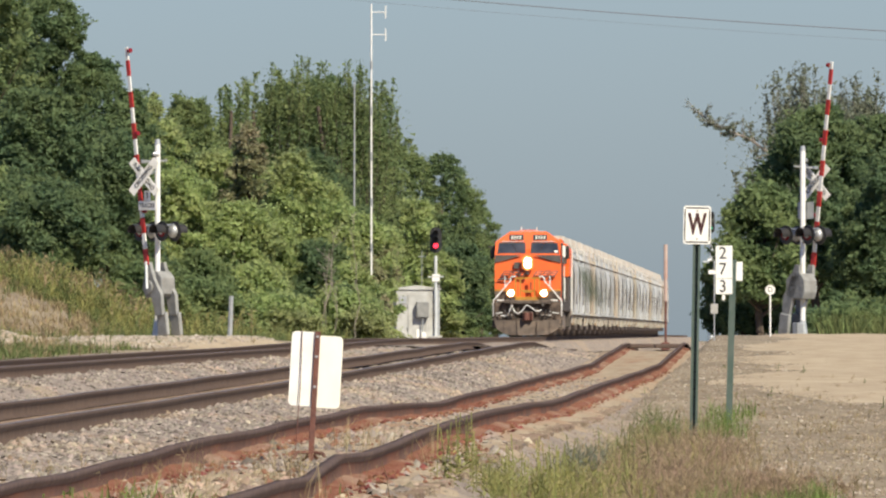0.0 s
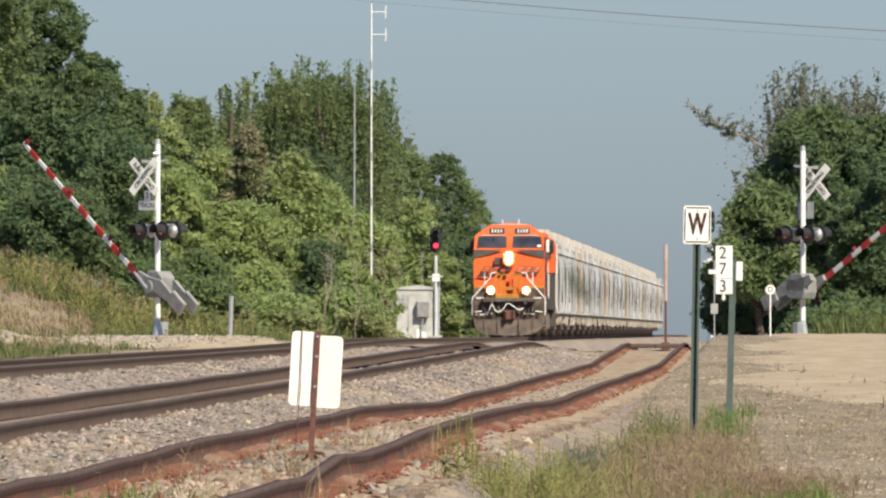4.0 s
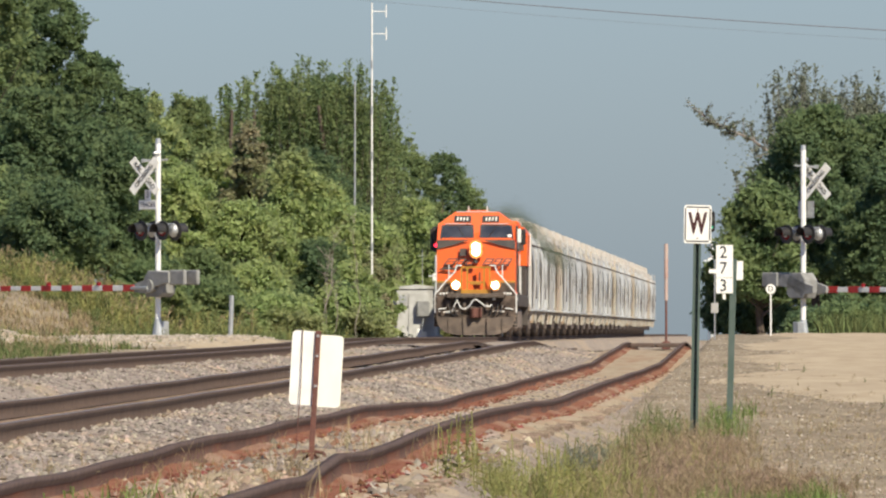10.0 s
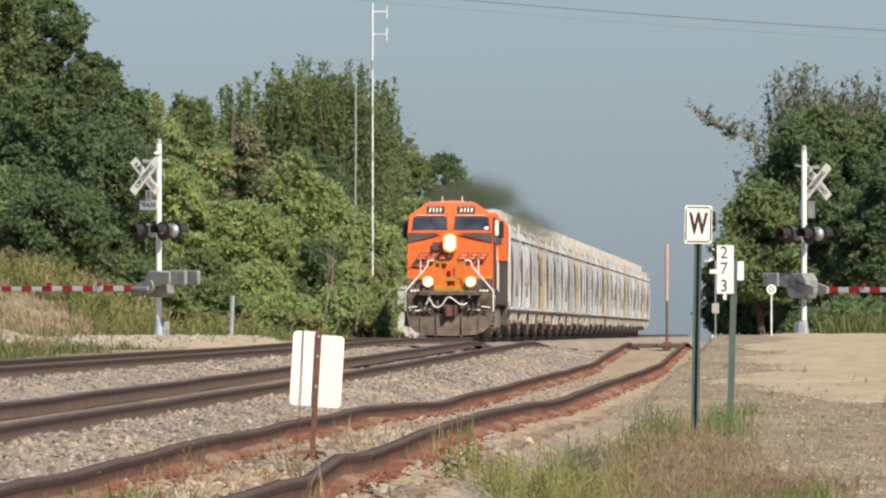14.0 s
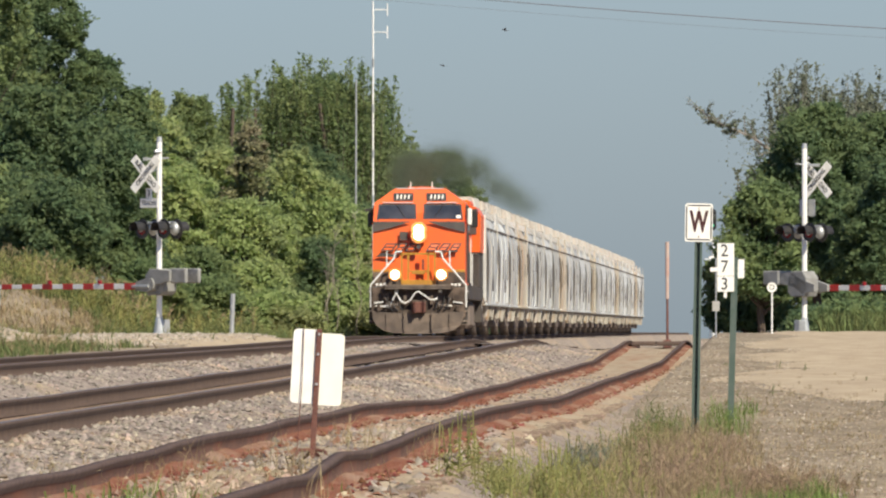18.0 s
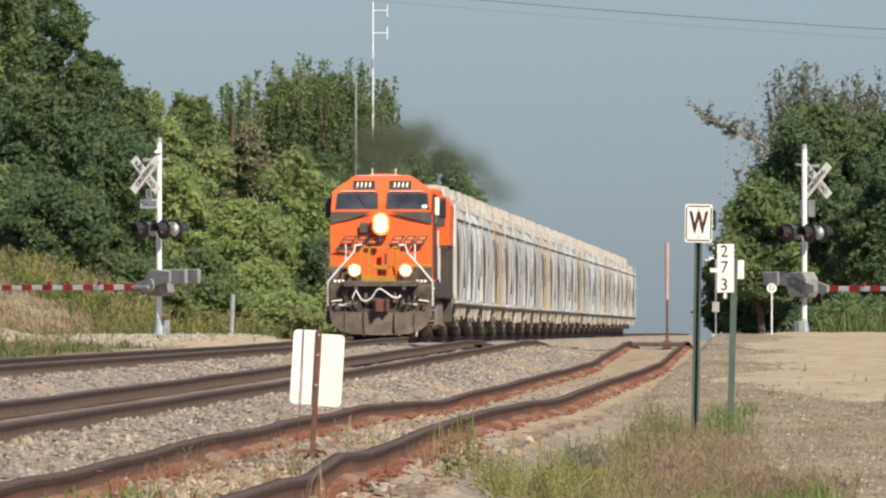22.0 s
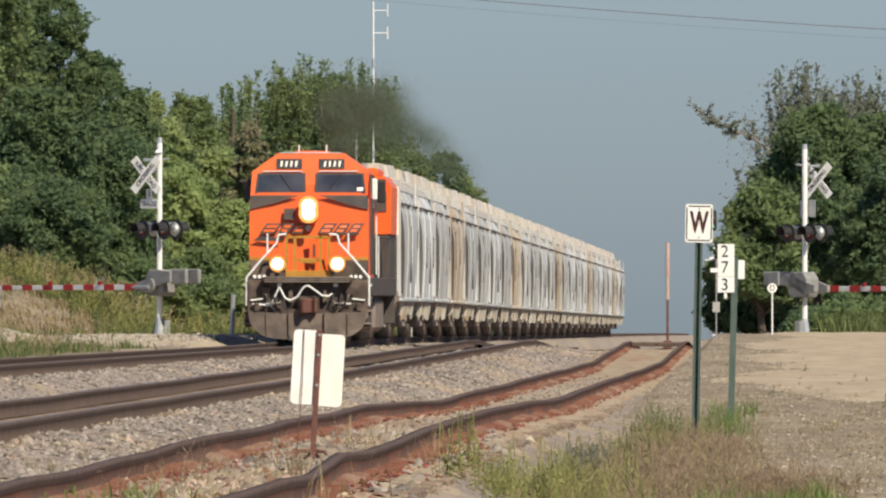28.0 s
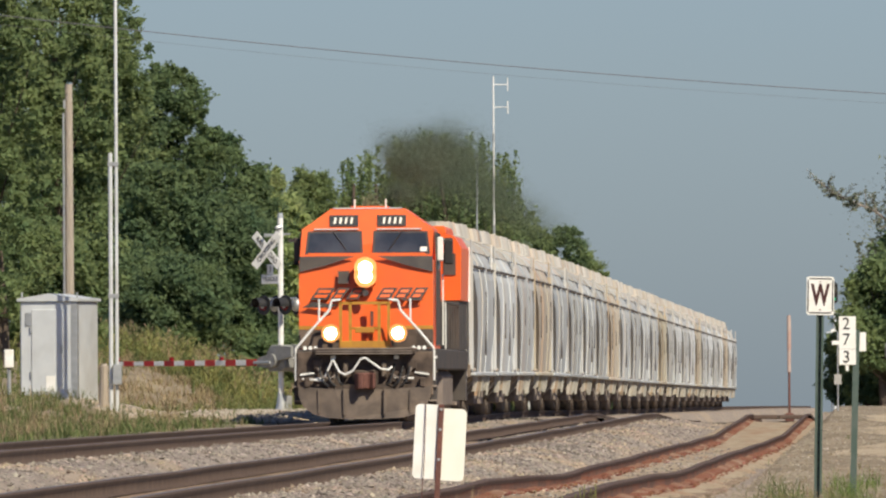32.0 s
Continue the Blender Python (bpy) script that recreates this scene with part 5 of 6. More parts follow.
plumes("yellow-green weeds crowding the siding rail", 46, -2.35, 117, 0.24, 4, 0.24, 0.58, M_YWEED, 50, stems=6, width=0.003)
plumes("dry wisps of grass among the ballast", 60, -5.6, 112, 0.8, 16, 0.08, 0.26, M_DRYGRASS, 51, stems=4, sprays=4, zf=ballast_z)
plumes("small green weeds among the ballast", 34, -5.3, 104, 0.7, 10, 0.05, 0.14, M_BRIGHTGRASS, 52, stems=6, sprays=5, width=0.004, zf=ballast_z)
plumes("dry stalks between the siding rails", 60, -4.0, 106, 0.6, 14, 0.10, 0.36, M_DRYGRASS, 53, stems=3, sprays=4, zf=ballast_z)
plumes("tall grey-green weeds before the whistle post", 34, -1.62, 162, 0.30, 9, 0.35, 0.80, M_GRASS, 74, stems=5, sprays=7, width=0.003)
plumes("bluish-green bushy weed beside the siding", 26, -1.86, 127, 0.14, 2.5, 0.28, 0.50, M_LEAF_GREY, 44, stems=14, width=0.003)
plumes("thin dry weeds scattered over the yard", 160, -0.2, 200, 1.6, 60, 0.05, 0.16, M_DRYGRASS, 45, stems=5, sprays=5)
plumes("green tufts at the foot of the milepost", 40, -1.02, 191, 0.30, 9, 0.12, 0.38, M_BRIGHTGRASS, 46, stems=7, sprays=5, width=0.003)
plumes("dry stalks arching over the siding rail", 34, -2.75, 118, 0.35, 14, 0.16, 0.42, M_DRYGRASS, 47, stems=4, sprays=4)
grass("weeds", "bright green tuft of grass by the milepost", 520, -1.42, -0.66, 180, 204, 0.06, 0.36, M_BRIGHTGRASS, 15, width=0.0045, keep=patchy(5, -0.3))
grass("weeds", "bright green grass at the near verge", 2600, -0.72, 0.16, 110, 119, 0.06, 0.24, M_BRIGHTGRASS, 16, width=0.005, keep=patchy(6, -0.35))
grass("weeds", "yellow-green grass beside the siding", 350, -2.85, -1.2, 108, 122, 0.06, 0.26, M_BRIGHTGRASS, 17, width=0.0045, keep=patchy(7, 0.0))
grass("weeds", "few green weeds between the siding rails", 380, -4.7, -3.0, 87, 99, 0.06, 0.20, M_BRIGHTGRASS, 18, zf=ballast_z, width=0.005)
grass("dry_grass", "dry stalks growing between the siding rails", 420, -4.7, -2.6, 90, 135, 0.12, 0.42, M_DRYGRASS, 19, zf=ballast_z, width=0.0025)


def weed_plants(label, spots, material, seed):
    """Upright weeds: a stem with pointed leaves in whorls, all in one mesh."""
    rng = np.random.default_rng(seed)
    V, F = [], []
    for x, y, h in spots:
        z = float(ballast_z(np.array(x), np.array(y))) if x < -2.6 else float(land(x, y))
        lean = rng.normal(0, 0.08, 2) * h
        for k in range(int(10 + 34 * h)):
            u = (k + 1) / (11 + 34 * h)
            c = np.array([x + lean[0] * u, y + lean[1] * u, z + h * u])
            a = rng.uniform(0, 6.28)
            ln = 0.10 * (1.15 - u) * rng.uniform(0.6, 1.2) + 0.015
            out = np.array([math.cos(a), math.sin(a), rng.uniform(-0.25, 0.7)]) * ln
            side = np.array([-math.sin(a), math.cos(a), 0]) * ln * 0.14
            b = len(V)
            V += [c, c + out * 0.5 + side, c + out - np.array([0, 0, ln * 0.3]), c + out * 0.5 - side]
            F.append((b, b + 1, b + 2, b + 3))
        b = len(V)
        w = 0.004
        V += [np.array([x - w, y, z]), np.array([x + w, y, z]), np.array([x + w + lean[0], y + lean[1], z + h]), np.array([x - w + lean[0], y + lean[1], z + h])]
        F.append((b, b + 1, b + 2, b + 3))
    tagged(sheet("weeds", np.array(V), np.array(F), material), label, "weeds", kind="stuff")


wr = np.random.default_rng(77)
weed_plants("tall yellow-green weeds at the verge of the siding", [(wr.uniform(-2.75, -1.75), wr.uniform(112, 123), wr.uniform(0.22, 0.52)) for _ in range(64)], M_YWEED, 1)
weed_plants("grey-green leafy weeds near the whistle post", [(wr.uniform(-2.1, -1.2), wr.uniform(124, 176), wr.uniform(0.22, 0.55)) for _ in range(22)], M_GRASS, 2)
weed_plants("brown seeding weeds near the whistle post", [(wr.uniform(-1.75, -0.7), wr.uniform(120, 168), wr.uniform(0.18, 0.40)) for _ in range(26)], M_SEED, 3)
weed_plants("green weeds beside the siding rails", [(wr.uniform(-4.8, -4.2), wr.uniform(88, 97), wr.uniform(0.1, 0.22)) for _ in range(14)], M_BRIGHTGRASS, 4)
weed_plants("low weeds scattered over the gravel yard", [(wr.uniform(-1.6, 1.5), wr.uniform(150, 300), wr.uniform(0.06, 0.2)) for _ in range(12)], M_GRASS, 5)

# across the tracks
plumes("mixed dry and green weeds on the far verge", 600, -18.5, 290, 3.5, 45, 0.10, 0.38, M_DRYGRASS, 63, stems=5, sprays=6, width=0.006, name="verge_weeds", start=0.2)
plumes("leafy green weeds on the far verge", 1100, -18.5, 300, 3.5, 45, 0.10, 0.40, M_GRASS, 64, stems=5, sprays=6, width=0.007, name="verge_weeds", start=0.2)
grass("verge_grass", "long green grass on the far verge of the main line", 36000, -24, -14.2, 205, 374, 0.06, 0.27, M_GRASS, 21, width=0.009,
      keep=lambda x, y: (x < -19.2) | (y < 326))
grass("verge_grass", "tall dry grass before the relay house", 3800, -22, -14.8, 230, 335, 0.15, 0.42, M_DRYGRASS, 22, width=0.009)
grass("verge_grass", "green grass and weeds beyond the road", 24000, -34, -14.3, 405, 500, 0.10, 0.40, M_GRASS, 23, width=0.012,
      keep=lambda x, y: ~((x > -22.6) & (x < -20.0) & (y > 414) & (y < 436)))
plumes("leafy green weeds beyond the road", 1100, -24, 445, 9, 38, 0.25, 0.75, M_GRASS, 61, stems=4, sprays=8, width=0.012, name="verge_weeds", start=0.15, bare=(-23.0, -19.8, 404, 437))
plumes("yellow-green weeds beyond the road", 700, -23, 440, 8, 36, 0.25, 0.65, M_YWEED, 62, stems=4, sprays=8, width=0.012, name="verge_weeds", start=0.15, bare=(-23.0, -19.8, 404, 437))
grass("verge_grass", "dry grass thinly growing on the bare bank", 8000, -24, -19, 408, 446, 0.08, 0.3, M_DRYGRASS, 27, width=0.012)
plumes("stand of tall yellowing corn on the low bank", 600, -29, 461, 7.5, 11, 1.0, 1.55, M_DRYGRASS, 24, stems=3, sprays=10, width=0.018, name="corn_stand", start=0.1)
plumes("green lower stand of corn on the bank", 1150, -28.5, 458, 7.5, 13, 0.8, 1.4, M_YWEED, 25, stems=3, sprays=12, width=0.020, name="corn_stand", start=0.1)
plumes("dark green stand of corn on the bank", 750, -28.5, 459, 7.5, 13, 0.7, 1.35, M_GRASS, 28, stems=3, sprays=12, width=0.020, name="corn_stand", start=0.1)
grass("roadside_grass", "green roadside grass under the trees", 22000, 0.6, 10, 412, 450, 0.25, 0.8, M_GRASS, 26, width=0.02)


# ---- locomotive: front at y = 0, rail head at z = 0 ----
def make_truck(parent, y, axles, gauge=0.75, rw=0.52, frame_mat=M_UNDER):
    """A bogie: side frames, axles with wheels, springs. Returns the wheelsets."""
    tr = part("bogie", B(-0.55, 0.55, y - 0.5, y + 0.5, 0.5, 0.8, bevel=0.04), frame_mat, parent)
    span = max(axles) - min(axles)
    for s in (-1, 1):
        fr = bmesh.new()
        a, b = y + min(axles) - 0.35, y + max(axles) + 0.35
        prism(fr, [(a, 0.62), (a, 0.86), (a + 0.5, 0.98), (b - 0.5, 0.98), (b, 0.86), (b, 0.62), (b - 0.45, 0.40), (y + 0.4, 0.34), (y - 0.4, 0.34), (a + 0.45, 0.40)], "x", s * 1.02 - 0.07, s * 1.02 + 0.07)
        part("side_frame", fr, frame_mat, tr)
        for o in axles:
            part("journal_box", B(s * 1.06 - 0.12, s * 1.06 + 0.12, y + o - 0.17, y + o + 0.17, rw - 0.17, rw + 0.17, bevel=0.03), frame_mat, tr)
        part("spring", R((s * 1.02, y, 0.42), (s * 1.02, y, 0.8), 0.16, 10), frame_mat, tr)
    sets = []
    for o in axles:
        ws = bmesh.new()
        rod(ws, (-0.9, 0, 0), (0.9, 0, 0), 0.09, 10)
        for s in (-1, 1):
            rod(ws, (s * (gauge - 0.07), 0, 0), (s * (gauge + 0.07), 0, 0), rw, 24)
            rod(ws, (s * (gauge - 0.10), 0, 0), (s * (gauge - 0.07), 0, 0), rw + 0.028, 24)
        w = part("wheelset", ws, M_UNDER, tr, "dusty steel wheels on an axle")
        w.matrix_basis = pose(0, y + o, rw + 0.002)
        sets.append(w)
    return sets


loco = thing("locomotive", "orange and black diesel locomotive with lit headlight and ditch lights", "locomotive")
part("underframe", B(-1.50, 1.50, 1.0, 21.6, 1.08, 1.52, bevel=0.03), M_LBLACK, loco, "black sill and walkways")
part("fuel_tank", B(-1.38, 1.38, 7.6, 14.6, 0.22, 1.08, bevel=0.12), M_UNDER, loco)
LOCO_SETS = make_truck(loco, 4.3, (-1.9, 0, 1.9)) + make_truck(loco, 17.9, (-1.9, 0, 1.9))
# plough, pilot and draught gear
pl = bmesh.new()
prism(pl, [(-1.38, 0.74), (-1.37, 0.52), (-1.28, 0.33), (-1.08, 0.17), (-0.80, 0.09), (-0.35, 0.06), (0.35, 0.06), (0.80, 0.09), (1.08, 0.17), (1.28, 0.33), (1.37, 0.52), (1.38, 0.74), (0.62, 0.68), (0.40, 0.78), (-0.40, 0.78), (-0.62, 0.68)], "y", 0.16, 0.24)
for q in pl.verts:
    q.co.y += 0.24 * abs(q.co.x) / 1.36 - 0.14 * max(0.0, 0.5 - q.co.z) - 0.20
part("plough", pl, M_PLOW, loco, "dusty grey-brown snow plough")
for s in (-1, 1):
    part("plough_rib", P([(-0.07, 0.14), (-0.03, 0.70), (0.18, 0.70), (0.20, 0.14)], "x", s * 0.42 - 0.02, s * 0.42 + 0.02), M_PLOW, loco)
    part("plough_rib", P([(0.06, 0.18), (0.08, 0.68), (0.26, 0.68), (0.28, 0.18)], "x", s * 0.95 - 0.02, s * 0.95 + 0.02), M_PLOW, loco)
    part("plough_bracket", B(s * 0.72 - 0.09, s * 0.72 + 0.09, 0.12, 0.32, 0.66, 0.86, bevel=0.02), M_PILOT, loco)
    part("pin_bracket", B(s * 1.20 - 0.06, s * 1.20 + 0.06, 0.14, 0.32, 0.72, 0.92, bevel=0.02), M_PILOT, loco)
part("pilot", B(-1.42, 1.42, 0.30, 0.42, 0.55, 1.46, bevel=0.02), M_PILOT, loco, "grimy black pilot plate")
part("anticlimber", B(-1.05, 1.05, 0.02, 0.42, 1.40, 1.54, bevel=0.025), M_PILOT, loco)
for zz in (1.42, 1.47, 1.52):
    part("anticlimber_rib", B(-1.0, 1.0, -0.02, 0.03, zz - 0.012, zz + 0.012), M_UNDER, loco)
part("draught_box", B(-0.24, 0.24, 0.10, 0.5, 0.66, 1.08, bevel=0.04), M_PILOT, loco)
cpl = bmesh.new()
prism(cpl, [(-0.16, 0.3), (-0.20, -0.05), (-0.12, -0.28), (-0.02, -0.30), (0.0, -0.12), (0.10, -0.10), (0.20, -0.22), (0.24, -0.02), (0.16, 0.3)], "z", 0.68, 1.02)
bmesh.ops.bevel(cpl, geom=cpl.edges[:], offset=0.025, segments=1, affect="EDGES")
part("coupler", cpl, M_RUSTPOST, loco, "rusty brown knuckle coupler")
part("cut_lever", pipe(bmesh.new(), [(-1.30, 0.22, 0.90), (-0.86, 0.16, 0.86), (-0.66, 0.10, 1.30), (-0.52, 0.02, 1.04), (-0.40, -0.02, 0.98), (-0.24, -0.02, 1.06), (-0.08, -0.04, 1.30), (0.02, -0.04, 1.33), (0.18, -0.02, 1.22),
                                        (0.34, -0.02, 1.10), (0.50, 0.02, 1.08), (0.57, 0.1, 1.14)], 0.022), M_WHITE, loco, "white bent uncoupling lever")
for s in (-1, 1):
    for j, xx in enumerate((0.62, 0.80, 0.95)):
        part("brake_hose", pipe(bmesh.new(), [(s * xx, 0.28, 1.20), (s * (xx - 0.03), 0.10, 1.02), (s * (xx - 0.10), 0.06, 0.82), (s * (xx - 0.2), 0.10, 0.74)], 0.024), M_BLACK, loco)
    part("hose_fitting", B(s * 0.66 - 0.05, s * 0.66 + 0.05, 0.24, 0.30, 1.30, 1.38), M_WHITE, loco, "small white fitting")
    part("grab_iron", pipe(bmesh.new(), [(s * 0.62, 0.2, 0.92), (s * 1.02, 0.22, 0.90)], 0.02), M_WHITE, loco)
    part("mu_receptacle", B(s * 0.98 - 0.10, s * 0.98 + 0.10, 0.22, 0.30, 1.10, 1.30, bevel=0.02), M_PILOT, loco, "grimy cable socket")
    part("bracket", B(s * 0.40 - 0.05, s * 0.40 + 0.05, 0.16, 0.32, 0.92, 1.24, bevel=0.02), M_PLOW, loco)
    part("white_grab", pipe(bmesh.new(), [(s * 1.05, 0.27, 1.02), (s * 1.34, 0.27, 0.98)], 0.022), M_WHITE, loco)
    part("cable_loop", pipe(bmesh.new(), [(s * 0.98, 0.2, 1.12), (s * 0.9, 0.1, 0.95), (s * 0.72, 0.08, 0.9), (s * 0.55, 0.12, 1.0)], 0.02), M_UNDER, loco)
    # steps at the corners
    st = part("step_well", B(s * 1.28 - 0.20, s * 1.28 + 0.20, 0.45, 1.0, 0.36, 1.50, bevel=0.02), M_LBLACK, loco)
    for zz in (0.42, 0.72, 1.02, 1.32):
        part("step_tread", B(s * 1.28 - 0.22, s * 1.28 + 0.22, 0.38, 0.62, zz, zz + 0.04), M_WHITE if zz > 1.3 else M_UNDER, st)
    for j in range(3):
        part("step_lamp", R((s * (1.02 + 0.11 * j), 0.26, 1.54), (s * (1.02 + 0.11 * j), 0.30, 1.54), 0.042, 10), M_SIGN, loco, "small pale lamp")
    # white handrails that splay outward to the steps
    part("handrail", pipe(bmesh.new(), [(s * 0.50, 0.42, 2.54), (s * 0.69, 0.42, 2.52), (s * 0.74, 0.42, 2.32), (s * 1.12, 0.38, 1.90), (s * 1.44, 0.36, 1.52), (s * 1.44, 0.36, 0.86)], 0.026), M_WHITE, loco, "white splayed end handrail")
    part("handrail", pipe(bmesh.new(), [(s * 0.95, 0.40, 2.56), (s * 0.95, 0.40, 2.08)], 0.022), M_WHITE, loco, "white upright handrail")
    for k in range(9):
        yy = 6.4 + 1.75 * k
        part("stanchion", R((s * 1.49, yy, 1.52), (s * 1.49, yy, 2.50), 0.018, 6), M_WHITE if k == 0 else M_LBLACK, loco)
    part("side_rail", R((s * 1.49, 6.4, 2.50), (s * 1.49, 20.4, 2.50), 0.018, 6), M_LBLACK, loco)
    # ditch lights
    dl = part("ditch_light", B(s * 0.70 - 0.14, s * 0.70 + 0.14, 0.12, 0.34, 1.69, 1.99, bevel=0.03), M_LBLACK, loco)
    part("lens", R((s * 0.70, 0.08, 1.84), (s * 0.70, 0.13, 1.84), 0.125, 20), M_LAMP, dl, "glaring lit lamp")
    # Glare put on as a glowing ring wider than the lens.
    part("rim", R((s * 0.70, 0.10, 1.84), (s * 0.70, 0.128, 1.84), 0.19, 20), M_LAMPGLARE, dl)
# end platform gate, yellow
for xx in (-0.50, -0.30, 0.30, 0.50):
    part("platform_post", B(xx - 0.03, xx + 0.03, 0.30, 0.36, 1.52, 2.50), M_YELLOW, loco, "yellow gate post")
part("platform_plate", B(-0.52, 0.52, 0.26, 0.32, 1.50, 1.68, bevel=0.01), M_YELLOW, loco, "yellow step plate")
part("platform_rail", B(-0.52, 0.52, 0.30, 0.35, 2.44, 2.50), M_YELLOW, loco)
part("platform_rail", B(-0.30, 0.30, 0.30, 0.35, 1.92, 1.97), M_YELLOW, loco)
part("number_box", B(-0.20, 0.20, 0.24, 0.30, 1.85, 1.97, bevel=0.01), M_YELLOW, loco, "bright yellow plate")
# nose: its front leans back a little; the cab rises behind it
ns = bmesh.new()
prism(ns, [(-1.40, 1.52), (-1.40, 3.36), (-1.20, 3.52), (1.20, 3.52), (1.40, 3.36), (1.40, 1.52)], "y", 0.95, 2.9)
for q in ns.verts:
    if q.co.y < 1.0:
        q.co.y += max(0.0, q.co.z - 2.6) * 0.28 + 0.10 * abs(q.co.x)
part("nose", ns, M_ORANGE, loco, "bright orange short hood")
NF = lambda x, z, out=0.0: 0.95 + max(0.0, z - 2.6) * 0.28 + 0.10 * abs(x) - out


def on_nose(name, pts, material, out, label="", parent=loco):
    """A thin plate that follows the nose's front."""
    bm = bmesh.new()
    a = [bm.verts.new((x, NF(x, z, out), z)) for x, z in pts]
    b = [bm.verts.new((x, NF(x, z, -0.01), z)) for x, z in pts]
    n = len(pts)
    bm.faces.new(a), bm.faces.new(b[::-1])
    for i in range(n):
        bm.faces.new((a[i], b[i], b[(i + 1) % n], a[(i + 1) % n]))
    bmesh.ops.recalc_face_normals(bm, faces=bm.faces[:])
    return part(name, bm, material, parent, label)


for s in (-1, 1):
    on_nose("paint_band", [(s * 0.24, 3.45), (s * 1.385, 3.45), (s * 1.395, 3.12), (s * 0.80, 3.27)], M_LBLACK, 0.006, "black swept paint band")
    on_nose("yellow_stripe", [(s * 0.60, 1.93), (s * 1.398, 1.93), (s * 1.398, 2.00), (s * 0.60, 2.00)], M_YELLOW, 0.006, "yellow paint stripe")
    on_nose("lower_panel", [(s * 0.52, 1.53), (s * 1.399, 1.53), (s * 1.399, 1.925), (s * 0.52, 1.925)], M_PILOT, 0.005, "grimy black lower nose panel")
# emblem as plain slanting strokes
for j, (x0, x1) in enumerate(((-1.16, -0.80), (-0.74, -0.50), (-0.42, -0.16), (0.20, 0.50), (0.56, 0.82), (0.88, 1.14))):
    z0, z1, k = 2.55, 2.79, 0.17
    em = on_nose("emblem_stroke", [(x0, z0), (x1, z0), (x1 + k, z1), (x0 + k, z1)], M_LBLACK, 0.006, "dark slanting emblem block")
    for zz, w in ((z0 + 0.04, 0.06), (z0 + 0.14, 0.06)):
        f0, f1 = (zz - z0) * k / (z1 - z0), (zz + w - z0) * k / (z1 - z0)
        on_nose("emblem_gap", [(x0 + 0.05 + f0, zz), (x1 - 0.05 + f0, zz), (x1 - 0.05 + f1, zz + w), (x0 + 0.05 + f1, zz + w)], M_ORANGE, 0.010, parent=em)
on_nose("emblem_swoosh", [(-1.33, 2.38), (-0.72, 2.38), (-0.60, 2.44), (-1.12, 2.50)], M_LBLACK, 0.006, "dark wedge under the emblem")
on_nose("emblem_swoosh", [(0.75, 2.52), (1.15, 2.52), (1.20, 2.56), (0.80, 2.56)], M_LBLACK, 0.006)
on_nose("nose_window", [(-0.58, 2.88), (-0.34, 2.88), (-0.34, 3.14), (-0.58, 3.14)], M_LBLACK, 0.008, "dark recessed lamp pocket")
on_nose("nose_door", [(0.02, 1.60), (0.42, 1.60), (0.42, 2.42), (0.02, 2.42)], M_ORANGE, 0.02, "orange nose door")
on_nose("door_latch", [(0.10, 2.0), (0.16, 2.0), (0.16, 2.3), (0.10, 2.3)], M_RUSTPOST, 0.03)
# headlight on the nose
hl = part("headlight", B(-0.22, 0.22, 0.88, 1.16, 2.82, 3.36, bevel=0.05), M_ORANGE, loco, "twin headlight housing")
for zz in (3.03, 3.20):
    part("lens", R((0, 0.80, zz), (0, 0.90, zz), 0.138, 24), M_LAMP, hl, "glaring lit lamp")
    # Same painted glare round each headlight lens.
    part("rim", R((0, 0.85, zz), (0, 0.895, zz), 0.235, 24), M_LAMPGLARE, hl)
part("nose_badge", R((0, 0.84, 2.68), (0, 0.92, 2.68), 0.07, 14), M_LBLACK, loco)
# cab
cb = bmesh.new()
prism(cb, [(-1.41, 1.52), (-1.42, 3.40), (-1.38, 4.02), (-0.76, 4.46), (0.76, 4.46), (1.38, 4.02), (1.42, 3.40), (1.41, 1.52)], "y", 2.2, 5.3)
for q in cb.verts:
    if q.co.y < 3:
        q.co.y += (q.co.z - 3.4) * 0.30 if q.co.z > 3.4 else 0
part("cab", cb, M_ORANGE, loco, "orange angular cab")
CF = lambda z, out=0.0: 2.2 + max(0.0, z - 3.4) * 0.30 - out


def on_cab(name, pts, material, out, label="", parent=loco):
    bm = bmesh.new()
    a = [bm.verts.new((x, CF(z, out), z)) for x, z in pts]
    b = [bm.verts.new((x, CF(z, -0.01), z)) for x, z in pts]
    n = len(pts)
    bm.faces.new(a), bm.faces.new(b[::-1])
    for i in range(n):
        bm.faces.new((a[i], b[i], b[(i + 1) % n], a[(i + 1) % n]))
    bmesh.ops.recalc_face_normals(bm, faces=bm.faces[:])
    return part(name, bm, material, parent, label)


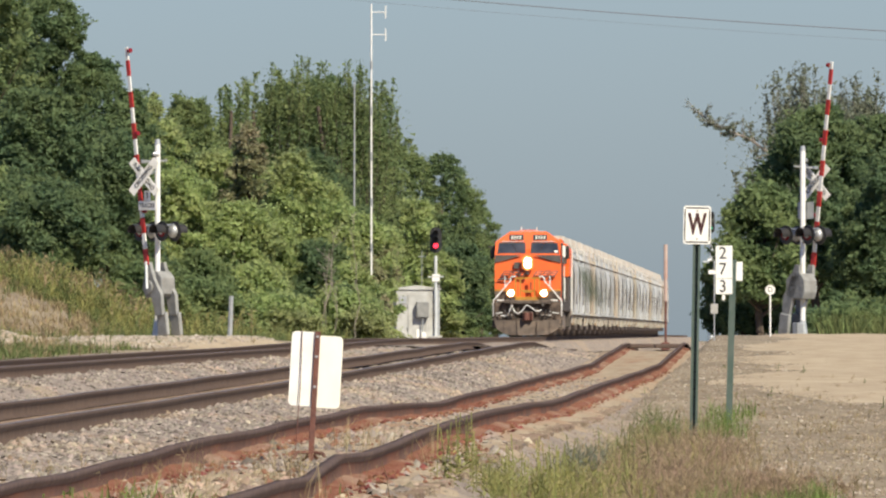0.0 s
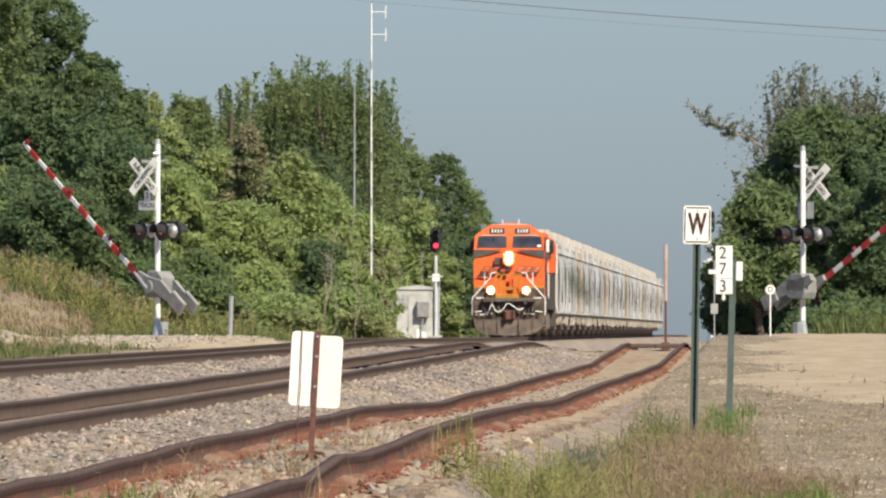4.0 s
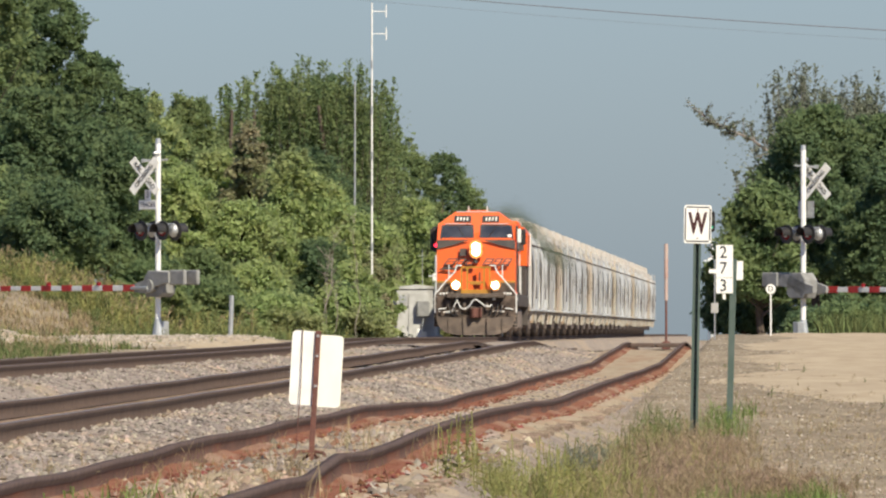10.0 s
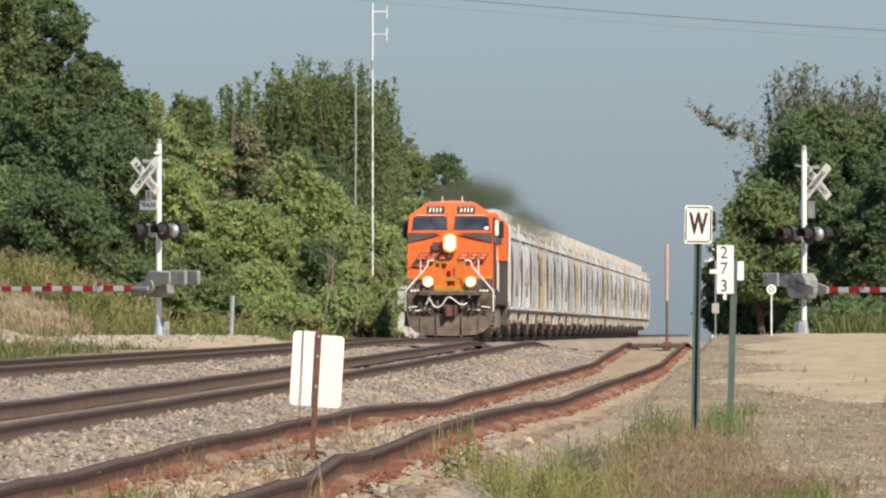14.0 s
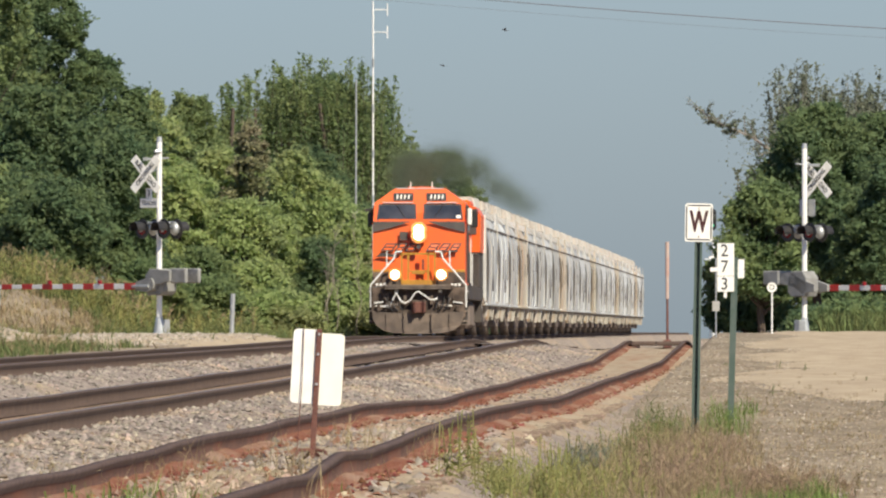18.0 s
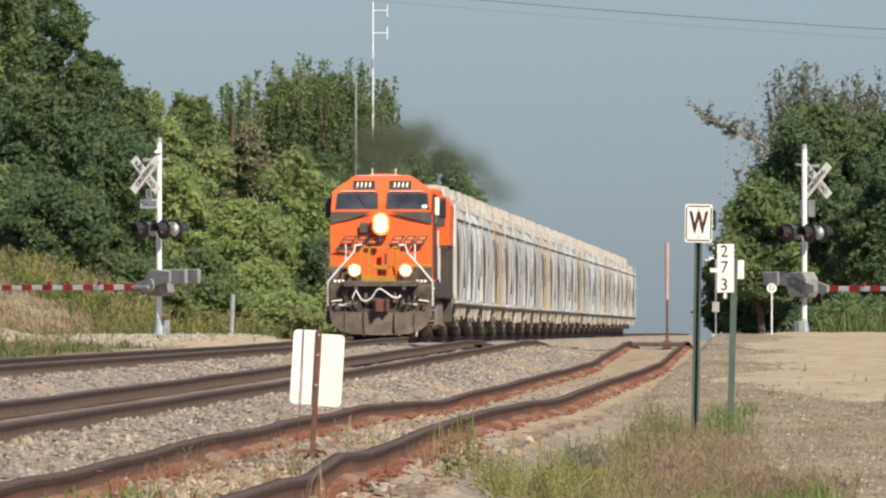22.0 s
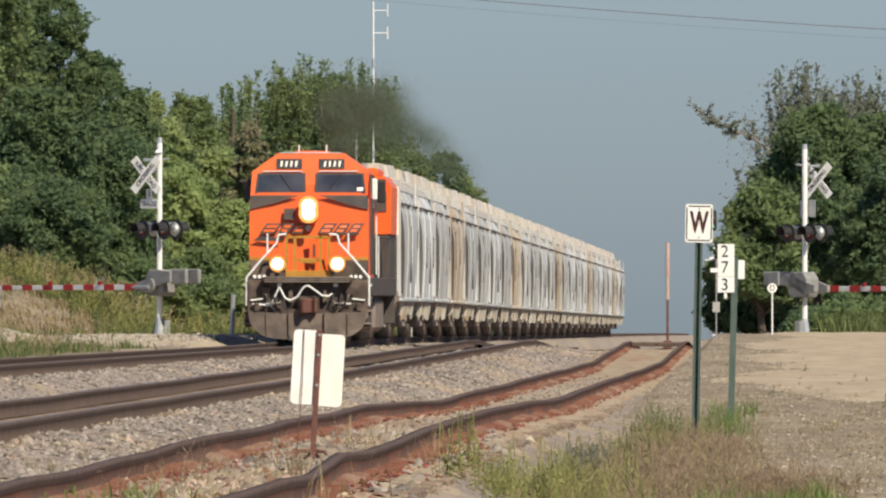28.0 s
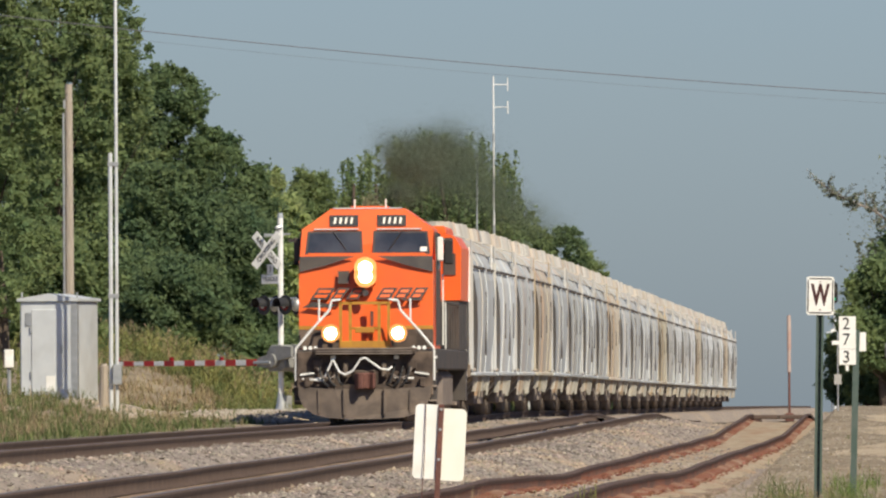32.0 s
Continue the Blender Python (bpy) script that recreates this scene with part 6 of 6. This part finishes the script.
for s in (-1, 1):
    x0, x1 = (0.10, 1.28)
    fr = on_cab("windscreen_frame", [(s * x0, 3.50), (s * (x1 + 0.03), 3.50), (s * (x1 - 0.03), 3.98), (s * (x0 + 0.02), 3.99)], M_LBLACK, 0.012, "black window gasket")
    on_cab("windscreen", [(s * (x0 + 0.05), 3.54), (s * (x1 - 0.02), 3.54), (s * (x1 - 0.07), 3.94), (s * (x0 + 0.07), 3.95)], M_GLASS, 0.02, "dark windscreen pane", fr)
    part("wiper", pipe(bmesh.new(), [(s * 0.72, CF(3.97, 0.04), 3.98), (s * 0.45, CF(3.62, 0.04), 3.60)], 0.012, 5), M_BLACK, fr)
    part("visor", B(s * 0.66 - 0.46, s * 0.66 + 0.46, CF(4.04, 0.06), CF(4.04), 4.015, 4.04), M_ALU, loco)
    nb = on_cab("number_board", [(s * 0.20, 4.09), (s * 0.80, 4.09), (s * 0.80, 4.32), (s * 0.20, 4.32)], M_BLACK, 0.03, "black number board")
    for j in range(4):
        xx = s * (0.34 + 0.115 * j)
        on_cab("figure_bar", [(xx - 0.030, 4.14), (xx + 0.012, 4.14), (xx + 0.034, 4.27), (xx - 0.012, 4.27)], M_CREAM, 0.036, "pale bar", nb)
    part("cab_side_panel", B(*sorted((s * 1.36, s * 1.428)), 2.40, 5.28, 1.60, 3.95), M_LBLACK, loco, "black panel on the cab side")
    sw = part("side_window", B(s * 1.432 - 0.012, s * 1.432 + 0.012, 3.2, 4.6, 3.16, 3.58, bevel=0.01), M_GLASS, loco)
    part("mirror", B(s * 1.50 - 0.065, s * 1.50 + 0.065, 2.75, 2.80, 3.36, 3.86, bevel=0.02), M_SIGN if s > 0 else M_LBLACK, loco, "upright mirror" if s < 0 else "pale upright wind deflector")
    part("mirror", B(s * 1.60 - 0.08 - 0.02 * s, s * 1.60 + 0.08 + 0.02 * s, 5.0, 5.06, 3.30, 3.80 + 0.06 * s, bevel=0.03), M_BLACK, loco)
    part("sunshade", B(s * 1.56 - 0.14, s * 1.56 + 0.14, 3.2, 4.7, 3.78, 3.84), M_LBLACK, loco)
    part("cab_grab", pipe(bmesh.new(), [(s * 1.47, 5.34, 1.6), (s * 1.47, 5.34, 3.1)], 0.02), M_WHITE, loco)
on_cab("paper_slip", [(1.10, 3.56), (1.24, 3.56), (1.24, 3.65), (1.10, 3.65)], M_SIGN, 0.024, "small white paper in the window")
part("roof_edge", B(-0.72, 0.72, 2.50, 2.56, 4.455, 4.478), M_ALU, loco)
for xx in (-0.30, 0.35):
    part("roof_aerial", R((xx, 3.2, 4.46), (xx, 3.2, 4.66), 0.02, 6), M_SIGN, loco)
part("aerial_dome", B(-0.4, 0.4, 3.4, 4.6, 4.46, 4.52, bevel=0.02), M_ORANGE, loco)
# long hood, radiator wings, exhaust
hd = bmesh.new()
prism(hd, [(-0.92, 1.52), (-0.92, 4.06), (-0.62, 4.36), (0.62, 4.36), (0.92, 4.06), (0.92, 1.52)], "y", 5.3, 21.2)
part("long_hood", hd, M_ORANGE, loco, "orange engine hood")
part("hood_skirt", B(-0.94, 0.94, 5.3, 21.22, 1.52, 2.44), M_LBLACK, loco)
for s in (-1, 1):
    iw = bmesh.new()
    prism(iw, [(s * 0.9, 2.60), (s * 1.54, 2.60), (s * 1.56, 3.74), (s * 1.40, 4.00), (s * 0.9, 4.10)], "y", 15.4, 20.9)
    rw = part("radiator_wing", iw, M_ORANGE, loco, "orange overhanging radiator wing")
    part("grille", B(s * 1.30 - 0.14, s * 1.30 + 0.13, 15.37, 15.41, 3.15, 3.62), M_LBLACK, rw, "dark air intake grille")
    part("wing_edge", B(s * 1.56 - 0.02, s * 1.56 + 0.02, 20.84, 20.92, 2.6, 3.8), M_SIGN, rw)
    part("wing_underside", B(*sorted((s * 0.93, s * 1.50)), 15.42, 20.9, 1.53, 2.595), M_LBLACK, rw, "black block under the radiator wing")
    lb = part("electrical_box", B(*sorted((s * 0.9, s * 1.46)), 5.35, 8.6, 1.52, 2.44, bevel=0.03), M_LBLACK, loco, "dark equipment box on the walkway")
    part("rear_steps", B(s * 1.28 - 0.2, s * 1.28 + 0.2, 20.9, 21.6, 0.4, 1.5, bevel=0.02), M_LBLACK, loco)
    part("rear_rail", pipe(bmesh.new(), [(s * 1.46, 21.5, 0.8), (s * 1.46, 21.5, 2.5)], 0.026), M_WHITE, loco)
part("radiator_roof", B(-1.22, 1.22, 15.5, 20.8, 4.00, 4.22, bevel=0.06), M_ORANGE, loco)
part("exhaust_stack", B(-0.35, 0.35, 12.6, 13.6, 4.34, 4.50, bevel=0.03), M_LBLACK, loco)
part("horn", pipe(bmesh.new(), [(-0.15, 11.0, 4.36), (-0.15, 11.0, 4.52), (-0.15, 10.5, 4.56)], 0.05, 8), M_GALV, loco)
part("dynamic_brake_box", B(-1.05, 1.05, 6.0, 9.0, 3.2, 4.18, bevel=0.06), M_LBLACK, loco)
part("rear_coupler", B(-0.14, 0.14, 21.4, 22.5, 0.68, 1.0, bevel=0.03), M_RUSTPOST, loco)


# ---- covered hopper cars ----
def streaked(name, col, col2, rust, amount):
    return mat(name, col, 0.6, col2=col2, scale=0.7, col3=rust, scale3=1.1, amount3=min(1.0, amount * 1.35), stretch=(1, 0.5, 0.15), bump=0.05, bscale=3, obrand=0.20)


HOP = [streaked("pale_grey_car_paint", (0.55, 0.565, 0.56), (0.44, 0.455, 0.455), (0.50, 0.42, 0.31), 0.45),
       streaked("cream_car_paint", (0.53, 0.475, 0.37), (0.42, 0.375, 0.295), (0.42, 0.28, 0.16), 0.6),
       streaked("dusty_grey_car_paint", (0.50, 0.515, 0.505), (0.39, 0.40, 0.395), (0.47, 0.36, 0.24), 0.5)]
HOP_END = streaked("dirty_car_end_paint", (0.36, 0.335, 0.29), (0.27, 0.245, 0.21), (0.22, 0.14, 0.08), 0.8)
HOP_HATCH = streaked("worn_hatch_paint", (0.60, 0.57, 0.50), (0.44, 0.42, 0.38), (0.46, 0.33, 0.20), 0.6)
HOP_ROOF = streaked("dusty_roof_paint", (0.52, 0.505, 0.46), (0.34, 0.33, 0.30), (0.47, 0.36, 0.23), 0.8)
HOP_PALE = streaked("pale_outlet_paint", (0.46, 0.435, 0.375), (0.29, 0.27, 0.225), (0.33, 0.23, 0.14), 0.9)
HOP_FRAME = streaked("dark_tan_frame", (0.22, 0.185, 0.150), (0.155, 0.13, 0.108), (0.28, 0.20, 0.12), 0.7)
CAR_LEN = 18.0


def make_hopper(material, label, seed):
    rnd = random.Random(seed)
    h = thing("hopper_car", label, "freight car", "cars of the train")
    y0, y1 = 0.95, 17.05
    outline = [(-1.56, 1.02), (-1.62, 2.0), (-1.63, 2.7), (-1.60, 3.15), (-1.51, 3.50), (-1.34, 3.82), (-0.80, 4.05), (0, 4.08),
               (0.80, 4.05), (1.34, 3.82), (1.51, 3.50), (1.60, 3.15), (1.63, 2.7), (1.62, 2.0), (1.56, 1.02)]
    part("roof", P([(-1.40, 3.76), (-1.26, 3.95), (-1.02, 4.10), (-0.55, 4.27), (0, 4.33), (0.55, 4.27), (1.02, 4.10), (1.26, 3.95), (1.40, 3.76)], "y", y0, y1), HOP_ROOF, h, "dusty curved roof")
    bm = bmesh.new()
    rings = []
    for yy, low in ((y0 + 0.25, 3.25), (y0 + 0.9, 2.72), (y0 + 1.7, 2.08), (y0 + 3.0, 1.02), (y1 - 3.0, 1.02), (y1 - 1.7, 2.08), (y1 - 0.9, 2.72), (y1 - 0.25, 3.25)):
        ring = []
        for x, z in outline:
            if z < low:
                x = math.copysign(float(np.interp(low, [1.02, 2.0, 2.7, 3.15, 3.5], [1.56, 1.62, 1.63, 1.60, 1.51])), x)
            ring.append(bm.verts.new((x, yy, max(z, low))))
        rings.append(ring)
    for ra, rb in zip(rings, rings[1:]):
        for j in range(15):
            fc = (ra[j], rb[j], rb[(j + 1) % 15], ra[(j + 1) % 15])
            if (fc[0].co - fc[3].co).length > 1e-5 or (fc[1].co - fc[2].co).length > 1e-5:
                bm.faces.new(fc)
    bm.faces.new(rings[0]), bm.faces.new(rings[-1][::-1])
    bmesh.ops.remove_doubles(bm, verts=bm.verts[:], dist=1e-4)
    bmesh.ops.recalc_face_normals(bm, faces=bm.faces[:])
    part("body", bm, material, h, "curved steel body")
    for s, ya, yb in ((-1, y0, y0 + 1.0), (1, y1, y1 - 1.0)):
        for xx in (-1.52, 1.52):
            part("corner_post", B(xx - 0.05, xx + 0.05, ya - 0.05, ya + 0.05, 1.1, 3.6), material, h)
            ld = bmesh.new()
            for dx in (-0.2, 0.2):
                rod(ld, (xx, ya + 0.25 + dx if s < 0 else ya - 0.25 + dx, 1.0), (xx * 1.0, ya + 0.25 + dx if s < 0 else ya - 0.25 + dx, 4.0), 0.018, 5)
            for k in range(8):
                yy = ya + 0.25 if s < 0 else ya - 0.25
                rod(ld, (xx, yy - 0.2, 1.1 + 0.38 * k), (xx, yy + 0.2, 1.1 + 0.38 * k), 0.013, 5)
            part("ladder", ld, material, h, "pale end ladder")
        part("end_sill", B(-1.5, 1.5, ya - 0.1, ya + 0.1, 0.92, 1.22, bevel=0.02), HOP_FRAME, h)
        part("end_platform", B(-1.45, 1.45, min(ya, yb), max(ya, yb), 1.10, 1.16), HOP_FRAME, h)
        part("coupler", B(-0.14, 0.14, ya - (0.9 if s < 0 else -0.2), ya + (0.9 if s > 0 else -0.2), 0.70, 1.0, bevel=0.03), M_RUSTPOST, h)
    # side sills and stiffening posts
    for s in (-1, 1):
        part("side_sill", B(*sorted((s * 1.50, s * 1.615)), y0, y1, 0.95, 1.04, bevel=0.02), material, h)
        for yy in (y0 + 2.5 + rnd.uniform(0, 3), 9.5 + rnd.uniform(0, 4)):
            q = bmesh.new()
            pts = [(s * (x + 0.02), z) for x, z in outline if x > 1.33]
            prism(q, pts + [(p[0] - s * 0.08, p[1]) for p in pts[::-1]], "y", yy - 0.06, yy + 0.06)
            part("side_post", q, material, h)
        for ya, yb in ((y0 + 0.5, y0 + 2.2), (3.9, 5.6), (6.8, 7.4 + rnd.uniform(0, 4.5)), (12.5, 13.8), (y1 - 2.0, y1 - 0.7)):
            part("eave_bar", B(*sorted((s * 1.50, s * 1.60)), ya, yb, 3.36, 3.42), M_LBLACK, h, "dark bar under the eave")
        for ya in (3.6 + rnd.uniform(0, 3.0), 8.0 + rnd.uniform(0, 2.5), 12.2 + rnd.uniform(0, 2.5)):
            part("side_seam", B(*sorted((s * 1.60, s * 1.642)), ya, ya + 0.14, 1.4 + rnd.uniform(0, 1.0), 2.5 + rnd.uniform(0, 0.7)), M_LBLACK, h, "dark seam in the side")
    part("running_board", B(-0.42, 0.42, y0, y1, 4.36, 4.40), HOP_HATCH, h, "steel grating running board")
    for k in range(10):
        yy = y0 + 1.2 + k * (y1 - y0 - 2.4) / 9
        part("hatch_cover", R((0.72, yy, 4.14), (0.72, yy, 4.40 + rnd.uniform(0, 0.06)), 0.36, 12, 0.30), HOP_HATCH, h, "round roof hatch cover")
        part("hatch_cover", R((-0.72, yy, 4.14), (-0.72, yy, 4.40 + rnd.uniform(0, 0.06)), 0.36, 12, 0.30), HOP_HATCH, h, "round roof hatch cover")
    # outlet hoppers
    for k, yc in enumerate((5.2, 9.0, 12.8)):
        q = bmesh.new()
        bmesh.ops.create_cube(q, size=1.0, matrix=pose(0, yc, 1.0) @ Matrix.Diagonal((2.9, 3.3, 0.9, 1)))
        for vv in q.verts:
            if vv.co.z < 1.0:
                vv.co.x *= 0.42
                vv.co.y = yc + (vv.co.y - yc) * 0.25
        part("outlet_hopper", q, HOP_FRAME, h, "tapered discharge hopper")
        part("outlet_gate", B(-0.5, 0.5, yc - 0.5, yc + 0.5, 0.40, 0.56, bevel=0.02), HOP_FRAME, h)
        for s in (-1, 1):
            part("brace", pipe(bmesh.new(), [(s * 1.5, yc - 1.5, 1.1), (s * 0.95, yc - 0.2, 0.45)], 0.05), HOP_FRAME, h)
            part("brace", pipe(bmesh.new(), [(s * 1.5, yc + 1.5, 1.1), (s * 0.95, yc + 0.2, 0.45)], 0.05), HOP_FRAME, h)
        for dy in (-1.3, -0.4, 0.35, 1.2):
            for s in (-1, 1):
                ww, zl = rnd.uniform(0.04, 0.14), rnd.uniform(0.46, 0.74)
                part("gusset", P([(s * 1.56, 0.96), (s * (1.55 - ww), 0.96), (s * (1.50 - ww * 0.7), zl), (s * 1.50, zl)], "y", yc + dy, yc + dy + rnd.uniform(0.04, 0.22)), HOP_PALE, h, "pale gusset plate")
    part("centre_sill", B(-0.2, 0.2, y0, y1, 0.80, 1.15), M_UNDER, h)
    for yc in (2.35, CAR_LEN - 2.35):
        make_truck(h, yc, (-0.87, 0.87), rw=0.45)
    return h


L_GREY, L_CREAM, L_DUSTY = "pale grey covered hopper car with rust streaks and roof hatches", "cream covered hopper car stained with rust and grain dust", "dusty grey covered hopper car with brown streaks"
templates = [make_hopper(HOP[0], L_GREY, 1), make_hopper(HOP[0], L_GREY, 2), make_hopper(HOP[1], L_CREAM, 3), make_hopper(HOP[2], L_DUSTY, 4), make_hopper(HOP[2], L_DUSTY, 5)]
CARS = []
order = [0, 1, 3, 2, 0, 4, 1, 3, 2, 0, 4, 1, 0, 2, 3, 1, 4, 0, 2, 4, 1, 3, 0, 2, 1, 4]
used = set()
for i, k in enumerate(order):
    if k not in used:
        used.add(k)
        car = templates[k]
    else:
        car = copy_thing(templates[k], pose(0, 0, 0))
    CARS.append((car, 22.6 + CAR_LEN * i))


# ---- exhaust smoke: each puff a cloud of fine soot flakes, thinning outward ----
M_SMOKE = mat("sooty_exhaust", (0.082, 0.102, 0.070), 1.0, col2=(0.104, 0.126, 0.090), scale=1.5, spec=0.0)


def make_puff(seed, r, n):
    n = int(n * 1.5)
    rng = np.random.default_rng(seed)
    c = rng.normal(0, 0.42 * r, (n, 3)) * np.array([1.0, 2.2, 0.75])
    c += 0.25 * r * np.sin(c[:, [1, 2, 0]] * 2.1 / r + seed)
    a, b = rng.normal(0, 1, (n, 3)), rng.normal(0, 1, (n, 3))
    sz = rng.uniform(0.0050, 0.0095, (n, 1))
    a, b = a / np.linalg.norm(a, axis=1)[:, None] * sz, b / np.linalg.norm(b, axis=1)[:, None] * sz
    ob = thing("smoke_puff", "thin dark exhaust smoke drifting above the locomotive", "smoke", "exhaust plume", "stuff")
    sheet("soot", np.stack([c - a, c + a, c + b], 1).reshape(-1, 3), np.arange(3 * n).reshape(n, 3), M_SMOKE, ob)
    return ob


PUFFS = [(make_puff(40 + i, r, n), dx, dy, dz) for i, (r, n, dx, dy, dz) in enumerate(
    [(0.42, 16000, 0.0, 13.4, 3.4), (0.62, 34000, 0.0, 16.0, 3.95), (0.80, 62000, 0.1, 20.0, 4.45), (0.90, 74000, 0.3, 25.0, 4.6), (0.90, 66000, 0.6, 31.0, 4.4), (0.85, 44000, 1.0, 38.0, 4.1), (0.85, 30000, 1.5, 46.0, 3.7), (0.8, 20000, 2.0, 56.0, 3.4)])]


# ---- swallows that cross the sky ----
M_FEATHER = mat("dark_feathers", (0.045, 0.043, 0.048), 0.8, col2=(0.075, 0.068, 0.065), scale=30)


def make_bird():
    b = thing("swallow", "small dark swallow in flight above the train", "bird", "swallows in flight")
    bm = bmesh.new()
    bmesh.ops.create_uvsphere(bm, u_segments=10, v_segments=8, radius=0.5, matrix=Matrix.Diagonal((0.20, 0.055, 0.05, 1)))
    part("body", bm, M_FEATHER, b, smooth=True)
    head = bmesh.new()
    bmesh.ops.create_uvsphere(head, u_segments=8, v_segments=6, radius=0.024, matrix=pose(-0.095, 0, 0.012))
    part("head", head, M_FEATHER, b, smooth=True)
    part("tail", P([(0.07, -0.012), (0.17, -0.045), (0.13, 0.0), (0.17, 0.045), (0.07, 0.012)], "z", -0.003, 0.003), M_FEATHER, b, "forked tail")
    wings = []
    for s in (-1, 1):
        wings.append(part("wing", P([(-0.05, 0), (-0.055, s * 0.08), (0.02, s * 0.19), (0.03, s * 0.185), (0.015, s * 0.08), (0.04, 0)], "z", -0.004, 0.004), M_FEATHER, b, "pointed wing"))
    return b, wings


BIRDS = [make_bird() for _ in range(3)]

# ---- movement ----
TRAIN_Y0, SPEED = 643.5, 10.22


def train_y(t):
    return TRAIN_Y0 - SPEED * t


def motions():
    times = [0, 4, 8, 12, 16, 20, 24, 28, 32]
    for ob, off in [(loco, 0.0)] + CARS:
        rows = []
        for t in times:
            y = train_y(t) + off
            z0, z1 = float(railA(y + 2)), float(railA(y + 16))
            rows.append((t, pose(TRACK_X["A"], y, z0 + (z0 - z1) * 2 / 14, math.degrees(math.atan2(z1 - z0, 14)))))
        walk(ob, rows)
    # the locomotive's wheels roll
    for w in LOCO_SETS:
        at = w.matrix_basis.translation.copy()
        walk(w, [(k / 15, pose(*at, math.degrees(SPEED * k / 15 / 0.52) % 360.0)) for k in range(481)])
    for ob, dx, dy, dz in PUFFS:
        walk(ob, [(t, pose(TRACK_X["A"] + dx - (0.75 * float(step(11, 16, t)) - 1.15 * float(step(22, 29, t))) * float(step(48, 16, dy)) + 0.12 * math.sin(t * 0.9 + dy), train_y(t) + dy, 2.75 + dz + 0.12 * float(step(18, 29, t)) - 2.4 * (1 - float(step(3, 20, t))) + 0.12 * math.sin(t * 1.3 + dz * 9), 0, 0, 0.5 * t)) for t in times])
    # swallows: (seconds, sideways, upward) in parts of FOCAL, 600 m off
    paths = [[(0, 3000, 300), (14.4, 900, 300), (15.6, 300, 300), (16.6, -482, 334), (17.0, -524, 344), (17.2, -529, 367), (17.4, -524, 394), (17.6, -534, 422), (17.8, -577, 456), (18.0, -644, 479), (18.2, -733, 505), (18.5, -930, 570), (18.9, -1400, 680), (20, -2600, 800), (32, -6000, 900)],
             [(0, 9000, 0), (14.4, 2000, 300), (17.0, -125, 430), (17.2, -224, 456), (17.4, -316, 484), (17.6, -400, 506), (17.8, -472, 523), (18.0, -537, 545), (18.2, -608, 567), (18.6, -760, 620), (20, -1700, 800), (32, -6000, 900)],
             [(0, 3000, 100), (14.4, 900, 150), (15.6, 300, 150), (17.2, -420, 200), (17.6, -509, 253), (17.8, -559, 290), (18.0, -623, 324), (18.3, -760, 385), (18.6, -1050, 450), (18.9, -1560, 540), (20, -2600, 700), (32, -6000, 900)]]
    for n, ((bird, wings), path) in enumerate(zip(BIRDS, paths)):
        walk(bird, [(t, pose(place(px, 600), 600 + 4 * n, EYE + place(up, 600), 0, 12, 20 - 15 * n)) for t, px, up in path])
        beats = [(16.2 + 0.05 * k, 38 * math.sin(2.1 * k + n)) for k in range(61)]
        for s, w in zip((-1, 1), wings):
            walk(w, [(0, pose(0, 0, 0))] + [(t, pose(0, 0, 0, s * a)) for t, a in beats] + [(32, pose(0, 0, 0))])
    # barrier arms come down
    piv = (0.0, 0.0, 1.15)
    for arm, angles in ((arm_left, [(0, 81.8), (0.5, 81.2), (1, 77.0), (1.5, 69.0), (2, 62.7), (2.5, 56.7), (3, 50.3), (3.5, 43), (4.5, 32.5), (5.5, 23.5), (6, 19.0), (6.5, 15.2), (7, 11.4), (7.5, 7.4), (8, 3.2), (8.5, 0.6), (9, 0), (32, 0)]),
                        (arm_right, [(0, 82.3), (0.5, 82), (1, 77.1), (1.5, 67.8), (2, 60.2), (2.5, 52.1), (3, 43), (3.5, 35.8), (4.5, 24), (5.5, 13.8), (6, 10), (6.5, 6.8), (7, 4), (7.5, 1.5), (8, 0.3), (9, 0), (32, 0)])):
        walk(arm, [(t, pose(*piv, 0, -a, 0)) for t, a in angles])


motions()
